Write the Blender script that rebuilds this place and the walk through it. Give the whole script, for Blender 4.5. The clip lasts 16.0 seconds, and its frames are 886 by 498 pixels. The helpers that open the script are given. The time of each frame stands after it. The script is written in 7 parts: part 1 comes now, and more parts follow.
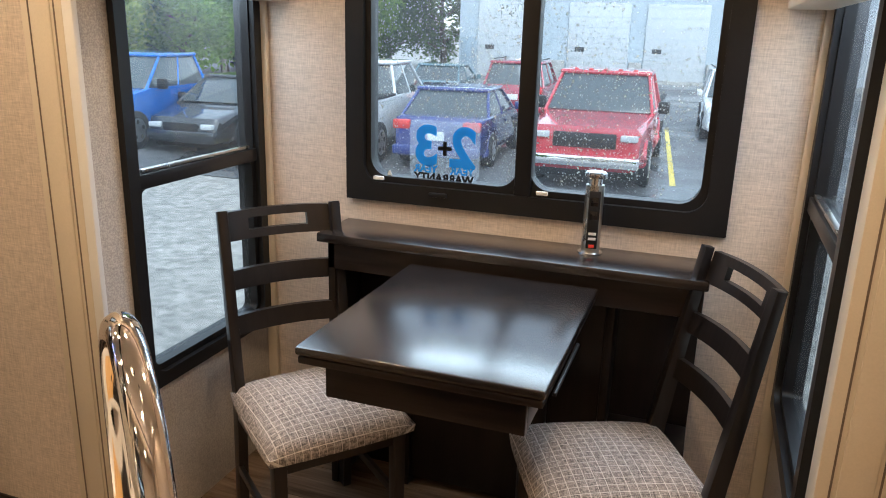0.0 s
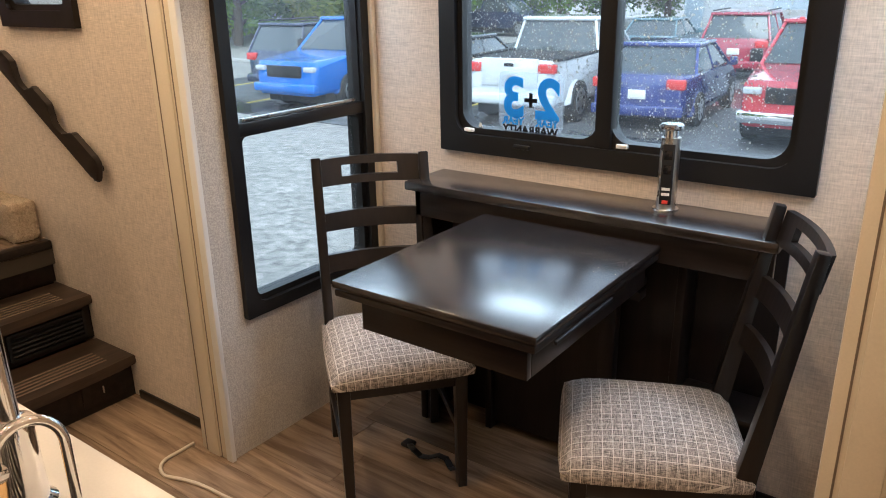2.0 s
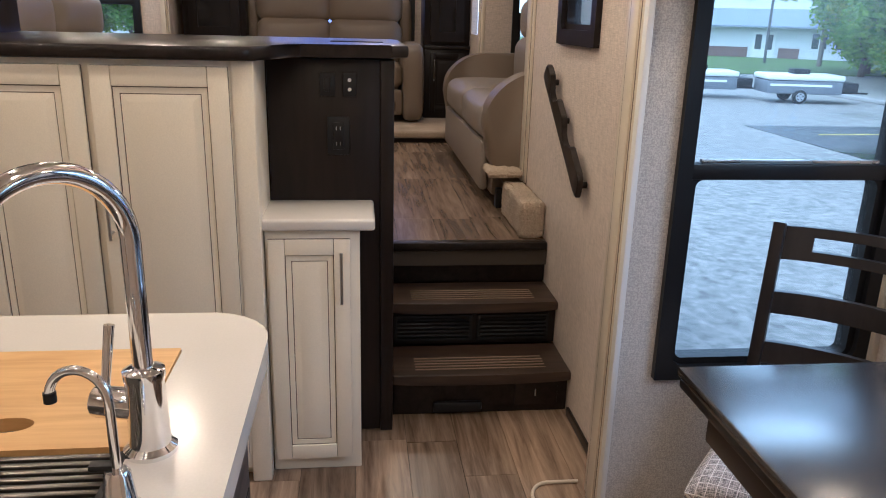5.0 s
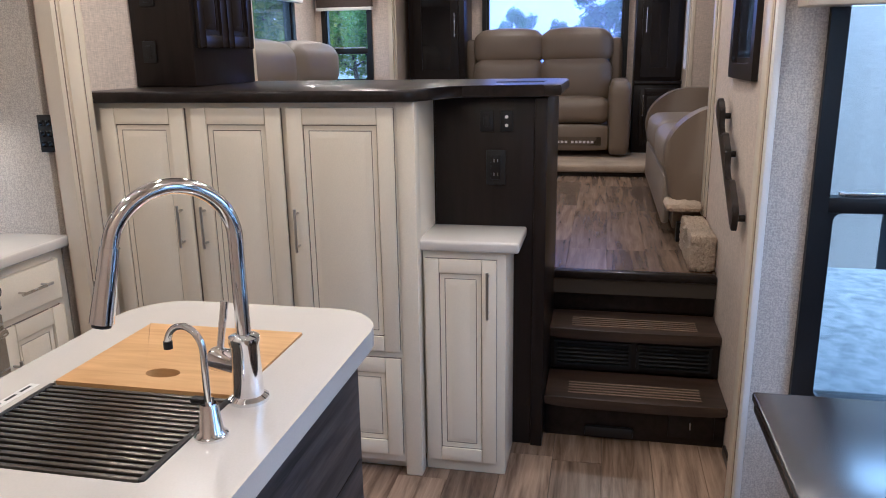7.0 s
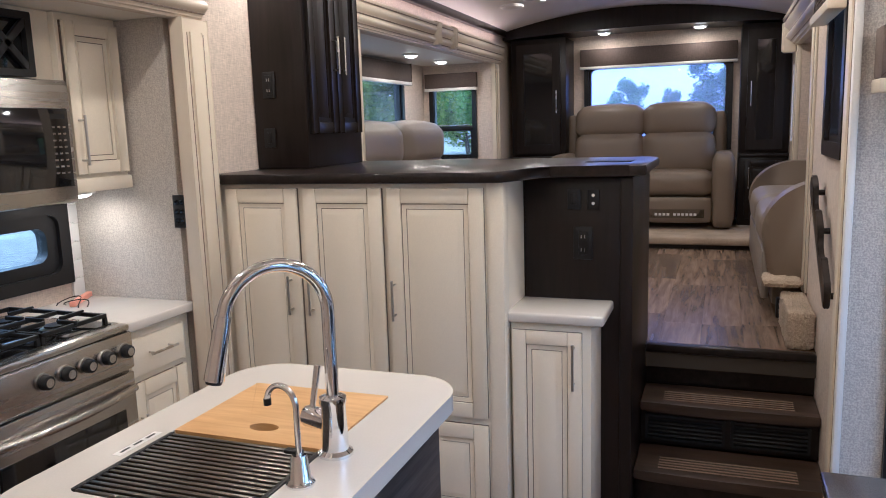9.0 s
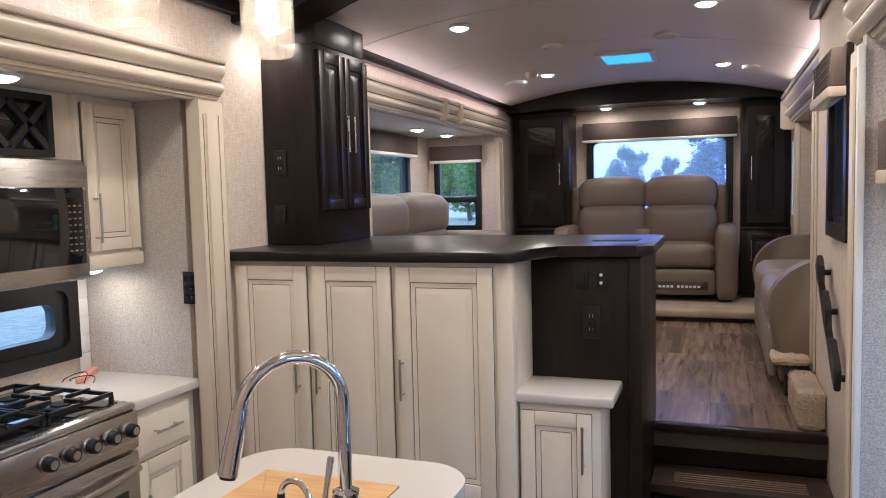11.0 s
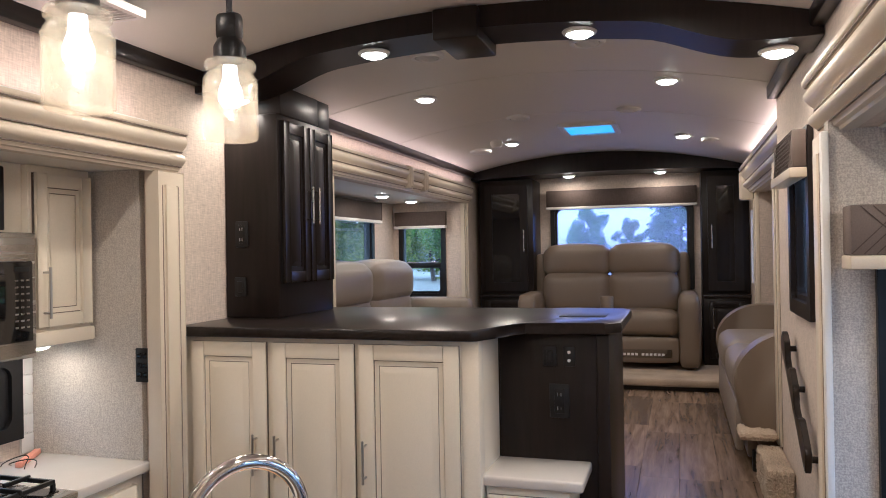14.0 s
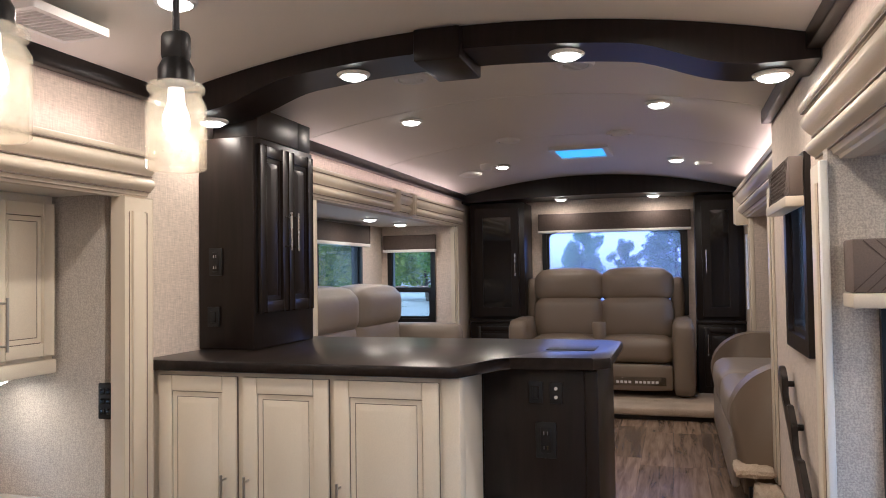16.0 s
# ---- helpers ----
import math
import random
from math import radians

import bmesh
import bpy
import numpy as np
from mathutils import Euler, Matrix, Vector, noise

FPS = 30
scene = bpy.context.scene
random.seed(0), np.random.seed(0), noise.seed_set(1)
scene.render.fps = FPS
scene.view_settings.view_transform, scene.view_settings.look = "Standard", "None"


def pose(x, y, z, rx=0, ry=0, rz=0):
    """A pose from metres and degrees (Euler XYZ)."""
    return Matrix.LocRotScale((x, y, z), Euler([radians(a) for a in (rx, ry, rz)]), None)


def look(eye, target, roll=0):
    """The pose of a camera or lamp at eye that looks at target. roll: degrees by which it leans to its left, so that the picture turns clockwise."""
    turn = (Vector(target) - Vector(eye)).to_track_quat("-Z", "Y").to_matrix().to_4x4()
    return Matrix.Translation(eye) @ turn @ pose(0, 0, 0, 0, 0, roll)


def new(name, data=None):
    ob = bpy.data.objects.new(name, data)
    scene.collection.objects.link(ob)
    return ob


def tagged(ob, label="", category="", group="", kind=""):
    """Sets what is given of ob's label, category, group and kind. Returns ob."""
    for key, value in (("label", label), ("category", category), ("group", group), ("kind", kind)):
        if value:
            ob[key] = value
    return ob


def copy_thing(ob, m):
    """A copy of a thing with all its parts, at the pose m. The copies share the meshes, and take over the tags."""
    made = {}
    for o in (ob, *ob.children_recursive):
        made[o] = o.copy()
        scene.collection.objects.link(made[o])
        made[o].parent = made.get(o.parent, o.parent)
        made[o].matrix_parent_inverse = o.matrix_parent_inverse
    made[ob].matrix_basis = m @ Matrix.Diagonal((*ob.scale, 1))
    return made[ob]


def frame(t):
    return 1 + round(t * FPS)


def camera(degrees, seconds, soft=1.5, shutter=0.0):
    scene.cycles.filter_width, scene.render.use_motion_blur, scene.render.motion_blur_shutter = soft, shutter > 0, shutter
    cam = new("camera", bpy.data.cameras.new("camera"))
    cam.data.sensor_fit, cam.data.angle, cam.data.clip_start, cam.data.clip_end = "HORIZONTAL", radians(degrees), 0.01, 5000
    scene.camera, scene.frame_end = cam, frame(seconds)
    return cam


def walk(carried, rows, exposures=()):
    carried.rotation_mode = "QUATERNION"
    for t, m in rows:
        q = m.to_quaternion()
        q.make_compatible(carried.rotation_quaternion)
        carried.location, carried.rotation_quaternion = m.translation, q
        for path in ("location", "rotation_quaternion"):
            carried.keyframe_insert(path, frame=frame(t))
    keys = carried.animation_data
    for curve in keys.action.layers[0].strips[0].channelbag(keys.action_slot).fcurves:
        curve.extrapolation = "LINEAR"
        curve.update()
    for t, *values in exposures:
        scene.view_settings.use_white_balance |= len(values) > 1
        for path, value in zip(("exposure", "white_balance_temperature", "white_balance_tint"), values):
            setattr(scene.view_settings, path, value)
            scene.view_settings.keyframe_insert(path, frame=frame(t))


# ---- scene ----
cam = camera(61.1, 16.0, 1.0)
PATH = [
    (0, (2.026, -0.380, 1.508), (1.390, 1.433, 0.950), 1.6),
    (0.5, (2.133, -0.359, 1.483), (1.405, 1.403, 0.878), 1.4),
    (1, (2.237, -0.333, 1.481), (1.422, 1.369, 0.818), 0.3),
    (1.5, (2.338, -0.294, 1.489), (1.377, 1.321, 0.805), -0.8),
    (2, (2.432, -0.242, 1.494), (1.312, 1.278, 0.835), -1.0),
    (2.5, (2.486, -0.188, 1.485), (1.209, 1.218, 0.856), -0.5),
    (3, (2.500, -0.103, 1.489), (1.059, 1.149, 0.892), 0.7),
    (3.5, (2.483, 0.005, 1.478), (0.863, 1.035, 0.917), 1.9),
    (4, (2.452, 0.102, 1.473), (0.692, 0.852, 0.891), 1.0),
    (4.5, (2.459, 0.225, 1.471), (0.602, 0.671, 0.877), 1.1),
    (5, (2.486, 0.335, 1.468), (0.587, 0.555, 0.881), 1.5),
    (7.5, (2.722, 0.683, 1.493), (0.842, 0.177, 1.034), -1.5),
    (8, (2.759, 0.717, 1.504), (0.892, 0.129, 1.093), -1.7),
    (8.5, (2.787, 0.737, 1.524), (0.930, 0.087, 1.164), -1.7),
    (9, (2.795, 0.743, 1.531), (0.943, 0.055, 1.215), -1.8),
    (11.5, (2.813, 0.718, 1.597), (0.939, 0.027, 1.492), -1.1),
    (12, (2.810, 0.718, 1.603), (0.935, 0.026, 1.535), -0.9),
    (12.5, (2.802, 0.712, 1.611), (0.920, 0.036, 1.572), -1.0),
    (13, (2.788, 0.699, 1.623), (0.895, 0.055, 1.591), -1.1),
    (13.5, (2.777, 0.694, 1.626), (0.873, 0.083, 1.609), -1.1),
    (14, (2.761, 0.695, 1.645), (0.853, 0.096, 1.654), -1.0),
    (14.5, (2.743, 0.691, 1.660), (0.834, 0.094, 1.697), -0.7),
    (15, (2.716, 0.698, 1.668), (0.806, 0.106, 1.729), -0.1),
    (15.5, (2.680, 0.707, 1.674), (0.768, 0.126, 1.749), -0.3),
    (16, (2.624, 0.706, 1.681), (0.714, 0.120, 1.743), -0.8),
]
walk(cam, [(t, look(eye, target, roll)) for t, eye, target, roll in PATH],
     exposures=[(0, 1.2, 5650, 10), (1.5, 1.33, 5550, 10), (3, 1.33, 5600, 10), (4, 1.27, 5200, 10), (5, 1.15, 4600, 10), (7.5, 1.24, 4180, 10), (9, 1.24, 4230, 10), (16, 1.13, 4420, 10)])

# ---- world and light ----
world = bpy.data.worlds.new("overcast_sky")
scene.world = world
world.use_nodes = True
wn, wl = world.node_tree.nodes, world.node_tree.links
sky = wn.new("ShaderNodeTexSky")
sky.sky_type, sky.sun_disc = "NISHITA", False
sky.sun_elevation, sky.sun_rotation = radians(57), radians(152)
sky.air_density, sky.dust_density, sky.ozone_density = 1.0, 1.2, 1.0
grey = wn.new("ShaderNodeHueSaturation")
grey.inputs["Saturation"].default_value, grey.inputs["Value"].default_value = 0.37, 1.95
wl.new(sky.outputs[0], grey.inputs["Color"])
wl.new(grey.outputs[0], wn["Background"].inputs["Color"])
wn["Background"].inputs["Strength"].default_value = 0.15
sun = new("sun", bpy.data.lights.new("sun", "SUN"))
sun.data.energy, sun.data.angle, sun.data.color = 0.9, radians(40), (1.0, 0.97, 0.93)
sun.matrix_world = look((0, 0, 30), (-9, 17, 0))

PUCK_W, PENDANT_W, COVE_W = 3.2, 0.08, 1.2


def lamp(name, kind, m, watts, color, size=0.05, size_y=None):
    d = bpy.data.lights.new(name, kind)
    d.energy, d.color = watts, color
    if kind == "AREA":
        d.shape = "DISK" if size_y is None else "RECTANGLE"
        d.size = size
        if size_y is not None:
            d.size_y = size_y
    else:
        d.shadow_soft_size = size
    ob = new(name, d)
    ob.matrix_world = m
    return ob


WARM = (1.0, 0.67, 0.36)

# ---- materials ----


def nodes(name):
    m = bpy.data.materials.new(name)
    m.use_nodes = True
    return m, m.node_tree.nodes, m.node_tree.links, m.node_tree.nodes["Principled BSDF"]


def simple(name, color, rough=0.5, metal=0.0, vary=0.12, scale=30.0, bump=0.05, fine=250.0, coat=0.0, stretch=(1, 1, 1), per_object=0.0, spec=0.5):
    """Base colour varied at two scales, roughness and relief that follow the grain."""
    m, n, l, b = nodes(name)
    tc = n.new("ShaderNodeTexCoord")
    mp = n.new("ShaderNodeMapping")
    mp.inputs["Scale"].default_value = stretch
    l.new(tc.outputs["Object"], mp.inputs["Vector"])
    a, f = n.new("ShaderNodeTexNoise"), n.new("ShaderNodeTexNoise")
    a.inputs["Scale"].default_value, f.inputs["Scale"].default_value = scale / 8, fine
    a.inputs["Detail"].default_value = 5
    for t in (a, f):
        l.new(mp.outputs[0], t.inputs["Vector"])
    s = n.new("ShaderNodeMath")
    s.operation = "ADD"
    l.new(a.outputs["Fac"], s.inputs[0]), l.new(f.outputs["Fac"], s.inputs[1])
    r = n.new("ShaderNodeMapRange")
    r.inputs["From Min"].default_value, r.inputs["From Max"].default_value = 0.6, 1.4
    r.inputs["To Min"].default_value, r.inputs["To Max"].default_value = 1 - vary, 1 + vary
    l.new(s.outputs[0], r.inputs["Value"])
    h = n.new("ShaderNodeHueSaturation")
    h.inputs["Color"].default_value = (*color, 1)
    out = r.outputs[0]
    if per_object:
        oi = n.new("ShaderNodeObjectInfo")
        k = n.new("ShaderNodeMapRange")
        k.inputs["To Min"].default_value, k.inputs["To Max"].default_value = 1 - per_object, 1 + per_object
        l.new(oi.outputs["Random"], k.inputs["Value"])
        q = n.new("ShaderNodeMath")
        q.operation = "MULTIPLY"
        l.new(out, q.inputs[0]), l.new(k.outputs[0], q.inputs[1])
        out = q.outputs[0]
    l.new(out, h.inputs["Value"])
    l.new(h.outputs[0], b.inputs["Base Color"])
    rr = n.new("ShaderNodeMapRange")
    rr.inputs["To Min"].default_value, rr.inputs["To Max"].default_value = max(rough - 0.08, 0.02), min(rough + 0.08, 1)
    l.new(a.outputs["Fac"], rr.inputs["Value"])
    l.new(rr.outputs[0], b.inputs["Roughness"])
    b.inputs["Metallic"].default_value = metal
    b.inputs["Coat Weight"].default_value = coat
    b.inputs["Specular IOR Level"].default_value = spec
    if bump:
        bp = n.new("ShaderNodeBump")
        bp.inputs["Strength"].default_value, bp.inputs["Distance"].default_value = bump, 0.004
        l.new(f.outputs["Fac"], bp.inputs["Height"])
        l.new(bp.outputs[0], b.inputs["Normal"])
    return m


def weave(name, color, thread=420.0, vary=0.1, bump=0.25, speck=0.0):
    """Linen-like wall covering: two crossed sets of stretched threads, with flecks where speck is set."""
    m, n, l, b = nodes(name)
    tc = n.new("ShaderNodeTexCoord")
    parts = []
    for st in ((thread, thread, 30), (30, 30, thread)):
        mp = n.new("ShaderNodeMapping")
        mp.inputs["Scale"].default_value = st
        t = n.new("ShaderNodeTexNoise")
        t.inputs["Scale"].default_value, t.inputs["Detail"].default_value = 1.0, 2
        l.new(tc.outputs["Object"], mp.inputs["Vector"]), l.new(mp.outputs[0], t.inputs["Vector"])
        parts.append(t)
    s = n.new("ShaderNodeMath")
    s.operation = "ADD"
    l.new(parts[0].outputs["Fac"], s.inputs[0]), l.new(parts[1].outputs["Fac"], s.inputs[1])
    out = s.outputs[0]
    if speck:
        v = n.new("ShaderNodeTexNoise")
        v.inputs["Scale"].default_value, v.inputs["Detail"].default_value = 210.0, 3
        l.new(tc.outputs["Object"], v.inputs["Vector"])
        k = n.new("ShaderNodeMapRange")
        k.inputs["From Min"].default_value, k.inputs["From Max"].default_value = 0.4, 0.62
        k.inputs["To Min"].default_value, k.inputs["To Max"].default_value = -speck, speck
        l.new(v.outputs["Fac"], k.inputs["Value"])
        s2 = n.new("ShaderNodeMath")
        s2.operation = "ADD"
        l.new(out, s2.inputs[0]), l.new(k.outputs[0], s2.inputs[1])
        out = s2.outputs[0]
    r = n.new("ShaderNodeMapRange")
    r.inputs["From Min"].default_value, r.inputs["From Max"].default_value = 0.7, 1.3
    r.inputs["To Min"].default_value, r.inputs["To Max"].default_value = 1 - vary, 1 + vary
    r.clamp = False
    l.new(out, r.inputs["Value"])
    h = n.new("ShaderNodeHueSaturation")
    h.inputs["Color"].default_value = (*color, 1)
    l.new(r.outputs[0], h.inputs["Value"]), l.new(h.outputs[0], b.inputs["Base Color"])
    b.inputs["Roughness"].default_value = 0.75
    bp = n.new("ShaderNodeBump")
    bp.inputs["Strength"].default_value, bp.inputs["Distance"].default_value = bump, 0.002
    l.new(out, bp.inputs["Height"]), l.new(bp.outputs[0], b.inputs["Normal"])
    return m


def wood(name, dark, light, rough=0.4, along="x", fine=1.0, per_object=0.0, coat=0.0, bump=0.12):
    """Wood with grain stretched along one axis."""
    m, n, l, b = nodes(name)
    tc = n.new("ShaderNodeTexCoord")
    mp = n.new("ShaderNodeMapping")
    st = {"x": (1.2, 14, 14), "y": (14, 1.2, 14), "z": (14, 14, 1.2)}[along]
    mp.inputs["Scale"].default_value = [v * fine for v in st]
    t = n.new("ShaderNodeTexNoise")
    t.inputs["Scale"].default_value, t.inputs["Detail"].default_value, t.inputs["Roughness"].default_value = 2.2, 8, 0.62
    t.inputs["Distortion"].default_value = 0.5
    l.new(tc.outputs["Object"], mp.inputs["Vector"])
    vec = mp.outputs[0]
    oi = n.new("ShaderNodeObjectInfo")
    if per_object:
        ad = n.new("ShaderNodeVectorMath")
        ad.operation = "MULTIPLY_ADD"
        ad.inputs[1].default_value = (37, 53, 71)
        l.new(oi.outputs["Random"], ad.inputs[0]), l.new(vec, ad.inputs[2])
        vec = ad.outputs[0]
    l.new(vec, t.inputs["Vector"])
    cr = n.new("ShaderNodeValToRGB")
    cr.color_ramp.elements[0].position, cr.color_ramp.elements[1].position = 0.34, 0.68
    cr.color_ramp.elements[0].color, cr.color_ramp.elements[1].color = (*dark, 1), (*light, 1)
    l.new(t.outputs["Fac"], cr.inputs["Fac"])
    h = n.new("ShaderNodeHueSaturation")
    l.new(cr.outputs[0], h.inputs["Color"])
    if per_object:
        k = n.new("ShaderNodeMapRange")
        k.inputs["To Min"].default_value, k.inputs["To Max"].default_value = 1 - per_object, 1 + per_object
        l.new(oi.outputs["Random"], k.inputs["Value"]), l.new(k.outputs[0], h.inputs["Value"])
    l.new(h.outputs[0], b.inputs["Base Color"])
    b.inputs["Roughness"].default_value = rough
    b.inputs["Coat Weight"].default_value = coat
    bp = n.new("ShaderNodeBump")
    bp.inputs["Strength"].default_value, bp.inputs["Distance"].default_value = bump, 0.003
    l.new(t.outputs["Fac"], bp.inputs["Height"]), l.new(bp.outputs[0], b.inputs["Normal"])
    return m


def plaid(name):
    """Grey-brown basket weave with a fine pale check."""
    m, n, l, b = nodes(name)
    tc = n.new("ShaderNodeTexCoord")
    sep = n.new("ShaderNodeSeparateXYZ")
    l.new(tc.outputs["Object"], sep.inputs[0])

    def math(op, a, c):
        q = n.new("ShaderNodeMath")
        q.operation = op
        for i, v in enumerate((a, c)):
            if isinstance(v, (int, float)):
                q.inputs[i].default_value = v
            else:
                l.new(v, q.inputs[i])
        return q.outputs[0]

    lines = []
    for ax, wide in (("X", 0.023), ("Y", 0.025)):
        f = math("FRACT", math("DIVIDE", math("ADD", sep.outputs[ax], 5.0), wide), 0)
        lines.append(math("LESS_THAN", f, 0.07))
    line = math("MAXIMUM", lines[0], lines[1])
    warp = []
    for st in ((700, 60, 60), (60, 700, 60)):
        mp = n.new("ShaderNodeMapping")
        mp.inputs["Scale"].default_value = st
        t = n.new("ShaderNodeTexNoise")
        t.inputs["Scale"].default_value = 1.0
        l.new(tc.outputs["Object"], mp.inputs["Vector"]), l.new(mp.outputs[0], t.inputs["Vector"])
        warp.append(t.outputs["Fac"])
    w = math("MULTIPLY", math("ADD", warp[0], warp[1]), 0.5)
    cr = n.new("ShaderNodeValToRGB")
    cr.color_ramp.elements[0].position, cr.color_ramp.elements[1].position = 0.4, 0.62
    cr.color_ramp.elements[0].color, cr.color_ramp.elements[1].color = (0.10, 0.088, 0.082, 1), (0.52, 0.455, 0.41, 1)
    l.new(w, cr.inputs["Fac"])
    mix = n.new("ShaderNodeMix")
    mix.data_type = "RGBA"
    l.new(math("MULTIPLY", line, 0.75), mix.inputs["Factor"])
    l.new(cr.outputs[0], mix.inputs["A"])
    mix.inputs["B"].default_value = (0.78, 0.73, 0.67, 1)
    l.new(mix.outputs["Result"], b.inputs["Base Color"])
    b.inputs["Roughness"].default_value = 0.9
    bp = n.new("ShaderNodeBump")
    bp.inputs["Strength"].default_value, bp.inputs["Distance"].default_value = 0.5, 0.003
    l.new(w, bp.inputs["Height"]), l.new(bp.outputs[0], b.inputs["Normal"])
    return m


def glassy(name, tint=(1, 1, 1), rough=0.0, haze=0.0):
    """Thin clear pane: mostly see-through, with a mirror gloss that grows at a slant."""
    m, n, l, b = nodes(name)
    n.remove(b)
    tr, gl, mx = n.new("ShaderNodeBsdfTransparent"), n.new("ShaderNodeBsdfGlossy"), n.new("ShaderNodeMixShader")
    lw, pw, fr = n.new("ShaderNodeLayerWeight"), n.new("ShaderNodeMath"), n.new("ShaderNodeMath")
    pw.operation, fr.operation = "POWER", "MULTIPLY_ADD"
    pw.inputs[1].default_value, fr.inputs[1].default_value, fr.inputs[2].default_value = 4.0, 0.6, 0.02
    lw.inputs["Blend"].default_value = 0.5
    l.new(lw.outputs["Facing"], pw.inputs[0]), l.new(pw.outputs[0], fr.inputs[0])
    tr.inputs["Color"].default_value = (*tint, 1)
    gl.inputs["Roughness"].default_value = rough
    l.new(fr.outputs[0], mx.inputs["Fac"]), l.new(tr.outputs[0], mx.inputs[1]), l.new(gl.outputs[0], mx.inputs[2])
    out = mx.outputs[0]
    if haze:
        tl, m2 = n.new("ShaderNodeBsdfTranslucent"), n.new("ShaderNodeMixShader")
        tl.inputs["Color"].default_value, m2.inputs["Fac"].default_value = (0.9, 0.93, 0.95, 1), haze
        l.new(out, m2.inputs[1]), l.new(tl.outputs[0], m2.inputs[2])
        out = m2.outputs[0]
    l.new(out, n["Material Output"].inputs["Surface"])
    return m


def glow(name, color, strength):
    m, n, l, b = nodes(name)
    b.inputs["Base Color"].default_value = (0.8, 0.8, 0.8, 1)
    b.inputs["Emission Color"].default_value = (*color, 1)
    b.inputs["Emission Strength"].default_value = strength
    return m


LINEN = weave("linen_wall_covering", (0.60, 0.515, 0.435), thread=260, vary=0.17)
FLECK = weave("flecked_wall_covering", (0.52, 0.48, 0.43), thread=300, vary=0.11, speck=0.42, bump=0.3)
CREAM = simple("cream_trim", (0.66, 0.585, 0.465), 0.35, vary=0.05, bump=0.02, coat=0.15)
GLAZE = simple("brown_glaze", (0.17, 0.13, 0.10), 0.5, vary=0.3)
IVORY = simple("ivory_glazed_cabinet", (0.82, 0.75, 0.605), 0.38, vary=0.07, scale=12, bump=0.03, coat=0.1)
ESPRESSO = wood("espresso_wood", (0.0085, 0.0062, 0.0055), (0.016, 0.0112, 0.0095), 0.34, "z", coat=0.0, bump=0.05)
ESPRESSO_X = wood("espresso_wood_long", (0.008, 0.006, 0.0055), (0.022, 0.016, 0.0135), 0.30, "x", coat=0.1, bump=0.05)
TABLEWOOD = wood("polished_espresso", (0.008, 0.006, 0.0055), (0.018, 0.013, 0.011), 0.26, "x", coat=0.6, bump=0.01)
TABLEWOOD.node_tree.nodes["Principled BSDF"].inputs["Coat Roughness"].default_value = 0.22
TABLEWOOD.node_tree.nodes["Principled BSDF"].inputs["Specular IOR Level"].default_value = 0.8
for q in (ESPRESSO, ESPRESSO_X):
    q.node_tree.nodes["Principled BSDF"].inputs["Specular IOR Level"].default_value = 0.26
CHAIRWOOD = wood("black_brown_chair_wood", (0.006, 0.005, 0.005), (0.016, 0.012, 0.011), 0.33, "z", coat=0.1, bump=0.05)
TREAD = wood("brown_tread", (0.022, 0.014, 0.010), (0.065, 0.041, 0.027), 0.42, "y", bump=0.1)
GREYWOOD = wood("charcoal_barnwood", (0.018, 0.014, 0.013), (0.085, 0.068, 0.062), 0.6, "x", fine=1.4, bump=0.3)
PLANK = wood("vinyl_plank", (0.115, 0.078, 0.052), (0.32, 0.232, 0.160), 0.27, "x", fine=0.9, per_object=0.38, bump=0.06)
SUBFLOOR = simple("dark_joint", (0.05, 0.04, 0.03), 0.8)
QUARTZ = simple("white_solid_surface", (0.63, 0.60, 0.55), 0.20, vary=0.04, scale=40, bump=0.0, coat=0.2)
BLACK = simple("black_window_frame", (0.010, 0.010, 0.011), 0.36, vary=0.2, bump=0.03, spec=0.35)
RUBBER = simple("black_plastic", (0.011, 0.011, 0.012), 0.45, vary=0.2, spec=0.35)
CHROME = simple("chrome", (0.82, 0.82, 0.84), 0.06, 1.0, vary=0.02, bump=0.0)
NICKEL = simple("brushed_nickel", (0.55, 0.53, 0.50), 0.28, 1.0, vary=0.06, bump=0.03)
GUNMETAL = simple("dark_steel_rod", (0.13, 0.12, 0.11), 0.3, 1.0, vary=0.1, bump=0.02)
STEEL = simple("stainless_steel", (0.50, 0.48, 0.45), 0.26, 1.0, vary=0.06, scale=20, fine=90, bump=0.04, stretch=(1, 20, 20))
LEATHER = simple("taupe_leather", (0.175, 0.135, 0.095), 0.42, vary=0.10, scale=25, bump=0.25, fine=420)
LEATHER_G = simple("grey_taupe_leather", (0.25, 0.21, 0.17), 0.44, vary=0.10, scale=25, bump=0.25, fine=420)
CARPET = simple("beige_carpet", (0.42, 0.34, 0.25), 0.95, vary=0.45, bump=1.0, fine=160)
CEIL = simple("white_ceiling_vinyl", (0.74, 0.71, 0.64), 0.5, vary=0.03, bump=0.04)
SHADE = weave("brown_shade_cloth", (0.075, 0.055, 0.045), thread=300, vary=0.2)
QUILT = simple("quilted_brown_vinyl", (0.13, 0.10, 0.085), 0.5, vary=0.15, bump=0.2)
WHITE = simple("white_plastic", (0.75, 0.74, 0.71), 0.4, vary=0.03)
TILE = simple("white_gloss_tile", (0.72, 0.71, 0.69), 0.12, vary=0.03, bump=0.02, per_object=0.03)
BAMBOO = wood("bamboo_board", (0.52, 0.30, 0.10), (0.68, 0.43, 0.165), 0.45, "y", fine=1.2, bump=0.04)
GLASS = glassy("window_glass", (0.82, 0.86, 0.835), haze=0.02)
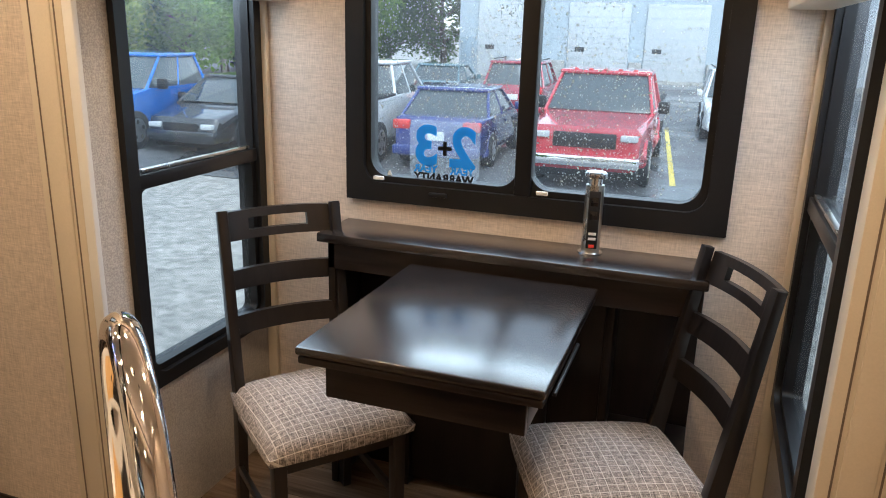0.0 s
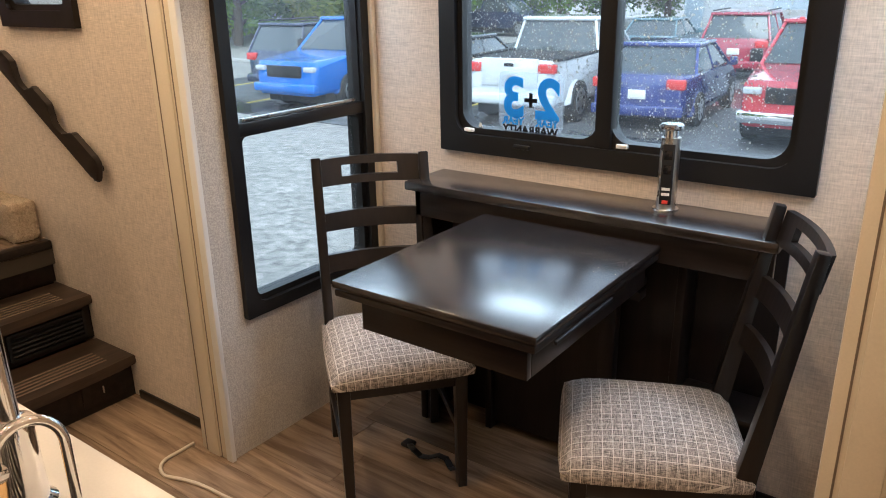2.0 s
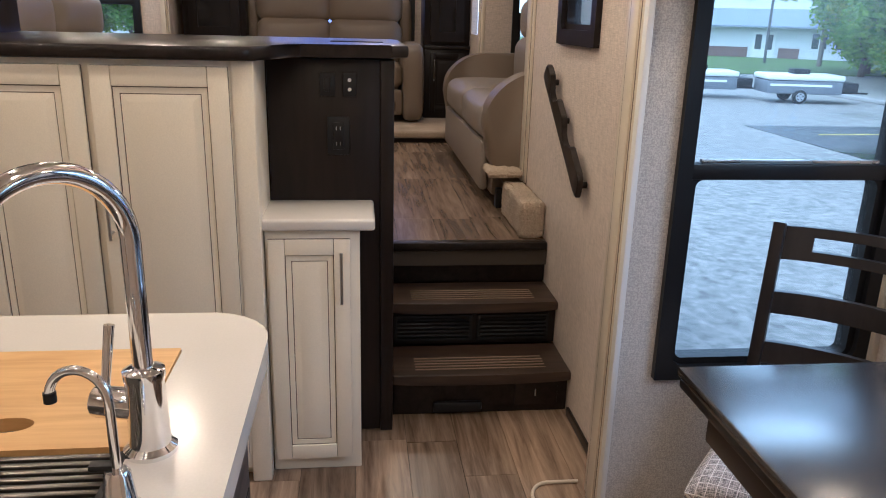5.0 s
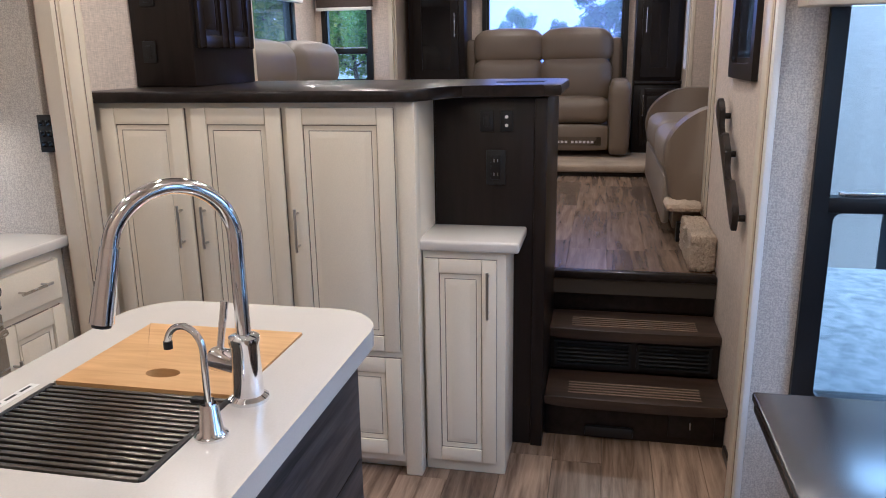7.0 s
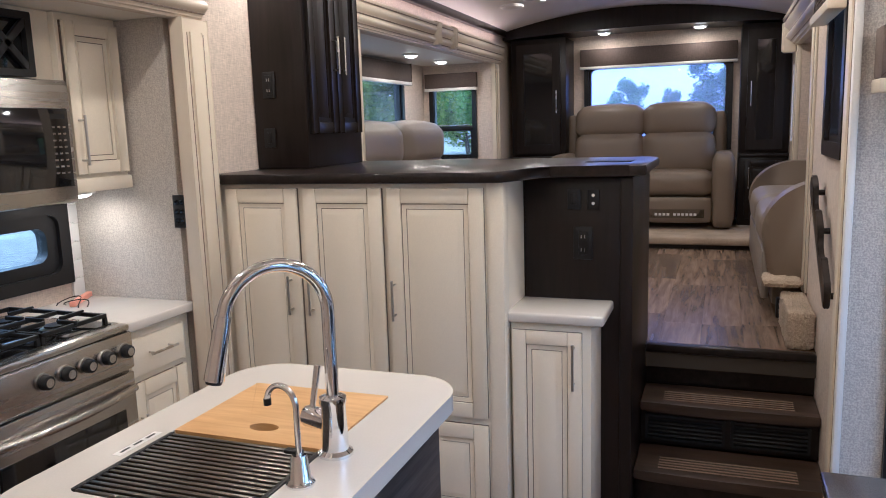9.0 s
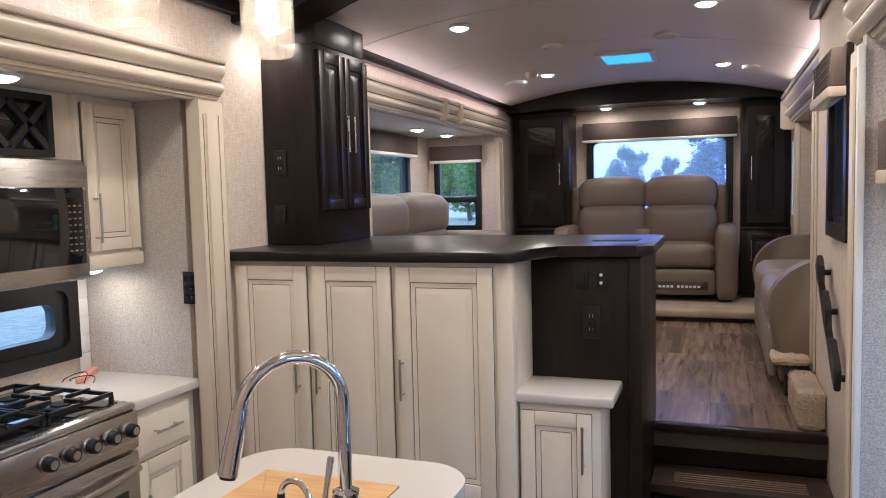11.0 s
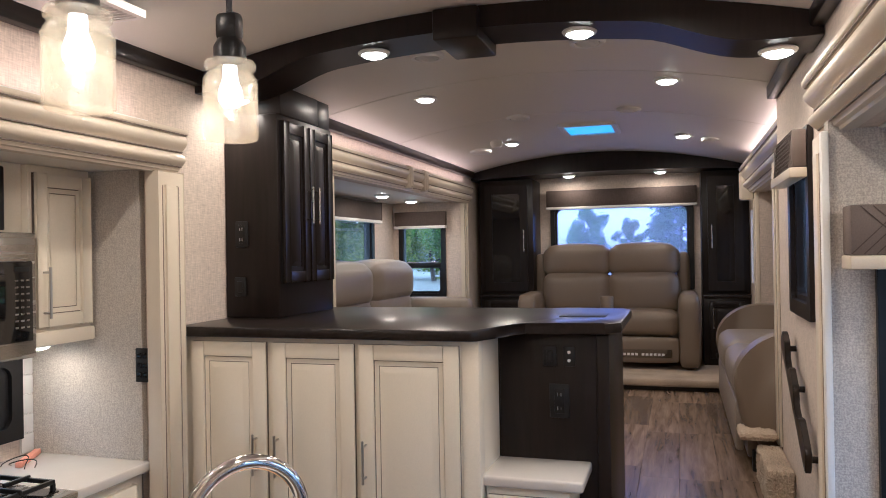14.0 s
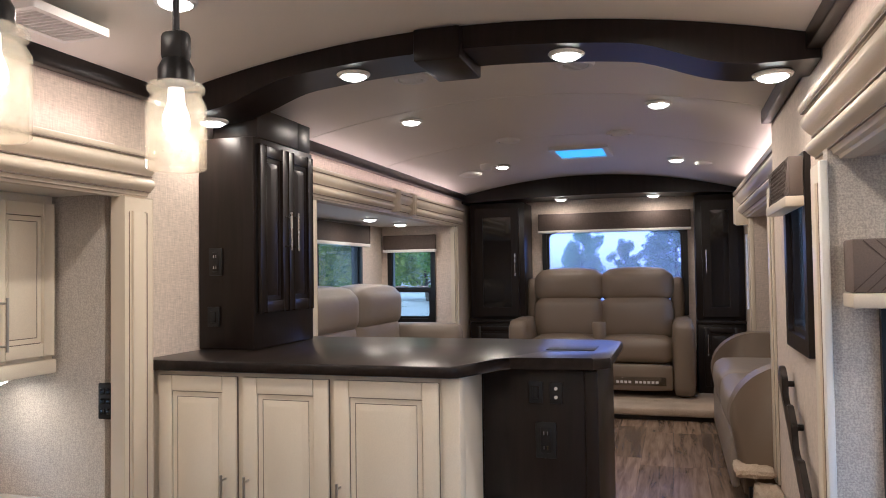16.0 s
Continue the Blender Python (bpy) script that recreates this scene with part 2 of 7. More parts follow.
TINT = glassy("tinted_window_glass", (0.68, 0.69, 1.0), haze=0.12)
SMOKE = simple("smoked_glass", (0.008, 0.008, 0.009), 0.04, vary=0.05, bump=0.0, coat=0.5)
PUCK = glow("puck_lens", (1.0, 0.78, 0.48), 6)
BULB = glow("bulb_glow", (1.0, 0.80, 0.52), 3.2)
# no lamp: emission imitates daylight coming through the roof vent cover
COVER_GLOW = glow("skylight_cover_glow", (0.05, 0.36, 0.62), 0.6)
PLAID = plaid("plaid_seat_cloth")

# ---- building helpers ----


def root(ob):
    while ob.parent:
        ob = ob.parent
    return ob


def thing(name, base, label, category, group="", kind=""):
    e = new(name)
    e.empty_display_size = 0.05
    e.location = base
    return tagged(e, label, category, group, kind)


def finish(bm, name, mats, smooth=40):
    bmesh.ops.recalc_face_normals(bm, faces=bm.faces[:])
    me = bpy.data.meshes.new(name)
    bm.to_mesh(me)
    bm.free()
    for mt in mats if isinstance(mats, (list, tuple)) else (mats,):
        me.materials.append(mt)
    me.polygons.foreach_set("use_smooth", [True] * len(me.polygons))
    me.set_sharp_from_angle(angle=radians(smooth))
    return me


def part(name, bm, material, parent=None, label="", smooth=40):
    """Links a bmesh, built in world places, as one mesh under a thing or a part."""
    if parent:
        bmesh.ops.translate(bm, verts=bm.verts[:], vec=-root(parent).location)
    ob = new(name, finish(bm, name, material, smooth))
    if parent:
        ob.parent = parent
    return tagged(ob, label)


def bx(bm, lo, hi, bev=0.0, m=None, mi=0, seg=2):
    lo, hi = [min(a, b) for a, b in zip(lo, hi)], [max(a, b) for a, b in zip(lo, hi)]
    vs = bmesh.ops.create_cube(bm, size=1)["verts"]
    for v in vs:
        v.co = Vector([lo[i] + (v.co[i] + 0.5) * (hi[i] - lo[i]) for i in range(3)])
        if m:
            v.co = m @ v.co
    for f in {f for v in vs for f in v.link_faces}:
        f.material_index = mi
    if bev:
        bev = min(bev, 0.49 * min(h - l for l, h in zip(lo, hi)))
        bmesh.ops.bevel(bm, geom=list({e for v in vs for e in v.link_edges}), offset=bev, segments=seg, profile=0.5, affect="EDGES")
    return bm


def B(name, lo, hi, material, parent=None, bev=0.003, label="", m=None, seg=2):
    return part(name, bx(bmesh.new(), lo, hi, bev, m, 0, seg), material, parent, label)


def cyl(bm, p0, p1, r0, r1=None, n=20, mi=0, bev=0.0):
    p0, p1 = Vector(p0), Vector(p1)
    d = p1 - p0
    m = Matrix.Translation((p0 + p1) / 2) @ d.to_track_quat("Z", "Y").to_matrix().to_4x4()
    vs = bmesh.ops.create_cone(bm, cap_ends=True, segments=n, radius1=r0, radius2=r0 if r1 is None else r1, depth=d.length, matrix=m)["verts"]
    fs = {f for v in vs for f in v.link_faces}
    for f in fs:
        f.material_index = mi
    if bev:
        bmesh.ops.bevel(bm, geom=[e for e in {e for f in fs if len(f.verts) > 4 for e in f.edges}], offset=bev, segments=3 if bev > 0.05 else 2, profile=0.5, affect="EDGES")
    return bm


def lathe(bm, pts, at=(0, 0, 0), n=28, mi=0):
    """Turns (radius, height) pairs about an upright axis."""
    rings = []
    for r, z in pts:
        rings.append([bm.verts.new((at[0] + r * math.cos(k * math.tau / n), at[1] + r * math.sin(k * math.tau / n), at[2] + z)) for k in range(n)])
    for a, b in zip(rings, rings[1:]):
        for k in range(n):
            f = bm.faces.new((a[k], a[(k + 1) % n], b[(k + 1) % n], b[k]))
            f.material_index = mi
    for ring in (rings[0], rings[-1]):
        if (ring[0].co - ring[n // 2].co).length > 1e-5:
            bm.faces.new(ring).material_index = mi
    return bm


def sweep(bm, pts, r, n=14, mi=0):
    """A round tube along points."""
    pts = [Vector(p) for p in pts]
    rings, up = [], None
    for i, p in enumerate(pts):
        d = (pts[min(i + 1, len(pts) - 1)] - pts[max(i - 1, 0)]).normalized()
        if up is None:
            up = d.orthogonal().normalized()
        up = (up - d * up.dot(d)).normalized()
        s = d.cross(up)
        rr = r[i] if isinstance(r, (list, tuple)) else r
        rings.append([bm.verts.new(p + rr * (up * math.cos(k * math.tau / n) + s * math.sin(k * math.tau / n))) for k in range(n)])
    for a, b in zip(rings, rings[1:]):
        for k in range(n):
            bm.faces.new((a[k], a[(k + 1) % n], b[(k + 1) % n], b[k])).material_index = mi
    for ring in (rings[0], rings[-1]):
        bm.faces.new(ring).material_index = mi
    return bm


def extrude(bm, outline, m, a, b, mi=0, bev=0.0):
    """A flat outline (u, v), pushed from n=a to n=b in the frame m (u, v, n)."""
    lo = [bm.verts.new(m @ Vector((u, v, a))) for u, v in outline]
    hi = [bm.verts.new(m @ Vector((u, v, b))) for u, v in outline]
    fs = [bm.faces.new(lo), bm.faces.new(hi)]
    k = len(outline)
    fs += [bm.faces.new((lo[i], lo[(i + 1) % k], hi[(i + 1) % k], hi[i])) for i in range(k)]
    for f in fs:
        f.material_index = mi
    if bev:
        bmesh.ops.bevel(bm, geom=list({e for f in fs[:2] for e in f.edges}), offset=bev, segments=3 if bev > 0.05 else 2, profile=0.5, affect="EDGES")
    return bm


def frame_of(axis, pos, sgn):
    """(u, v, n) of an upright plane: u along the other level axis, v up, n into the room."""
    if axis == "x":
        return Matrix(((0, 0, sgn, pos), (1, 0, 0, 0), (0, 1, 0, 0), (0, 0, 0, 1)))
    return Matrix(((1, 0, 0, 0), (0, 0, sgn, pos), (0, 1, 0, 0), (0, 0, 0, 1)))


FLAT = Matrix.Identity(4)  # u = x, v = y, n = z


def rrect(u0, u1, v0, v1, r, k=6):
    out = []
    for cu, cv, a0 in ((u1 - r, v0 + r, -90), (u1 - r, v1 - r, 0), (u0 + r, v1 - r, 90), (u0 + r, v0 + r, 180)):
        for i in range(k + 1):
            a = radians(a0 + 90 * i / k)
            out.append((cu + r * math.cos(a), cv + r * math.sin(a)))
    return out


def ring(bm, outer, inner, m, a, b, mi=0):
    """A flat frame between two outlines with equal numbers of points."""
    o0, o1, i0, i1 = [[bm.verts.new(m @ Vector((u, v, n))) for u, v in loop] for loop, n in ((outer, a), (outer, b), (inner, a), (inner, b))]
    k = len(outer)
    for i in range(k):
        j = (i + 1) % k
        for q in ((o0[i], o0[j], o1[j], o1[i]), (i0[i], i1[i], i1[j], i0[j]), (o1[i], o1[j], i1[j], i1[i]), (o0[i], i0[i], i0[j], o0[j])):
            bm.faces.new(q).material_index = mi
    return bm


def wall(name, axis, pos, thick, u0, u1, z0, z1, material, holes=(), label=""):
    """A wall from pos to pos + thick, with openings (u0, u1, z0, z1) right through it."""
    us = sorted({u0, u1, *[h[0] for h in holes], *[h[1] for h in holes]})
    zs = sorted({z0, z1, *[h[2] for h in holes], *[h[3] for h in holes]})
    us, zs = [u for u in us if u0 <= u <= u1], [z for z in zs if z0 <= z <= z1]
    bm = bmesh.new()
    full = {(p, q) for p in range(len(us) - 1) for q in range(len(zs) - 1) if not any(h[0] < (us[p] + us[p + 1]) / 2 < h[1] and h[2] < (zs[q] + zs[q + 1]) / 2 < h[3] for h in holes)}

    def quad(*pts):
        bm.faces.new([bm.verts.new((n, u, z) if axis == "x" else (u, n, z)) for n, u, z in pts])

    for p, q in full:
        a, b, c, d = us[p], us[p + 1], zs[q], zs[q + 1]
        for n in (pos, pos + thick):
            quad((n, a, c), (n, b, c), (n, b, d), (n, a, d))
        for dp, dq, e0, e1 in ((-1, 0, (a, c), (a, d)), (1, 0, (b, c), (b, d)), (0, -1, (a, c), (b, c)), (0, 1, (a, d), (b, d))):
            if (p + dp, q + dq) not in full:
                quad((pos, *e0), (pos, *e1), (pos + thick, *e1), (pos + thick, *e0))
    bmesh.ops.remove_doubles(bm, verts=bm.verts[:], dist=1e-5)
    return tagged(part(name, bm, material), label or "interior wall with woven vinyl covering", "wall", kind="structure")


def handle(parent, p0, p1, n, material=NICKEL, r=0.005, off=0.03):
    """A bar handle between two points, held off along n by two posts."""
    p0, p1, n = Vector(p0), Vector(p1), Vector(n)
    d = (p1 - p0).normalized()
    bm = bmesh.new()
    cyl(bm, p0 - d * 0.018 + n * off, p1 + d * 0.018 + n * off, r, n=12)
    for p in (p0, p1):
        cyl(bm, p, p + n * off, r * 0.8, n=10)
    return part("handle", bm, material, parent, "brushed nickel bar handle")


def panel_door(parent, axis, pos, sgn, u0, u1, v0, v1, mats=(None, None), hold=None, name="door", rail=0.055):
    """A raised-panel door on a cabinet face: stiles and rails, a chamfered panel, glaze in the grooves."""
    face, groove = mats[0] or IVORY, mats[1] or GLAZE
    m = frame_of(axis, pos, sgn)
    ob = part(name, bx(bmesh.new(), (u0, v0, 0.001), (u1, v1, 0.010), 0.002, m), groove, parent)
    g = 0.003
    for nm, a, b, c, d in (("stile", u0, u0 + rail, v0, v1), ("stile", u1 - rail, u1, v0, v1), ("rail", u0 + rail + 0.0012, u1 - rail - 0.0012, v0, v0 + rail), ("rail", u0 + rail + 0.0012, u1 - rail - 0.0012, v1 - rail, v1)):
        part(nm, bx(bmesh.new(), (a, c, 0.0101), (b, d, 0.021), 0.003, m), face, ob)
    a, b, c, d = u0 + rail + g, u1 - rail - g, v0 + rail + g, v1 - rail - g
    sl = 0.016
    part("moulding", ring(bmesh.new(), rrect(a, b, c, d, 0.001, 1), rrect(a + sl, b - sl, c + sl, d - sl, 0.001, 1), m, 0.0101, 0.0135), face, ob)
    a, b, c, d = a + sl + 0.003, b - sl - 0.003, c + sl + 0.003, d - sl - 0.003
    lo, hi = rrect(a, b, c, d, 0.001, 1), rrect(a + 0.02, b - 0.02, c + 0.02, d - 0.02, 0.001, 1)
    bm = bmesh.new()
    l0, l1, l2 = [[bm.verts.new(m @ Vector((u, v, n))) for u, v in lp] for lp, n in ((lo, 0.0101), (lo, 0.012), (hi, 0.019))]
    k = len(lo)
    for p, q in ((l0, l1), (l1, l2)):
        for i in range(k):
            bm.faces.new((p[i], p[(i + 1) % k], q[(i + 1) % k], q[i]))
    bm.faces.new(l2)
    part("raised_panel", bm, face, ob)
    if hold:
        p0, p1 = [m @ Vector((u, v, 0.021)) for u, v in hold]
        handle(ob, p0, p1, m.to_3x3() @ Vector((0, 0, 1)))
    return ob


def window(name, axis, pos, sgn, u0, u1, v0, v1, label, bar=None, mullion=None, flange=0.045, through_wall=0.05, r=0.05, material=None, glazing=None, inset=0.022):
    """A black RV window: wall flange, deep sash rings with rounded inner corners, panes."""
    material = material or BLACK
    m = frame_of(axis, pos, sgn)
    w = thing(name, m @ Vector(((u0 + u1) / 2, v0, 0)), label, "window", kind="structure")
    bm = ring(bmesh.new(), rrect(u0, u1, v0, v1, 0.004), rrect(u0 + flange, u1 - flange, v0 + flange, v1 - flange, r), m, 0.001, 0.022)
    bmesh.ops.bevel(bm, geom=[e for e in bm.edges if e.is_boundary is False and len(e.link_faces) == 2 and e.calc_face_angle(0) > 1.2], offset=0.003, segments=2, affect="EDGES")
    part("window_frame", bm, material, w, "black wall flange of the window")
    i0, i1, j0, j1 = u0 + flange - 0.002, u1 - flange + 0.002, v0 + flange - 0.002, v1 - flange + 0.002
    cells = [(i0, i1, j0, j1)]
    if bar:
        cells = [(i0, i1, j0, bar), (i0, i1, bar, j1)]
        r = 0.022
    if mullion:
        cells = [(i0, mullion, j0, j1), (mullion, i1, j0, j1)]
    for a, b, c, d in cells:
        q = 0.008 if bar and c == bar else inset
        sash = part("sash", ring(bmesh.new(), rrect(a, b, c, d, min(r, 0.03)), rrect(a + q, b - q, c + q, d - q, r), m, -through_wall, 0.004), material, w)
        pane = part("pane", extrude(bmesh.new(), rrect(a + q - 0.002, b - q + 0.002, c + q - 0.002, d - q + 0.002, r), m, -0.026, -0.022), glazing or GLASS, sash, "clear glass pane")
        pane.visible_shadow = False
    if bar:
        part("rail", bx(bmesh.new(), (i0, bar - 0.02, -0.03), (i1, bar + 0.022, 0.014), 0.004, m), material, w)
        part("latch_strip", bx(bmesh.new(), (i0 + 0.03, bar + 0.024, -0.01), (i1 - 0.03, bar + 0.034, 0.006), 0.002, m), NICKEL, w, "thin grey sash track")
    if mullion:
        part("mullion", bx(bmesh.new(), (mullion - 0.026, j0, -0.03), (mullion + 0.026, j1, 0.016), 0.004, m), material, w)
    return w


def puck(x, y, z, watts=None, tilt=0.0):
    """A round recessed ceiling light with a domed lens."""
    p = thing("ceiling_light", (x, y, z), "round white recessed ceiling light, switched on", "ceiling light", "ceiling lights")
    part("trim_ring", lathe(bmesh.new(), ((0.060, 0), (0.063, -0.004), (0.058, -0.012), (0.048, -0.014), (0.046, -0.006)), (x, y, z)), WHITE, p)
    part("lens", lathe(bmesh.new(), ((0.047, -0.008), (0.044, -0.018), (0.030, -0.025), (0.010, -0.028), (0.0001, -0.0285)), (x, y, z)), PUCK, p, "glowing warm lens")
    lamp("puck_lamp", "AREA", look((x, y, z - 0.034), (x, y, z - 1)), watts or PUCK_W, WARM, 0.09)
    return p

# ---- the shell ----
YL, YR, YF = -1.14, 1.14, 1.27      # left wall, stair wall, right wall of the raised room
UP = 0.555                          # height of the raised floor
XE = -0.54                          # its front edge
XF = -4.42                          # front end wall
BACK = 3.6                          # plain wall behind the walker


def ceil_z(y):
    return 2.365 + 0.15 * (1 - (y / 1.16) ** 2)


# subfloors
tagged(B("floor", (-0.6, -1.75, -0.06), (BACK, 1.95, -0.006), SUBFLOOR, None, 0), "plank floor of the kitchen and dinette", "floor", kind="structure")
tagged(B("floor_raised", (XF, YL, UP - 0.10), (XE - 0.012, YR, UP - 0.006), SUBFLOOR, None, 0), "plank floor of the raised front room", "floor", kind="structure")

# left wall with the openings of kitchen and living slide-outs
wall("wall_left", "y", YL, -0.05, XF, BACK, -0.06, 2.56, LINEN, [(0.44, 3.3, -0.06, 1.965), (-3.62, -1.0, UP - 0.1, 2.08)])
# stair wall, dinette opening
wall("wall_right", "y", YR, 0.05, -1.02, BACK, -0.06, 2.56, LINEN, [(0.42, 2.42, -0.06, 1.95), (-0.52, -0.08, 1.42, 2.03)])
wall("wall_right_front", "y", YF, 0.05, XF, -1.02, UP - 0.1, 2.56, LINEN, [(-3.25, -1.20, UP - 0.1, 2.05), (-3.95, -3.55, 1.35, 1.95)])
wall("wall_return", "x", -1.02, -0.04, YR + 0.05, YF + 0.05, UP - 0.1, 2.56, LINEN)
wall("wall_front", "x", XF, -0.05, YL - 0.05, YF + 0.05, UP - 0.1, 2.56, LINEN, [(-0.44, 0.80, 1.30, 2.06)])
wall("wall_back", "x", BACK, 0.05, -1.8, 2.0, -0.06, 2.56, LINEN)

wall("wall_step", "x", -0.60, -0.03, YL, YR, -0.06, UP - 0.04, SUBFLOOR, (), "plain dark partition under the raised floor")
# arched ceiling, one sheet
bm = bmesh.new()
YS = [-1.2 + 2.55 * k / 40 for k in range(41)]
outline = [(y, ceil_z(y)) for y in YS] + [(y, ceil_z(y) + 0.05) for y in reversed(YS)]
extrude(bm, outline, Matrix(((0, 0, 1, 0), (1, 0, 0, 0), (0, 1, 0, 0), (0, 0, 0, 1))), XF - 0.05, BACK + 0.05)
for xs in (-2.0, -0.9, 1.4):
    extrude(bm, [(y, ceil_z(y) - 0.002) for y in YS] + [(y, ceil_z(y) + 0.004) for y in reversed(YS)], Matrix(((0, 0, 1, 0), (1, 0, 0, 0), (0, 1, 0, 0), (0, 0, 0, 1))), xs, xs + 0.022)
tagged(part("ceiling", bm, CEIL), "white vinyl arched ceiling with thin seam strips", "ceiling", kind="structure")

# dinette slide-out: side walls, back wall, its own ceiling
DX0, DX1, DY, DZ = 0.575, 2.305, 1.85, 1.95
SW = (1.178, 1.832, 0.48, 1.74)      # side window
BW = (0.905, 2.10, 0.965, 1.90)     # back window
wall("wall_dinette_back", "y", DY, 0.05, DX0 - 0.05, DX1 + 0.05, -0.06, DZ + 0.05, LINEN, [(BW[0] + 0.02, BW[1] - 0.02, BW[2] + 0.02, BW[3] - 0.02)])
wall("wall_dinette_side", "x", DX0, -0.05, YR - 0.065, DY, -0.06, DZ + 0.05, FLECK, [(SW[0] + 0.02, SW[1] - 0.02, SW[2] + 0.02, SW[3] - 0.02)])
wall("wall_dinette_far_side", "x", DX1, 0.05, YR - 0.065, DY, -0.06, DZ + 0.05, FLECK, [(SW[0] + 0.02, SW[1] - 0.02, SW[2] + 0.02, SW[3] - 0.02)])
tagged(B("ceiling_dinette", (DX0 - 0.05, YR + 0.052, DZ - 0.003), (DX1 + 0.05, DY + 0.05, DZ + 0.05), CEIL, None, 0), "white flat ceiling of the dinette slide-out", "ceiling", kind="structure")
window("window_1", "y", DY, -1, *BW, "wide black sliding window over the dinette shelf", mullion=1.50, flange=0.062, r=0.06)
window("window_2", "x", DX0, 1, *SW, "tall black window with two stacked panes beside the dinette", bar=1.09, flange=0.042)
window("window_3", "x", DX1, -1, *SW, "tall black window with two stacked panes beside the dinette", bar=1.09, flange=0.042)
for k, x in enumerate((DX0 + 0.02, DX1 - 0.02)):
    tagged(B("trim", (x - 0.02, DY - 0.022, 0), (x + 0.02, DY - 0.001, DZ), CREAM, None, 0.006), "narrow cream corner trim", "trim", kind="structure")

# kitchen slide-out
KX0, KY, KZ = 0.468, -1.70, 1.97
wall("wall_kitchen_side", "x", KX0, -0.05, KY - 0.05, YL - 0.05, -0.06, KZ + 0.05, FLECK)
wall("wall_kitchen_back", "y", KY, -0.05, KX0 - 0.05, 3.35, -0.06, KZ + 0.05, LINEN, [(0.56, 1.42, 1.00, 1.27)])
wall("wall_kitchen_far_side", "x", 3.3, 0.05, KY - 0.05, YL - 0.05, -0.06, KZ + 0.05, FLECK)
tagged(B("ceiling_kitchen", (KX0 - 0.05, KY - 0.05, KZ), (3.35, YL - 0.052, KZ + 0.05), CEIL, None, 0), "white flat ceiling of the kitchen slide-out", "ceiling", kind="structure")

# living slide-out, left
LX0, LX1, LY, LZ = -3.62, -1.0, -1.78, 2.09
wall("wall_living_end", "x", LX0, -0.05, LY - 0.05, YL - 0.05, UP - 0.1, LZ + 0.05, LINEN, [(-1.69, -1.31, 1.27, 1.95)])
wall("wall_living_near", "x", LX1, 0.05, LY - 0.05, YL - 0.05, UP - 0.1, LZ + 0.05, LINEN)
wall("wall_living_back", "y", LY, -0.05, LX0 - 0.05, LX1 + 0.05, UP - 0.1, LZ + 0.05, LINEN, [(-3.10, -1.5, 1.5, 2.0)])
tagged(B("ceiling_living", (LX0 - 0.05, LY - 0.05, LZ), (LX1 + 0.05, YL, LZ + 0.05), CEIL, None, 0), "white flat ceiling of the sofa slide-out", "ceiling", kind="structure")
window("window_4", "x", LX0, 1, -1.72, -1.28, 1.24, 1.98, "narrow black window with two panes by the sofa", bar=1.53, flange=0.04, r=0.035)
window("window_5", "y", LY, 1, -3.13, -1.47, 1.47, 2.03, "wide black window above the sofa back", mullion=-2.3, flange=0.045)

# living slide-out, right
RX0, RX1, RY, RZ = -3.25, -1.20, 1.95, 2.06
tagged(B("floor_slide_left", (LX0, LY, UP - 0.10), (LX1, YL, UP - 0.006), SUBFLOOR, None, 0), "plank floor of the kitchen side slide-out", "floor", kind="structure")
tagged(B("floor_slide_right", (RX0, YR, UP - 0.10), (RX1, RY, UP - 0.006), SUBFLOOR, None, 0), "plank floor of the sofa slide-out", "floor", kind="structure")
wall("wall_sofa_end", "x", RX0, -0.05, YF + 0.05, RY + 0.05, UP - 0.1, RZ + 0.05, LINEN, [(1.50, 1.80, 1.22, 1.92)])
wall("wall_sofa_near", "x", RX1, 0.05, YF + 0.05, RY + 0.05, UP - 0.1, RZ + 0.05, LINEN)
wall("wall_sofa_back", "y", RY, 0.05, RX0 - 0.05, RX1 + 0.05, UP - 0.1, RZ + 0.05, LINEN)
tagged(B("ceiling_sofa", (RX0 - 0.05, YF, RZ), (RX1 + 0.05, RY + 0.05, RZ + 0.05), CEIL, None, 0), "white flat ceiling of the sofa slide-out", "ceiling", kind="structure")
window("window_6", "x", RX0, 1, 1.47, 1.83, 1.19, 1.95, "narrow black window with two panes behind the sofa", bar=1.50, flange=0.045, r=0.035)
window("window_7", "y", YR, -1, -0.55, -0.05, 1.385, 2.06, "small dark-framed window on the stair wall", flange=0.055, r=0.03, material=ESPRESSO)
window("window_8", "x", XF, 1, -0.47, 0.83, 1.27, 2.09, "wide black front window behind the loveseat", flange=0.04, glazing=TINT)
window("window_9", "y", KY, 1, 0.53, 1.45, 0.97, 1.30, "low black window behind the range", flange=0.05, r=0.045, inset=0.05)


# ---- trims, valances, crown ----
def pilaster(name, axis, pos, sgn, u0, u1, z0, z1, deep=0.03):
    """Flat cream post with two dark glazed grooves and a small capital."""
    m = frame_of(axis, pos, sgn)
    bm = bx(bmesh.new(), (u0, z0, 0.001), (u1, z1, deep), 0.004, m, 0)
    w = u1 - u0
    for f in (0.18, 0.80):
        bx(bm, (u0 + w * f, z0, deep - 0.001), (u0 + w * f + 0.004, z1 - 0.05, deep + 0.0012), 0, m, 1)
    bx(bm, (u0 + w * 0.28, z0, deep - 0.001), (u0 + w * 0.74, z1 - 0.05, deep + 0.006), 0.003, m, 0)
    return tagged(part(name, bm, (CREAM, GLAZE)), "cream fluted post at the slide-out opening", "trim", kind="structure")


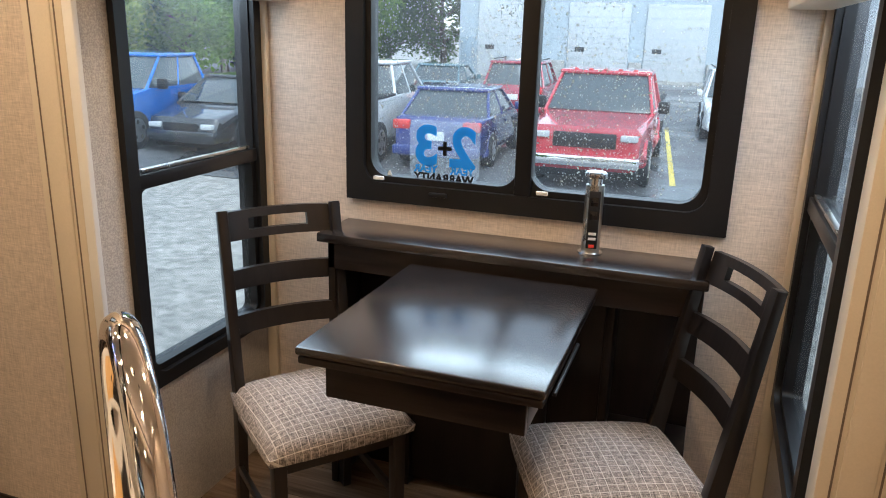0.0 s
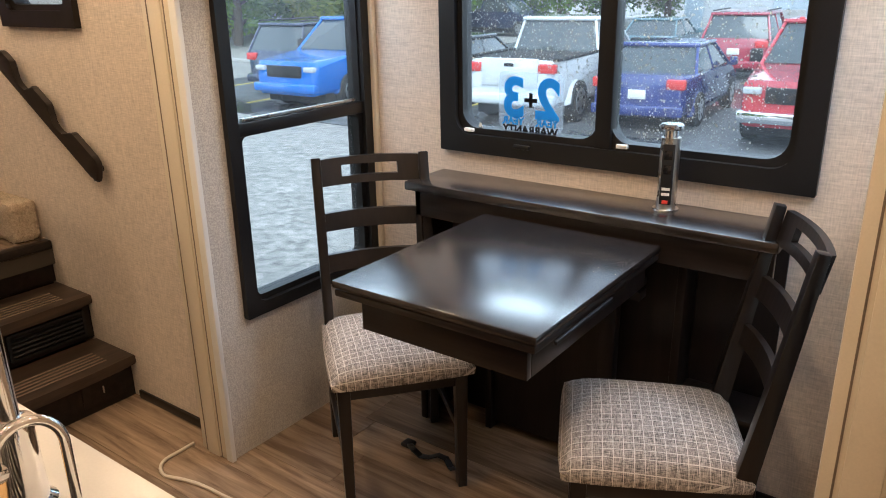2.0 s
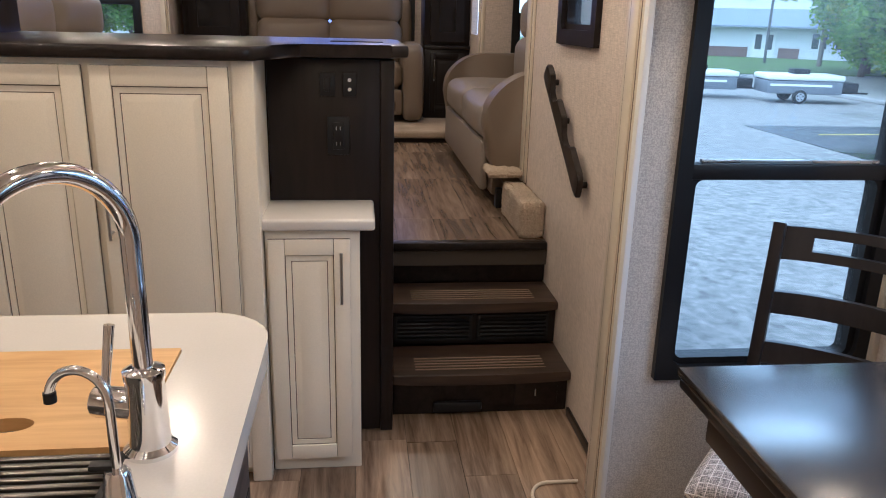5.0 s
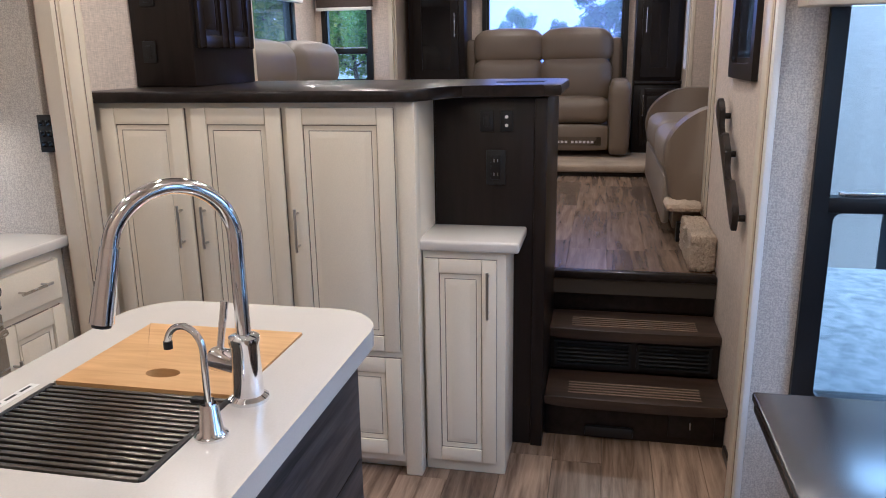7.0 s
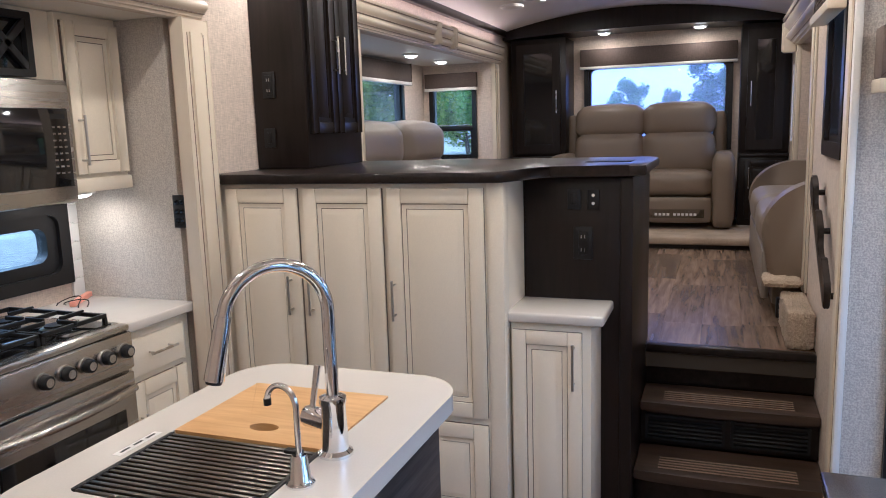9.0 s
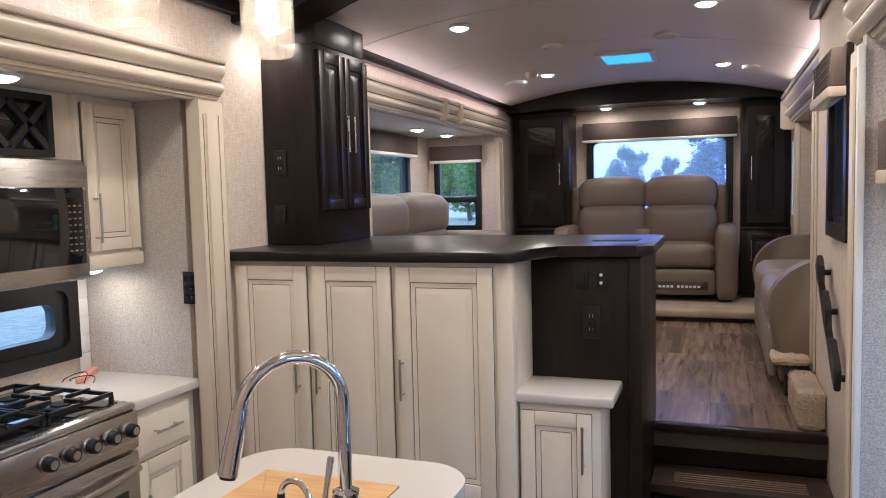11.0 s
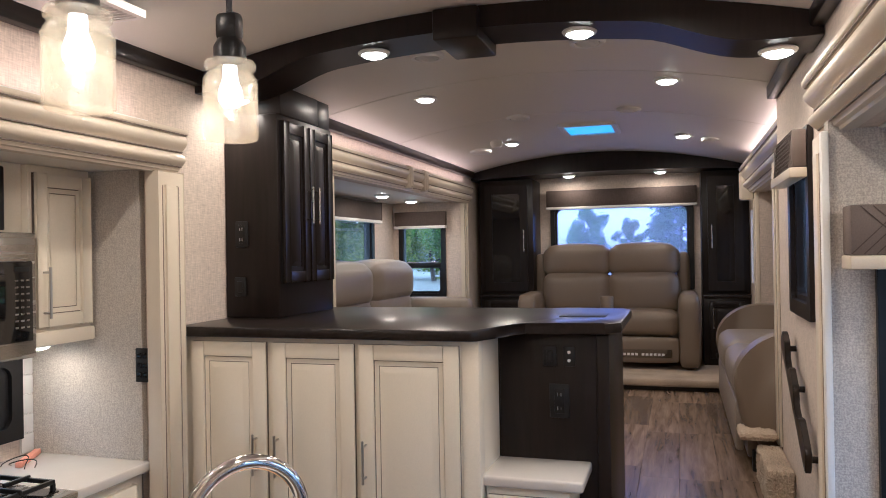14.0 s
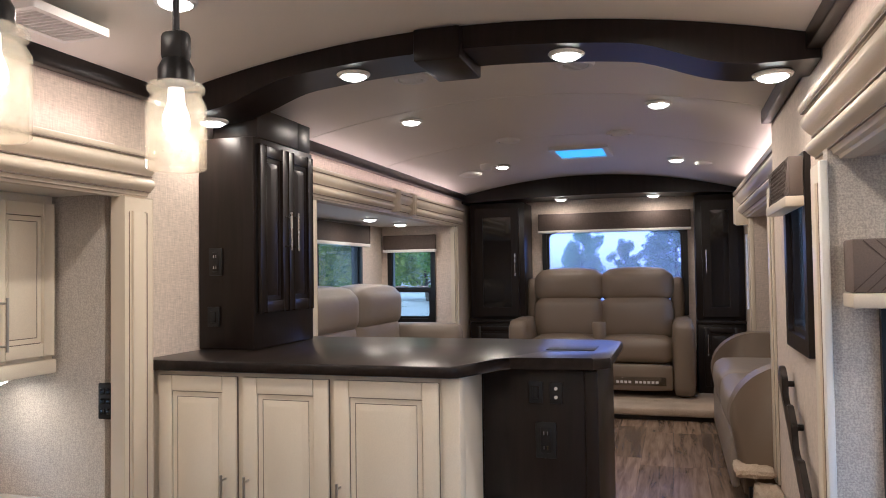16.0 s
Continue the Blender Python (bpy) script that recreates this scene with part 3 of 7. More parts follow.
def valance(name, pos, sgn, x0, x1, z0, z1, deep=0.10):
    """Cream cornice with rolled mouldings over a slide-out."""
    h = z1 - z0
    prof = [(0.0, 0.0), (0.35, 0.0), (0.38, 0.05), (0.50, 0.07), (0.52, 0.12), (0.58, 0.15)]
    prof += [(0.60 + 0.26 * math.sin(math.pi * k / 8), 0.16 + 0.32 * k / 8) for k in range(9)]
    prof += [(0.66, 0.50)] + [(0.68 + 0.28 * math.sin(math.pi * k / 8 * 0.8), 0.52 + 0.34 * k / 8) for k in range(9)]
    prof += [(0.97, 0.90), (1.0, 0.93), (1.0, 1.0), (0.0, 1.0)]
    bm = extrude(bmesh.new(), [(pos + sgn * (0.002 + p * deep), z0 + q * h) for p, q in prof], Matrix(((0, 0, 1, 0), (1, 0, 0, 0), (0, 1, 0, 0), (0, 0, 0, 1))), x0, x1)
    for q in (0.155, 0.495, 0.885):
        off = 0.60 if q < 0.3 else 0.68 if q < 0.6 else 0.93
        bx(bm, (x0 - 0.0015, pos + sgn * off * deep * 0.9, z0 + q * h - 0.002), (x1 + 0.0015, pos + sgn * (off * deep + 0.004), z0 + q * h + 0.002), 0, None, 1)
    return tagged(part(name, bm, (CREAM, GLAZE)), "cream moulded cornice with brown glaze lines", "trim", kind="structure")


def scroll(x, y, z0, z1, sgn, deep):
    b = thing("corbel", (x, y, z0), "cream carved bracket on the cornice", "bracket", "cornice brackets")
    bm = bx(bmesh.new(), (x - 0.035, y, z0), (x + 0.035, y + sgn * deep, z1), 0.012)
    for k in (-0.02, 0.0, 0.02):
        bx(bm, (x + k - 0.006, y + sgn * deep * 0.9, z0 + 0.01), (x + k + 0.006, y + sgn * (deep + 0.008), z1 - 0.01), 0.004)
    part("body", bm, CREAM, b)


pilaster("trim_kitchen_post", "y", YL, 1, 0.345, 0.492, 0, 1.957, 0.05)
valance("trim_kitchen_cornice", YL, 1, 0.36, 3.3, 1.957, 2.118, 0.085)
pilaster("trim_living_post", "y", YL, 1, -3.74, -3.62, UP, 2.075)
pilaster("trim_living_post_near", "y", YL, 1, -1.0, -0.90, UP, 2.075)
valance("trim_living_cornice", YL, 1, -3.78, -0.80, 2.08, 2.235, 0.08)
scroll(-2.45, YL, 2.09, 2.25, 1, 0.085)
scroll(-2.12, YL, 2.09, 2.25, 1, 0.085)
pilaster("trim_dinette_post", "y", YR, -1, 0.425, 0.553, 0, 1.945, 0.08)
tagged(B("trim_dinette_jamb", (0.556, YR - 0.084, 0), (DX0 + 0.012, YR - 0.066, 1.945), WHITE, None, 0.003), "pale jamb beside the dinette opening", "trim", kind="structure")
pilaster("trim_dinette_post_far", "y", YR, -1, 2.295, 2.43, 0, 1.945, 0.08)
valance("trim_dinette_cornice", YR, -1, 0.405, 2.62, 1.947, 2.115, 0.10)
pilaster("trim_sofa_post", "y", YF - 0.13, -1, -1.16, -1.02, UP + 0.16, 2.045, 0.012)
valance("trim_sofa_cornice", YF, -1, -3.45, -1.1, 2.05, 2.25, 0.12)
pilaster("trim_sofa_post_far", "y", YF, -1, -3.40, -3.25, UP, 2.05)
scroll(-3.36, YF - 0.03, 2.0, 2.22, -1, 0.09)

for name, y, s in (("trim_crown_left", YL, 1), ("trim_crown_right", YR, -1)):
    x0 = XF + 0.45 if s > 0 else -1.0
    bm = bx(bmesh.new(), (x0, y, 2.325), (BACK, y + s * 0.045, 2.40), 0.006)
    tagged(part(name, bm, ESPRESSO_X), "espresso crown strip under the ceiling", "trim", kind="structure")
tagged(B("trim_crown_front", (XF + 0.45, YF - 0.045, 2.30), (-1.06, YF, 2.37), ESPRESSO_X, None, 0.006), "espresso crown strip under the ceiling", "trim", kind="structure")
for a, b, y, s, z in ((-0.058, 0.424, YR, -1, 0), (0.585, 2.3, DY, -1, 0)):
    tagged(B("baseboard", (a, y + s * 0.012, z), (b, y, z + 0.035), ESPRESSO_X, None, 0.003), "dark low baseboard strip", "baseboard", kind="structure")

# arched beam across the room with its centre block
beam = thing("ceiling_beam", (0.1, 0, 2.2), "espresso arched ceiling beam with a centre block", "beam", kind="structure")
bm = bmesh.new()
N = 48
ys = [YL + 0.002 + (YR - YL - 0.004) * k / N for k in range(N + 1)]


def beam_low(y):
    a = abs(y + 0.02)
    s = min(max((a - 0.60) / 0.40, 0), 1)
    s = s * s * (3 - 2 * s)
    return (2.435 - 0.10 * a * a) * (1 - s) + 2.297 * s


outline = [(y, beam_low(y)) for y in ys] + [(y, ceil_z(y) - 0.002) for y in reversed(ys)]
extrude(bm, outline, Matrix(((0, 0, 1, 0), (1, 0, 0, 0), (0, 1, 0, 0), (0, 0, 0, 1))), -0.03, 0.20, 0, 0.006)
part("arch", bm, ESPRESSO, beam, smooth=30)
part("centre_block", bx(bmesh.new(), (-0.06, -0.125, 2.396), (0.235, 0.04, 2.508), 0.008), ESPRESSO, beam)

# puck lights: beam, raised room, slide-outs; the dinette pair is an addition
for x, y, z in ((0.085, -0.41, 2.421), (0.085, 0.375, 2.421), (0.06, 1.02, 2.297), (0.06, -1.03, 2.297)):
    puck(x, y, z, 0.7 if abs(y) > 0.9 else None)
for x, y in ((-1.05, -0.585), (-1.03, 0.655), (-2.94, -0.52), (-2.85, 0.74), (0.82, -0.635), (0.82, 0.64), (2.1, -0.64), (2.1, 0.64), (3.2, 0.0)):
    puck(x, y, ceil_z(y) - 0.001)
puck(-2.55, -1.45, LZ, 1.2), puck(-3.2, -1.45, LZ, 1.2)
puck(1.17, -1.25, KZ, 0.45), puck(2.1, -1.25, KZ, 0.45)
# unseen pair, added only to brighten the dinette
puck(0.95, 1.42, DZ - 0.003, 0.9), puck(1.95, 1.42, DZ - 0.003, 0.9)
# added lamps outside the dinette windows, standing in for stronger sky light
lamp("window_fill_lamp", "AREA", look((1.5, 2.12, 2.02), (1.45, 1.0, 0.55)), 13, (0.86, 0.92, 1.0), 1.3, 0.30)
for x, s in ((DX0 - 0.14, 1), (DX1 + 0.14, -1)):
    lamp("window_fill_lamp", "AREA", look((x, 1.50, 1.62), (x + s * 0.8, 1.46, 0.30)), 2.2, (0.86, 0.92, 1.0), 0.5, 0.3)
# cove strips on top of the cornices
for x0, x1, y, z, s in ((0.55, 3.2, YL + 0.055, 2.124, 1), (-3.7, -0.85, YL + 0.05, 2.242, 1), (0.55, 2.6, YR - 0.055, 2.121, -1), (-3.2, -1.1, YF - 0.06, 2.256, -1)):
    strip = tagged(B("led_strip", (x0, y - 0.006, z), (x1, y + 0.006, z + 0.004), WHITE, None, 0), "thin cove light strip on the cornice", "light strip", "cove light strips")
    q = lamp("cove_lamp", "AREA", pose((x0 + x1) / 2, y, z + 0.008, 180, 0, 0), COVE_W, (1.0, 0.60, 0.38), x1 - x0, 0.01)


# ceiling fittings: round vents, speaker, smoke detector, skylight cover, air grille
def vent(x, y, r=0.075):
    z = ceil_z(y)
    v = thing("ceiling_vent", (x, y, z - 0.02), "round white ceiling air vent", "ceiling vent", "ceiling vents")
    part("rim", lathe(bmesh.new(), ((r, 0.02), (r, 0.008), (r * 0.9, 0.0), (r * 0.72, 0.002), (r * 0.70, 0.012)), (x, y, z - 0.02)), WHITE, v)
    part("throat", lathe(bmesh.new(), ((r * 0.7, 0.0115), (0.0001, 0.0115)), (x, y, z - 0.02)), RUBBER, v)
    for k in range(5):
        w = r * 0.62 * math.sqrt(max(1 - ((k - 2) / 2.8) ** 2, 0.1))
        part("louvre", bx(bmesh.new(), (x + (k - 2) * r * 0.24 - 0.004, y - w, z - 0.018), (x + (k - 2) * r * 0.24 + 0.004, y + w, z - 0.010), 0.001), WHITE, v)


for x, y in ((-0.32, -0.33), (-0.33, 0.355), (-1.97, -0.27), (-1.90, 0.42)):
    vent(x, y)
vent(-2.86, 0.92, 0.06)
sp = thing("ceiling_speaker", (-2.98, -0.78, ceil_z(-0.78) - 0.03), "flat white round ceiling speaker", "speaker")
part("grille", lathe(bmesh.new(), ((0.09, 0.03), (0.088, 0.01), (0.07, 0.0), (0.0001, 0.0)), (-2.98, -0.78, ceil_z(-0.78) - 0.03)), WHITE, sp)
det = thing("smoke_detector", (-2.75, -0.60, ceil_z(-0.6) - 0.05), "small white ceiling detector", "detector")
part("body", lathe(bmesh.new(), ((0.045, 0.05), (0.045, 0.02), (0.03, 0.0), (0.0001, 0.0)), (-2.75, -0.60, ceil_z(-0.6) - 0.05)), WHITE, det)
lid = thing("roof_vent", (-2.63, 0.11, ceil_z(0.11) - 0.012), "white roof vent frame with a blue self-glowing cover", "roof vent")
zz = ceil_z(0.28) - 0.004
part("frame", ring(bmesh.new(), rrect(-2.86, -2.40, -0.09, 0.31, 0.02), rrect(-2.82, -2.44, -0.05, 0.27, 0.015), FLAT, zz - 0.012, zz + 0.02), WHITE, lid)
# glowing panel in place of a cover lit by the sky
part("cover", bx(bmesh.new(), (-2.825, -0.055, zz - 0.004), (-2.435, 0.275, zz + 0.002), 0.001), COVER_GLOW, lid, "blue vent cover, its glow standing in for daylight")
gr = thing("air_return_grille", (0.95, -0.95, 2.40), "white rectangular ceiling air grille", "air grille")
gz = ceil_z(-1.03) - 0.002
part("frame", ring(bmesh.new(), rrect(0.82, 1.10, -1.03, -0.86, 0.008), rrect(0.84, 1.08, -1.01, -0.88, 0.004), FLAT, gz - 0.012, gz + 0.012), WHITE, gr)
part("back", bx(bmesh.new(), (0.835, -1.015, gz + 0.004), (1.085, -0.875, gz + 0.008), 0), RUBBER, gr)
for k in range(12):
    part("bar", bx(bmesh.new(), (0.845 + 0.02 * k, -1.012, gz - 0.010), (0.851 + 0.02 * k, -0.878, gz), 0), WHITE, gr)

# ---- stairs ----
stairs = thing("stairs", (-0.3, 0.79, 0), "dark brown steps up to the raised room with pale tread strips", "stairs", kind="structure")
SY0, SY1 = 0.452, YR - 0.002


def tread(x_nose, x_back, z, name):
    """Slightly bowed tread with rounded nose and five inlaid grip strips."""
    pts = [(x_nose + 0.014 * (1 - ((y - (SY0 + SY1) / 2) / ((SY1 - SY0) / 2)) ** 2), y) for y in [SY0 + (SY1 - SY0) * k / 12 for k in range(13)]]
    bm = extrude(bmesh.new(), pts + [(x_back, SY1), (x_back, SY0)], FLAT, z - 0.04, z, 0, 0.008)
    t = part(name, bm, TREAD, stairs)
    for k in range(5):
        xx = x_nose - 0.045 - 0.024 * k
        part("grip_strip", bx(bmesh.new(), (xx - 0.003, SY0 + 0.09, z), (xx + 0.003, SY1 - 0.09, z + 0.003), 0.001), NOSE, t)


# grip strips: plain pale brown, lighter than the treads
NOSE = simple("pale_grip_strip", (0.25, 0.18, 0.125), 0.5)
tread(-0.06, -0.33, 0.185, "tread")
tread(-0.31, -0.56, 0.376, "tread")
part("carcass", bx(bmesh.new(), (-0.565, SY0 + 0.001, 0.0), (-0.121, SY1 - 0.001, 0.143)), ESPRESSO, stairs)
part("carcass", bx(bmesh.new(), (-0.565, SY0 + 0.001, 0.187), (-0.361, SY1 - 0.001, 0.334)), ESPRESSO, stairs)
part("riser", bx(bmesh.new(), (-0.12, SY0, 0), (-0.10, SY1, 0.145), 0.002), ESPRESSO_X, stairs)
part("riser", bx(bmesh.new(), (-0.36, SY0, 0.185), (-0.34, SY1, 0.336), 0.002), ESPRESSO_X, stairs)
part("riser", bx(bmesh.new(), (-0.59, SY0, 0.376), (-0.57, SY1, UP - 0.03), 0.002), ESPRESSO_X, stairs)
part("nosing", bx(bmesh.new(), (XE - 0.05, SY0, UP - 0.032), (XE, SY1, UP + 0.004), 0.008), ESPRESSO_X, stairs)
for y0, y1 in ((SY0 + 0.02, 0.79), (0.81, SY1 - 0.03)):
    g = part("vent_grille", ring(bmesh.new(), rrect(y0, y1, 0.205, 0.315, 0.004, 1), rrect(y0 + 0.012, y1 - 0.012, 0.215, 0.305, 0.003, 1), frame_of("x", -0.34, 1), 0, 0.012), RUBBER, stairs, "black louvred heat vent")
    for k in range(5):
        z = 0.224 + 0.0175 * k
        part("slat", bx(bmesh.new(), (-0.005, y0 + 0.012, -0.007), (0.005, y1 - 0.012, 0.007), 0.001, Matrix.Translation((-0.334, 0, z)) @ Matrix.Rotation(radians(35), 4, "Y")), RUBBER, g)
part("kick_vent", bx(bmesh.new(), (-0.10, 0.61, 0.012), (-0.075, 0.80, 0.058), 0.012), RUBBER, stairs, "black toe-kick vacuum inlet")
part("latch_door", bx(bmesh.new(), (-0.10, 0.93, 0.03), (-0.094, 1.10, 0.125), 0.003), ESPRESSO_X, stairs)
part("latch_pull", bx(bmesh.new(), (-0.094, 1.008, 0.068), (-0.088, 1.013, 0.098), 0.002), NICKEL, stairs)

# wavy wooden grab rail on the stair wall
rail = thing("grab_rail", (-0.3, YR, 1.05), "dark brown scalloped wooden grab rail on the stair wall", "handrail")
a, b = Vector((-0.60, 1.262)), Vector((-0.025, 0.882))
d = (b - a).normalized()
n2 = Vector((-d.y, d.x))
L = (b - a).length
up_pts, lo_pts = [], []
for k in range(61):
    s = k / 60
    w = 0.078
    for c, wide in ((0.25, 0.10), (0.62, 0.10)):
        q = (s - c) / wide
        if abs(q) < 1:
            w -= 0.050 * math.sqrt(1 - q * q)
    e = min(s, 1 - s) * L
    if e < 0.03:
        w *= math.sqrt(max(1 - ((0.03 - e) / 0.03) ** 2, 0.06))
    p = a + d * (s * L)
    up_pts.append(tuple(p + n2 * (w - 0.012)))
    lo_pts.append(tuple(p - n2 * 0.012 * (1 if e > 0.02 else 0.6)))
part("rail_board", extrude(bmesh.new(), up_pts + lo_pts[::-1], frame_of("y", YR, -1), 0.030, 0.052, 0, 0.005), ESPRESSO_X, rail, smooth=60)
for s in (0.08, 0.42, 0.92):
    p = a + d * (s * L)
    part("spacer", cyl(bmesh.new(), (p.x, YR, p.y), (p.x, YR - 0.032, p.y), 0.012), ESPRESSO_X, rail)

# ---- half wall: ivory pantry, dark column, bar top ----
pantry = thing("pantry_cabinet", (0.15, -0.5, 0), "ivory glazed pantry cabinet with tall raised-panel doors", "cabinet")
part("body", bx(bmesh.new(), (0.0, YL + 0.003, 0.05), (0.30, 0.040, 1.345), 0.003), IVORY, pantry)
part("toe_kick", bx(bmesh.new(), (0.0, YL + 0.003, 0), (0.25, 0.02, 0.05), 0.002), IVORY, pantry)
part("corner_post", bx(bmesh.new(), (0.24, -0.018, 0.0), (0.304, 0.043, 1.343), 0.004), IVORY, pantry)
for u0, u1, hu in ((-1.085, -0.765, -0.806), (-0.738, -0.412, -0.716), (-0.391, -0.024, -0.369)):
    panel_door(pantry, "x", 0.30, 1, u0, u1, 0.485, 1.325, hold=((hu, 0.858), (hu, 0.972)))
    panel_door(pantry, "x", 0.30, 1, u0, u1, 0.085, 0.458, hold=None)

small = thing("small_cabinet", (0.12, 0.18, 0), "narrow ivory glazed cabinet with one raised-panel door", "cabinet")
part("body", bx(bmesh.new(), (0.002, 0.045, 0.0), (0.24, 0.335, 0.838), 0.003), IVORY, small)
panel_door(small, "x", 0.24, 1, 0.055, 0.305, 0.05, 0.812, hold=((0.278, 0.63), (0.278, 0.76)), rail=0.05)
tagged(B("small_countertop", (0.002, 0.012, 0.840), (0.268, 0.382, 0.878), QUARTZ, None, 0.010, seg=3), "small white solid-surface top on the narrow cabinet", "countertop")

column = thing("half_wall_column", (-0.3, 0.24, 0), "espresso end panel of the half wall beside the steps", "half wall", kind="structure")
part("panel", bx(bmesh.new(), (-0.62, 0.043, 0.0), (-0.001, 0.43, 1.338), 0.004), ESPRESSO, column)
part("edge_post", bx(bmesh.new(), (-0.66, 0.405, 0.0), (0.012, 0.450, 1.338), 0.004), ESPRESSO, column)
part("back_panel", bx(bmesh.new(), (-0.62, YL + 0.003, UP), (-0.02, 0.042, 1.338), 0.003), ESPRESSO, column)


def plate(axis, pos, sgn, u, v, w, h, kind, material=RUBBER, name="outlet"):
    """A wall plate with switch rockers, sockets or keys."""
    m = frame_of(axis, pos, sgn)
    o = thing(name, m @ Vector((u, v - h / 2, 0)), "dark brown wall plate with " + {"rocker": "a rocker switch", "dots": "two small round jacks", "duplex": "a duplex power outlet", "keys": "six keys"}[kind], {"rocker": "switch", "dots": "socket", "duplex": "outlet", "keys": "keypad"}[kind])
    part("plate", bx(bmesh.new(), (u - w / 2, v - h / 2, 0.001), (u + w / 2, v + h / 2, 0.008), 0.003, m), material, o)
    if kind == "rocker":
        part("rocker", bx(bmesh.new(), (u - w * 0.22, v - h * 0.28, 0.007), (u + w * 0.22, v + h * 0.28, 0.013), 0.003, m), BLACK, o)
    elif kind == "dots":
        for k in (-0.2, 0.2):
            part("jack", cyl(bmesh.new(), m @ Vector((u, v + k * h, 0.006)), m @ Vector((u, v + k * h, 0.012)), 0.006, n=12), WHITE, o, "white round jack")
    elif kind == "duplex":
        part("insert", bx(bmesh.new(), (u - w * 0.25, v - h * 0.36, 0.007), (u + w * 0.25, v + h * 0.36, 0.011), 0.002, m), BLACK, o)
        for k in (-0.2, 0.2):
            for s in (-0.09, 0.09):
                part("slot", bx(bmesh.new(), (u + s * w - 0.0015, v + k * h - 0.006, 0.011), (u + s * w + 0.0015, v + k * h + 0.006, 0.0115), 0, m), NICKEL, o)
    else:
        for r in range(3):
            for c in (-1, 1):
                part("key", bx(bmesh.new(), (u + c * w * 0.2 - 0.009, v + (r - 1) * h * 0.28 - 0.010, 0.007), (u + c * w * 0.2 + 0.009, v + (r - 1) * h * 0.28 + 0.010, 0.011), 0.002, m), SMOKE, o)
    return o


plate("x", 0.0, 1, 0.235, 1.257, 0.050, 0.075, "rocker")
plate("x", 0.0, 1, 0.306, 1.257, 0.045, 0.075, "dots")
plate("x", 0.0, 1, 0.268, 1.092, 0.072, 0.125, "duplex")

# bar top: wide over the pantry, stepped back over the column, notched round
bm = bmesh.new()
bar = [(0.345, YL + 0.002), (0.345, 0.02), (0.325, 0.05), (0.22, 0.085), (0.10, 0.12), (0.055, 0.155), (0.05, 0.44), (0.0, 0.495), (-0.60, 0.495), (-0.66, 0.45), (-0.66, YL + 0.002)]
extrude(bm, bar, FLAT, 1.343, 1.383, 0, 0.010)
tagged(part("bar_top", bm, ESPRESSO_X), "dark espresso bar top on the half wall", "counter")
tagged(B("pop_up_outlet_lid", (-0.36, 0.24, 1.383), (-0.20, 0.42, 1.3855), BLACK, None, 0.001), "flush dark lid in the bar top", "outlet")

# shallow dark upper cabinet on the bar
upper = thing("upper_cabinet", (-0.3, -1.05, 1.383), "espresso shallow upper cabinet standing on the bar top", "cabinet")
part("body", bx(bmesh.new(), (-0.51, YL + 0.003, 1.384), (0.0, -0.885, 2.235), 0.004), ESPRESSO, upper)
# solid block; its black stands in for the shade inside the niche
part("niche_block", bx(bmesh.new(), (-0.505, YL + 0.047, 2.237), (-0.385, -0.892, 2.36), 0.002), BLACK, upper, "solid black block painted as the shade inside a niche")
part("top_board", bx(bmesh.new(), (-0.379, YL + 0.047, 2.237), (-0.035, -0.886, 2.36), 0.004), ESPRESSO, upper)
panel_door(upper, "y", -0.885, 1, -0.240, -0.018, 1.53, 2.205, (ESPRESSO, BLACK), ((-0.218, 1.80), (-0.218, 1.925)), rail=0.045)
panel_door(upper, "y", -0.885, 1, -0.472, -0.250, 1.53, 2.205, (ESPRESSO, BLACK), ((-0.278, 1.80), (-0.278, 1.925)), rail=0.045)
plate("x", 0.001, 1, -1.055, 1.735, 0.06, 0.11, "duplex")
plate("x", 0.001, 1, -1.065, 1.515, 0.055, 0.08, "rocker")

# ---- island ----
island = thing("kitchen_island", (1.65, -0.12, 0), "charcoal wood kitchen island cabinet", "island")
IX0, IX1, IY0, IY1 = 1.17, 1.95, -0.37, 0.115
part("body", bx(bmesh.new(), (IX0, IY0, 0.08), (IX1, IY1, 0.876), 0.004), GREYWOOD, island)
part("toe_kick", bx(bmesh.new(), (IX0 + 0.04, IY0 + 0.04, 0), (IX1 - 0.04, IY1 - 0.04, 0.08), 0.002), RUBBER, island)
for z in (0.30, 0.58):
    part("groove", bx(bmesh.new(), (IX0 + 0.02, IY1, z), (IX1 - 0.02, IY1 + 0.002, z + 0.003), 0), BLACK, island)
SX0, SX1, KY0, KY1 = 1.275, 1.862, -0.325, 0.035      # sink opening
outer, inner = [], rrect(SX0, SX1, KY0, KY1, 0.012, 6)
bow = rrect(1.13, 1.985, -0.435, 0.172, 0.11, 6)
for u, v in bow:
    t = (v + 0.13) / 0.30
    outer.append((u - (0.03 * (1 - t * t) if u < 1.3 else 0) + (0.03 * (1 - t * t) if u > 1.8 else 0), v))
bm = ring(bmesh.new(), outer, inner, FLAT, 0.878, 0.920)
bmesh.ops.bevel(bm, geom=[e for e in bm.edges if len(e.link_faces) == 2 and e.calc_face_angle(0) > 1.2], offset=0.006, segments=3, affect="EDGES")
tagged(part("island_countertop", bm, QUARTZ), "white solid-surface island top with rounded corners", "countertop")
sink = thing("sink", (1.63, -0.145, 0.70), "stainless steel undermount sink in the island", "sink")
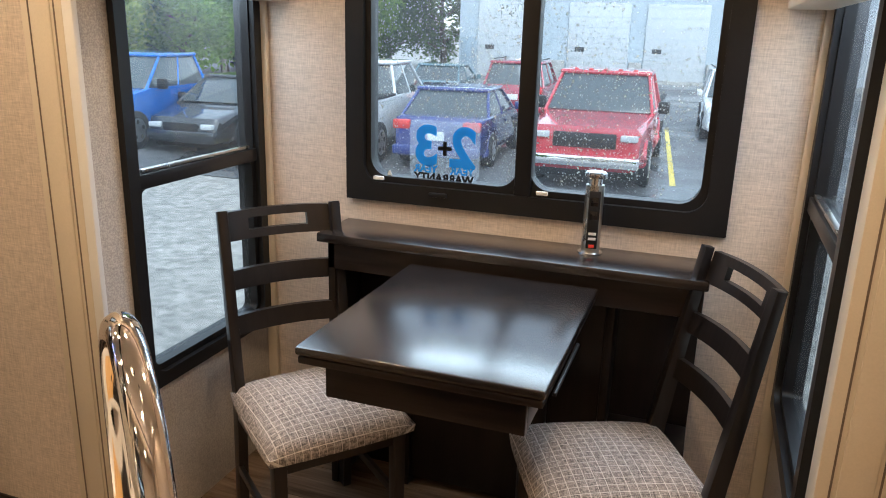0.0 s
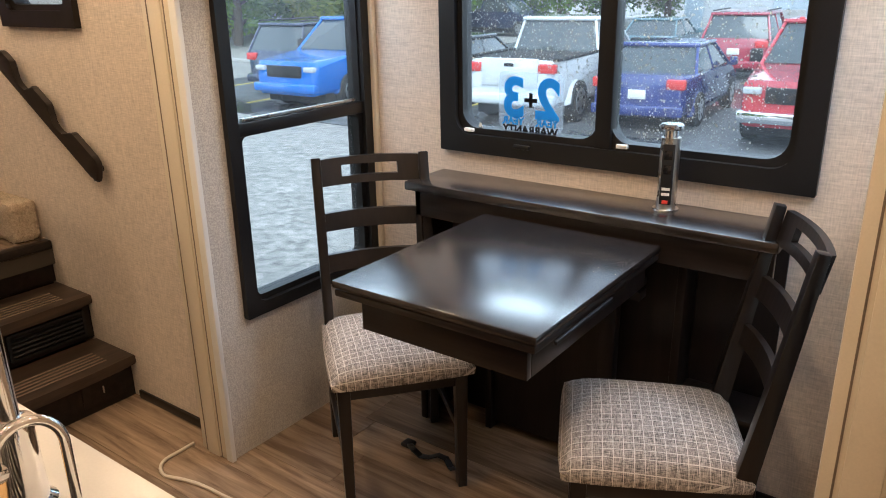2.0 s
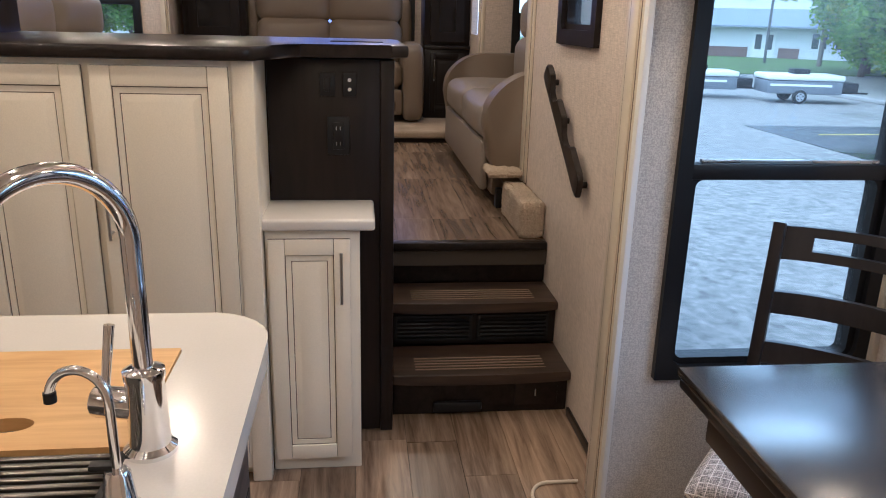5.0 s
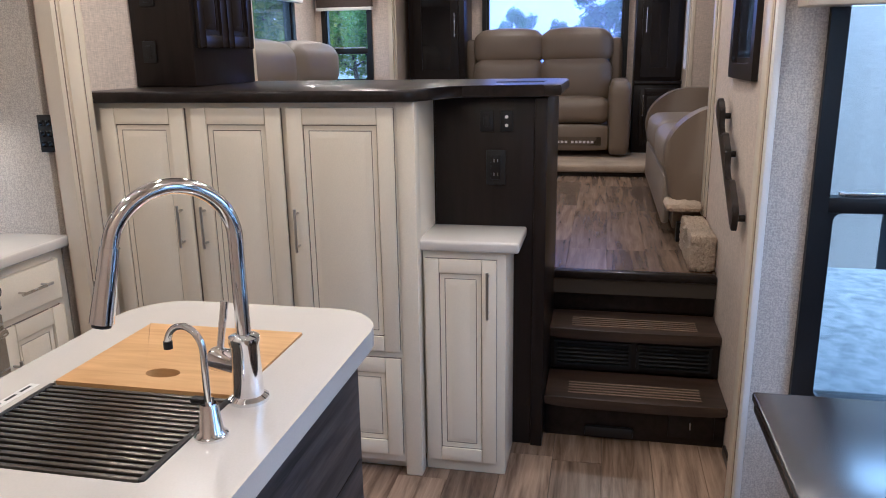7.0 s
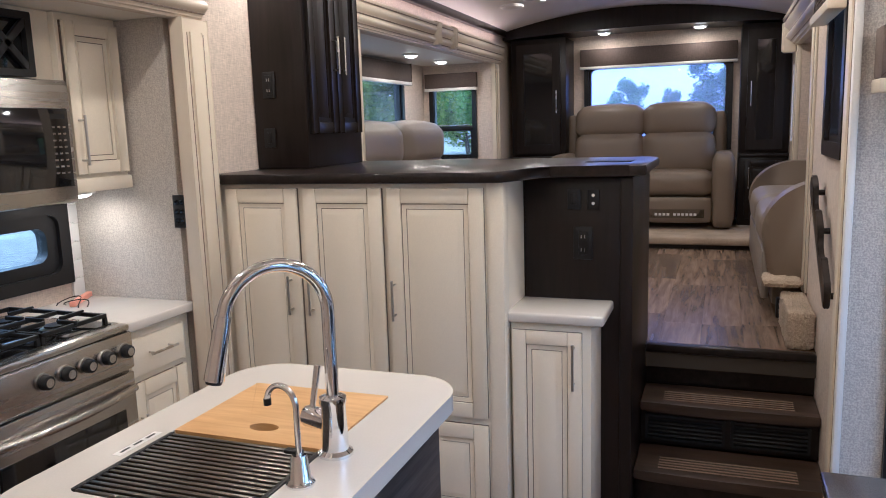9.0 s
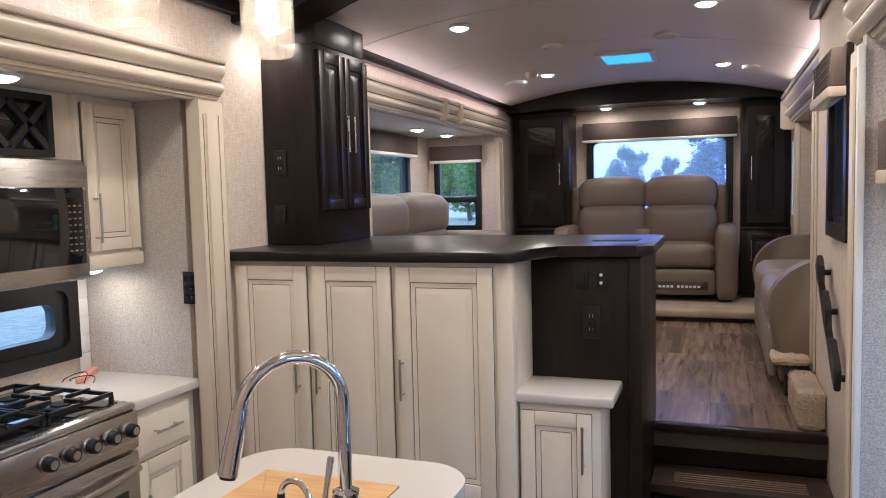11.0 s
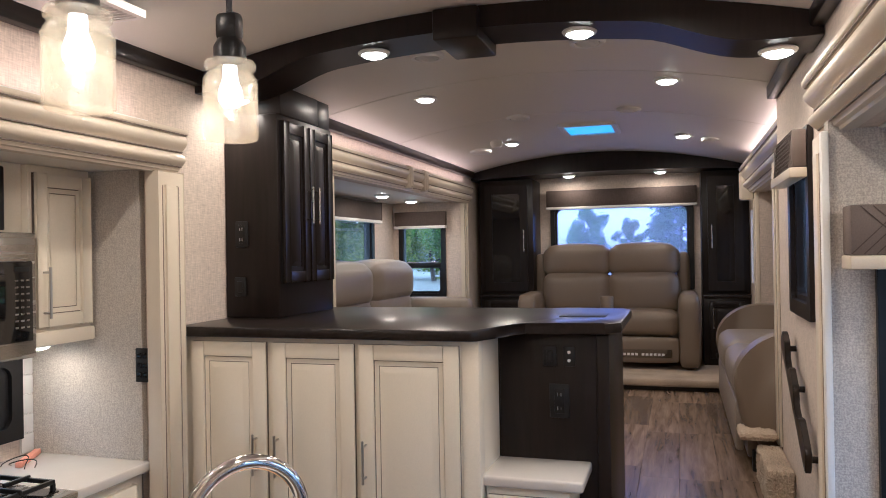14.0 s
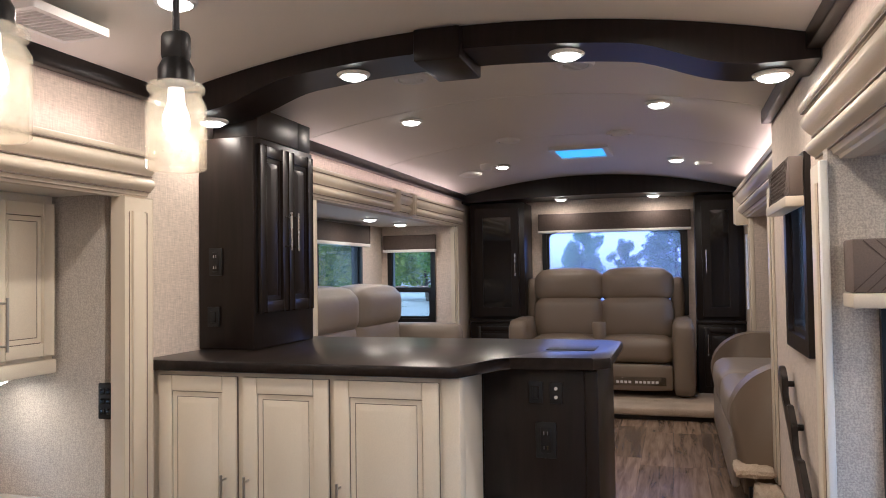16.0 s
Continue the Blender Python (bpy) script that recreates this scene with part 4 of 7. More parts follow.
bm = ring(bmesh.new(), rrect(SX0 - 0.012, SX1 + 0.012, KY0 - 0.012, KY1 + 0.012, 0.015), rrect(SX0 - 0.004, SX1 + 0.004, KY0 - 0.004, KY1 + 0.004, 0.015), FLAT, 0.70, 0.8775)
extrude(bm, rrect(SX0 - 0.012, SX1 + 0.012, KY0 - 0.012, KY1 + 0.012, 0.015), FLAT, 0.695, 0.70)
part("basin", bm, STEEL, sink)
board = thing("cutting_board", (1.43, -0.145, 0.90), "bamboo cutting board with a finger hole over the sink", "cutting board")
bm = ring(bmesh.new(), rrect(1.278, 1.585, KY0 + 0.002, KY1 - 0.002, 0.004, 6), [(1.52 + 0.020 * math.cos(radians(a)), -0.145 + 0.034 * math.sin(radians(a))) for a in [-45 + 360 * k / 28 for k in range(28)]], FLAT, 0.902, 0.9225)
part("board", bm, BAMBOO, board)
rack = thing("sink_drying_rack", (1.79, -0.145, 0.91), "roll-up steel drying rack over the sink", "drying rack")
for k in range(17):
    x = 1.602 + 0.0157 * k
    part("rod", bx(bmesh.new(), (x - 0.0052, KY0 + 0.010, 0.908), (x + 0.0052, KY1 - 0.010, 0.922), 0.003), GUNMETAL, rack)
for y in (KY0 + 0.006, KY1 - 0.006):
    part("edge_band", bx(bmesh.new(), (1.594, y - 0.006, 0.904), (1.858, y + 0.006, 0.923), 0.003), RUBBER, rack)
tagged(B("sink_label", (1.60, -0.362, 0.9202), (1.72, -0.342, 0.9206), WHITE, None, 0), "small printed care label on the counter", "label")
for k in range(3):
    tagged(B("label_line", (1.61 + 0.036 * k, -0.356, 0.9208), (1.635 + 0.036 * k, -0.350, 0.921), RUBBER, None, 0), "dark line of tiny unreadable print", "label")

faucet = thing("faucet", (1.59, 0.062, 0.92), "chrome gooseneck pull-down kitchen faucet", "faucet")
FX, FY = 1.59, 0.062
part("base", lathe(bmesh.new(), ((0.034, 0), (0.034, 0.006), (0.026, 0.012), (0.024, 0.10), (0.026, 0.105), (0.026, 0.115), (0.016, 0.12)), (FX, FY, 0.92)), CHROME, faucet)
arc = [(FX, FY, 1.03 + 0.0215 * k) for k in range(9)]
R = 0.096
dx, dy = 0.755, -0.656          # the spout points across the sink
arc += [(FX + dx * R * (1 - math.cos(radians(a))), FY + dy * R * (1 - math.cos(radians(a))), 1.204 + R * math.sin(radians(a))) for a in range(0, 171, 5)]
part("neck", sweep(bmesh.new(), arc, 0.0125, 16), CHROME, faucet, smooth=70)
e0, e1 = Vector(arc[-1]), Vector(arc[-1]) + (Vector(arc[-1]) - Vector(arc[-2])).normalized() * 0.115
part("spray_head", cyl(bmesh.new(), e0, e1, 0.0145, 0.018, 20), CHROME, faucet)
part("spray_tip", cyl(bmesh.new(), e1, e1 + (e1 - e0).normalized() * 0.006, 0.015, 0.014, 20), RUBBER, faucet)
part("valve", cyl(bmesh.new(), (FX, FY, 0.985), (FX - 0.015, FY - 0.068, 0.985), 0.021, n=20, bev=0.003), CHROME, faucet)
part("lever", cyl(bmesh.new(), (FX - 0.012, FY - 0.055, 0.99), (FX - 0.028, FY - 0.045, 1.085), 0.006, 0.007, 12), CHROME, faucet)
tap = thing("water_dispenser_tap", (1.72, 0.062, 0.92), "small chrome filtered-water tap on the island", "faucet")
part("base", lathe(bmesh.new(), ((0.026, 0), (0.026, 0.004), (0.019, 0.012), (0.015, 0.05), (0.012, 0.055)), (1.72, 0.062, 0.92)), CHROME, tap)
pts = [(1.72, 0.062, 0.97 + 0.012 * k) for k in range(8)]
pts += [(1.72 - 0.006 * (1 - math.cos(radians(a))), 0.062 - 0.033 * (1 - math.cos(radians(a))), 1.06 + 0.036 * math.sin(radians(a))) for a in range(0, 171, 12)]
part("neck", sweep(bmesh.new(), pts, 0.0055, 12), CHROME, tap, smooth=70)
part("nozzle", cyl(bmesh.new(), pts[-1], Vector(pts[-1]) + Vector((0, 0, -0.012)), 0.007, n=12), RUBBER, tap)
part("lever", bx(bmesh.new(), (1.705, 0.03, 0.972), (1.72, 0.065, 0.980), 0.003), RUBBER, tap)

# ---- kitchen run ----
base = thing("base_cabinet", (0.66, -1.4, 0), "ivory glazed base cabinet with a drawer and a door", "cabinet")
part("body", bx(bmesh.new(), (KX0 + 0.012, KY + 0.002, 0.05), (0.825, -1.185, 0.866), 0.003), IVORY, base)
m = frame_of("y", -1.185, 1)
dr = part("drawer", bx(bmesh.new(), (0.535, 0.70, 0.001), (0.815, 0.835, 0.02), 0.004, m), IVORY, base)
handle(dr, m @ Vector((0.62, 0.772, 0.02)), m @ Vector((0.72, 0.772, 0.02)), (0, 1, 0))
panel_door(base, "y", -1.185, 1, 0.535, 0.815, 0.10, 0.675, hold=((0.79, 0.42), (0.79, 0.55)))
tagged(B("kitchen_countertop", (KX0 + 0.003, KY + 0.002, 0.868), (0.825, -1.150, 0.905), QUARTZ, None, 0.008, seg=3), "white solid-surface counter beside the range", "countertop")
uc = thing("wall_cabinet", (0.62, -1.54, 1.37), "ivory glazed wall cabinet with one raised-panel door", "cabinet")
part("body", bx(bmesh.new(), (KX0 + 0.012, KY + 0.002, 1.36), (0.758, -1.405, KZ - 0.001), 0.003), IVORY, uc)
part("light_rail", bx(bmesh.new(), (KX0 + 0.008, KY + 0.002, 1.345), (0.758, -1.388, 1.395), 0.006), IVORY, uc)
panel_door(uc, "y", -1.405, 1, 0.495, 0.742, 1.41, 1.94, hold=((0.715, 1.46), (0.715, 1.60)), rail=0.045)
puck(0.62, -1.52, 1.344, 0.45)

mw = thing("microwave", (1.06, -1.5, 1.317), "stainless over-range microwave with a black glass door", "microwave")
part("body", bx(bmesh.new(), (0.762, KY + 0.002, 1.317), (1.36, -1.40, 1.735), 0.004), RUBBER, mw)
part("front", bx(bmesh.new(), (0.762, -1.40, 1.317), (1.36, -1.365, 1.735), 0.012), STEEL, mw)
part("door_glass", bx(bmesh.new(), (0.785, -1.366, 1.375), (1.345, -1.358, 1.640), 0.004), SMOKE, mw, "black glossy door glass")
for r in range(8):
    for c in range(3):
        part("key", bx(bmesh.new(), (0.800 + 0.022 * c, -1.3582, 1.420 + 0.022 * r), (0.813 + 0.022 * c, -1.3575, 1.426 + 0.022 * r), 0), NICKEL, mw)
part("display", bx(bmesh.new(), (0.80, -1.3582, 1.605), (0.86, -1.3575, 1.622), 0), RUBBER, mw)
fan = thing("vent_panel", (1.1, -1.40, 1.742), "black fretwork vent panel above the microwave", "vent panel")
part("backing", bx(bmesh.new(), (0.862, -1.43, 1.742), (1.36, -1.415, 1.950), 0.002), SMOKE, fan)
fm = frame_of("y", -1.415, 1)
part("border", ring(bmesh.new(), rrect(0.862, 1.36, 1.742, 1.95, 0.006), rrect(0.885, 1.337, 1.765, 1.927, 0.004), fm, 0, 0.022), RUBBER, fan)
for k in range(3):
    cx = 0.955 + 0.156 * k
    for s in (-1, 1):
        part("lattice_bar", bx(bmesh.new(), (-0.115, -0.012, 0.004), (0.115, 0.012, 0.020), 0.002, fm @ Matrix.Translation((cx, 1.846, 0)) @ Matrix.Rotation(radians(46 * s), 4, "Z")), RUBBER, fan)
tagged(B("wall_filler", (0.758, KY + 0.002, 1.737), (1.40, -1.431, KZ), IVORY, None, 0.002), "ivory filler panel above the microwave", "cabinet")

rng = thing("gas_range", (1.13, -1.42, 0), "stainless gas range with black knobs and iron grates", "range")
GX0, GX1 = 0.832, 1.44
part("body", bx(bmesh.new(), (GX0, KY + 0.03, 0.06), (GX1, -1.155, 0.885), 0.004), STEEL, rng)
part("cooktop", bx(bmesh.new(), (GX0, KY + 0.01, 0.885), (GX1, -1.135, 0.912), 0.010), STEEL, rng)
part("cooktop_well", bx(bmesh.new(), (GX0 + 0.03, KY + 0.05, 0.912), (GX1 - 0.03, -1.185, 0.915), 0.001), SMOKE, rng)
part("control_panel", bx(bmesh.new(), (GX0, -1.156, 0.755), (GX1, -1.128, 0.885), 0.008), STEEL, rng)
for k in range(5):
    x = 0.875 + 0.082 * k
    kn = part("knob", cyl(bmesh.new(), (x, -1.128, 0.825), (x, -1.100, 0.825), 0.024, 0.021, 20, bev=0.003), RUBBER, rng, "black knob with a steel rim")
    part("knob_face", cyl(bmesh.new(), (x, -1.100, 0.825), (x, -1.0985, 0.825), 0.014, n=16), STEEL, kn)
    part("knob_rim", cyl(bmesh.new(), (x, -1.1285, 0.825), (x, -1.122, 0.825), 0.028, n=20), NICKEL, kn)
part("oven_door", bx(bmesh.new(), (GX0 + 0.004, -1.156, 0.18), (GX1 - 0.004, -1.130, 0.745), 0.006), STEEL, rng)
part("oven_glass", bx(bmesh.new(), (GX0 + 0.06, -1.131, 0.24), (GX1 - 0.06, -1.127, 0.625), 0.003), SMOKE, rng)
part("oven_handle", sweep(bmesh.new(), [(GX0 + 0.02 + 0.57 * k / 16, -1.118 + 0.035 * math.sin(math.pi * k / 16), 0.690) for k in range(17)], 0.013, 14), STEEL, rng)
for cx in (0.985, 1.285):
    for cy in (-1.53, -1.30):
        bu = part("burner", lathe(bmesh.new(), ((0.05, 0), (0.05, 0.008), (0.034, 0.012), (0.034, 0.02), (0.0001, 0.022)), (cx, cy, 0.915)), RUBBER, rng, "black burner with a steel crown")
        part("burner_crown", lathe(bmesh.new(), ((0.045, 0.004), (0.047, 0.010), (0.036, 0.014)), (cx, cy, 0.915)), NICKEL, bu)
for gx0, gx1 in ((GX0 + 0.035, 1.133), (1.139, GX1 - 0.035)):
    bm = bmesh.new()
    for x in (gx0, gx1 - 0.012):
        bx(bm, (x, KY + 0.06, 0.935), (x + 0.012, -1.195, 0.950), 0.003)
    for y in (KY + 0.06, -1.415, -1.207):
        bx(bm, (gx0, y, 0.935), (gx1, y + 0.012, 0.950), 0.003)
    cx = (gx0 + gx1) / 2
    for cy in (-1.53, -1.30):
        for sx, sy in ((1, 0), (-1, 0), (0, 1), (0, -1)):
            bx(bm, (cx + sx * 0.03 - 0.005 if sx else cx - 0.005, cy + sy * 0.03 if sy else cy - 0.005, 0.942), (cx + sx * 0.135 if sx else cx + 0.005, cy + sy * 0.11 if sy else cy + 0.005, 0.957), 0.003)
    for x in (gx0 + 0.006, gx1 - 0.006):
        for y in (KY + 0.066, -1.201):
            bx(bm, (x - 0.006, y - 0.006, 0.914), (x + 0.006, y + 0.006, 0.937))
    part("grate", bm, BLACK, rng, "black cast iron grate")
plate("x", KX0, 1, -1.18, 1.252, 0.062, 0.125, "keys", name="wall_keypad")
wire = thing("wire_bundle", (0.55, -1.55, 0.905), "orange-tagged strip with loose dark wires on the counter", "cable")
part("strip", bx(bmesh.new(), (-0.10, -0.012, 0), (0.10, 0.012, 0.02), 0.004, Matrix.Translation((0.585, -1.60, 0.906)) @ Matrix.Rotation(radians(28), 4, "Z")), simple("salmon_plastic", (0.75, 0.32, 0.22), 0.5), wire)
for k in range(2):
    part("lead", sweep(bmesh.new(), [(0.66 + 0.03 * math.sin(j * 0.7 + k), -1.60 - 0.02 * k + 0.012 * j, 0.91 + 0.022 * math.sin(math.pi * j / 9) * (1 + 0.4 * k)) for j in range(10)], 0.002, 6), RUBBER, wire)
# tiled backsplash, tiles as pieces
splash = thing("backsplash", (0.9, KY, 0.905), "white brick-pattern tile backsplash behind the range", "backsplash", kind="structure")
part("grout", bx(bmesh.new(), (KX0 + 0.002, KY + 0.0005, 0.906), (0.53, KY + 0.003, 1.35)), WHITE, splash)
for r in range(6):
    part("tile", bx(bmesh.new(), (KX0 + 0.004, KY + 0.003, 0.910 + 0.074 * r), (0.529, KY + 0.009, 0.980 + 0.074 * r), 0.002), TILE, splash)

# ---- dinette ----
shelf = thing("dinette_shelf", (1.55, 1.75, 0), "espresso wall shelf and open cabinet behind the table", "shelf unit")
part("top", bx(bmesh.new(), (0.90, 1.625, 0.862), (2.07, DY - 0.003, 0.892), 0.006), TABLEWOOD, shelf)
part("apron", bx(bmesh.new(), (0.93, 1.645, 0.775), (2.06, 1.665, 0.861), 0.003), ESPRESSO_X, shelf)
part("side_panel", bx(bmesh.new(), (0.93, 1.645, 0), (0.955, DY - 0.014, 0.861), 0.003), ESPRESSO, shelf)
part("side_panel", bx(bmesh.new(), (1.80, 1.72, 0), (1.825, DY - 0.014, 0.861), 0.003), ESPRESSO, shelf)
part("side_panel", bx(bmesh.new(), (1.16, 1.72, 0), (1.185, DY - 0.014, 0.861), 0.003), ESPRESSO, shelf)
part("back_panel", bx(bmesh.new(), (0.955, DY - 0.026, 0.0), (2.06, DY - 0.014, 0.861), 0.002), ESPRESSO, shelf)
part("low_shelf", bx(bmesh.new(), (1.826, 1.665, 0.34), (2.06, DY - 0.027, 0.362), 0.003), ESPRESSO_X, shelf)
part("door_panel", bx(bmesh.new(), (1.186, 1.735, 0.03), (1.799, 1.752, 0.86), 0.003), ESPRESSO, shelf)
table = thing("dinette_table", (1.5, 1.25, 0), "espresso pull-out dinette table with a hinged leaf edge", "table")
part("tabletop", bx(bmesh.new(), (1.222, 0.945, 0.816), (1.782, 1.62, 0.836), 0.005), TABLEWOOD, table)
part("lower_leaf", bx(bmesh.new(), (1.226, 0.949, 0.794), (1.778, 1.62, 0.813), 0.005), ESPRESSO_X, table)
part("apron", bx(bmesh.new(), (1.27, 0.995, 0.70), (1.735, 1.015, 0.793), 0.003), ESPRESSO_X, table)
for x in (1.27, 1.715):
    part("side_rail", bx(bmesh.new(), (x, 1.015, 0.70), (x + 0.02, 1.6445, 0.793), 0.003), ESPRESSO_X, table)
part("edge_pull", bx(bmesh.new(), (1.7822, 1.02, 0.790), (1.790, 1.30, 0.800), 0.002), BLACK, table)
for x in (1.30, 1.68):
    part("slide_runner", bx(bmesh.new(), (x, 1.05, 0.672), (x + 0.03, 1.734, 0.6995), 0.003), RUBBER, table, "black steel pull-out runner")
part("support_leg", bx(bmesh.new(), (1.60, 1.66, 0.0), (1.65, 1.70, 0.672), 0.004), ESPRESSO, table)
part("support_rail", bx(bmesh.new(), (1.29, 1.655, 0.645), (1.72, 1.705, 0.6715), 0.003), ESPRESSO, table)

tower = thing("pop_up_power_tower", (1.73, 1.775, 0.892), "chrome pop-up power tower with black sockets on the shelf", "power outlet")
part("flange", lathe(bmesh.new(), ((0.036, 0), (0.036, 0.003), (0.030, 0.005)), (1.73, 1.775, 0.892)), CHROME, tower)
part("column", lathe(bmesh.new(), ((0.027, 0), (0.027, 0.20)), (1.73, 1.775, 0.895)), NICKEL, tower, "brushed aluminium column")
part("neck", lathe(bmesh.new(), ((0.020, 0.195), (0.020, 0.225)), (1.73, 1.775, 0.895)), CHROME, tower)
part("cap", lathe(bmesh.new(), ((0.030, 0.222), (0.032, 0.226), (0.032, 0.234), (0.028, 0.238)), (1.73, 1.775, 0.895)), CHROME, tower)
tf = Matrix.Translation((1.73, 1.775, 0.895)) @ Matrix.Rotation(radians(12), 4, "Z")
part("socket_strip", bx(bmesh.new(), (-0.016, -0.0295, 0.015), (0.016, -0.010, 0.185), 0.002, tf), RUBBER, tower, "black socket strip")
for k, z in enumerate((0.155, 0.115, 0.060, 0.045)):
    part("socket", bx(bmesh.new(), (-0.011, -0.0305, z - (0.013 if k < 2 else 0.004)), (0.011, -0.029, z + (0.013 if k < 2 else 0.004)), 0.0006, tf), SMOKE if k < 2 else WHITE, tower)
part("led", bx(bmesh.new(), (-0.008, -0.0305, 0.018), (0.008, -0.029, 0.028), 0.0006, tf), simple("red_plastic", (0.6, 0.05, 0.03), 0.4), tower)


def chair_master():
    """Ladder-back dining chair; seat faces +y, base at the origin."""
    c = thing("dining_chair", (0, 0, 0), "black-brown wooden ladder-back chair with a plaid cushioned seat", "chair", "dinette chairs")
    W, D = 0.205, 0.21
    # cushion
    bm = bmesh.new()
    n = 16
    top = {}
    for i in range(n + 1):
        for j in range(n + 1):
            s, t = 2 * i / n - 1, 2 * j / n - 1
            k = 1 - 0.07 * (1 - t) / 2
            e = (1 - abs(s) ** 6) * (1 - abs(t) ** 6)
            rx, ry = s * (1 - 0.035 * t ** 4), t * (1 - 0.035 * s ** 4)
            top[i, j] = bm.verts.new((rx * (W + 0.026) * k, ry * (D + 0.024), 0.452 + 0.042 * e ** 0.5 + 0.022 * (1 - s * s) * (1 - t * t)))
    for i in range(n):
        for j in range(n):
            bm.faces.new((top[i, j], top[i + 1, j], top[i + 1, j + 1], top[i, j + 1]))
    edge = [e for e in bm.edges if e.is_boundary]
    r = bmesh.ops.extrude_edge_only(bm, edges=edge)
    vs = [g for g in r["geom"] if isinstance(g, bmesh.types.BMVert)]
    for v in vs:
        v.co.z, v.co.x, v.co.y = 0.428, v.co.x * 0.985, v.co.y * 0.985
    bmesh.ops.contextual_create(bm, geom=[e for e in bm.edges if e.is_boundary])
    part("seat", bm, PLAID, c, "plaid upholstered seat cushion", smooth=70)
    for y in (-D + 0.02, D - 0.04):
        part("apron", bx(bmesh.new(), (-W + 0.03, y, 0.375), (W - 0.03, y + 0.02, 0.4275), 0.003), CHAIRWOOD, c)
    for x in (-W + 0.004, W - 0.024):
        part("apron", bx(bmesh.new(), (x, -D + 0.035, 0.375), (x + 0.02, D - 0.04, 0.4275), 0.003), CHAIRWOOD, c)
    for x in (-W + 0.02, W - 0.02):
        bm = bmesh.new()
        vs = bx(bm, (x - 0.02, D - 0.05, 0.0), (x + 0.02, D - 0.01, 0.4275), 0.003)
        for v in bm.verts:
            f = 1 - v.co.z / 0.4275
            v.co.x += (x - v.co.x) * 0.25 * f
        part("leg", bm, CHAIRWOOD, c)
        # back post: straight leg below, raked above
        pr = [(-D - 0.045, 0.0), (-D + 0.005, 0.0), (-D + 0.038, 0.42), (-D - 0.03, 0.78), (-D - 0.075, 1.03), (-D - 0.102, 1.025), (-D - 0.062, 0.76), (-D - 0.008, 0.42)]
        part("leg", extrude(bmesh.new(), pr, Matrix(((0, 0, 1, 0), (1, 0, 0, 0), (0, 1, 0, 0), (0, 0, 0, 1))), x - 0.016, x + 0.016, 0, 0.004), CHAIRWOOD, c)
    for x in (-W + 0.012, W - 0.012):
        part("stretcher", bx(bmesh.new(), (x - 0.008, -D - 0.01, 0.17), (x + 0.008, D - 0.03, 0.20), 0.003), CHAIRWOOD, c)

    def slat(z0, z1, slot=False):
        bm = bmesh.new()
        k = 14
        y_at = lambda z: -D + 0.008 - (z - 0.42) * 0.155 - max(z - 0.7, 0) * 0.06
        cols = [(-W + 0.034) + (2 * W - 0.068) * q / k for q in range(k + 1)]
        for q in range(k):
            a, b = cols[q], cols[q + 1]
            mid = (a + b) / 2
            spans = [(z0, z1)]
            if slot and abs(mid) < 0.095:
                spans = [(z0, z0 + 0.026), (z1 - 0.026, z1)]
            for s0, s1 in spans:
                vs = bmesh.ops.create_cube(bm, size=1)["verts"]
                for v in vs:
                    xx = a if v.co.x < 0 else b
                    zz = s0 if v.co.z < 0 else s1
                    cv = 0.026 * (1 - (xx / W) ** 2)
                    v.co = Vector((xx, y_at(zz) - cv + (-0.0085 if v.co.y < 0 else 0.0085), zz + 0.006 * (1 - (xx / W) ** 2)))
        bmesh.ops.remove_doubles(bm, verts=bm.verts[:], dist=1e-4)
        part("back_slat", bm, CHAIRWOOD, c, smooth=35)

    slat(0.925, 1.015, True)
    slat(0.775, 0.835)
    slat(0.635, 0.695)
    return c


chair = chair_master()
chair.matrix_basis = pose(1.03, 1.38, 0, 0, 0, -130) @ Matrix.Scale(0.955, 4)
copy_thing(chair, pose(1.875, 1.375, 0, 0, 0, 116))

strap = thing("loose_strap", (1.12, 1.45, 0), "black webbing strap lying on the floor under the table", "strap")
bm = bmesh.new()
pts = [(1.01 + 0.028 * k, 1.475 - 0.03 * math.sin(k * 0.75) - 0.008 * k, 0.008 + 0.022 * abs(math.sin(k * 0.9))) for k in range(9)]
for p, q in zip(pts, pts[1:]):
    d = Vector(q) - Vector(p)
    mm = Matrix.Translation((Vector(p) + Vector(q)) / 2) @ d.to_track_quat("X", "Z").to_matrix().to_4x4()
    bx(bm, (-d.length / 2 - 0.004, -0.011, -0.002), (d.length / 2 + 0.004, 0.011, 0.002), 0.001, mm)
part("webbing", bm, RUBBER, strap)
part("buckle", bx(bmesh.new(), (0.985, 1.455, 0.0), (1.025, 1.495, 0.014), 0.004), RUBBER, strap)
cable = tagged(part("floor_cable", sweep(bmesh.new(), [(0.386, 1.05 - 0.02 * k, 0.006) for k in range(6)] + [(0.47 - 0.084 * math.cos(radians(a)), 0.95 - 0.07 * math.sin(radians(a)), 0.006) for a in range(10, 91, 10)] + [(0.47 + 0.06 * k, 0.88 + 0.012 * k + 0.012 * math.sin(k * 0.9), 0.006) for k in range(1, 11)], 0.006, 8), simple("cream_cable", (0.55, 0.48, 0.38), 0.5)), "cream flat cable running over the plank floor", "cable")

# roller-shade valance boxes beside the windows


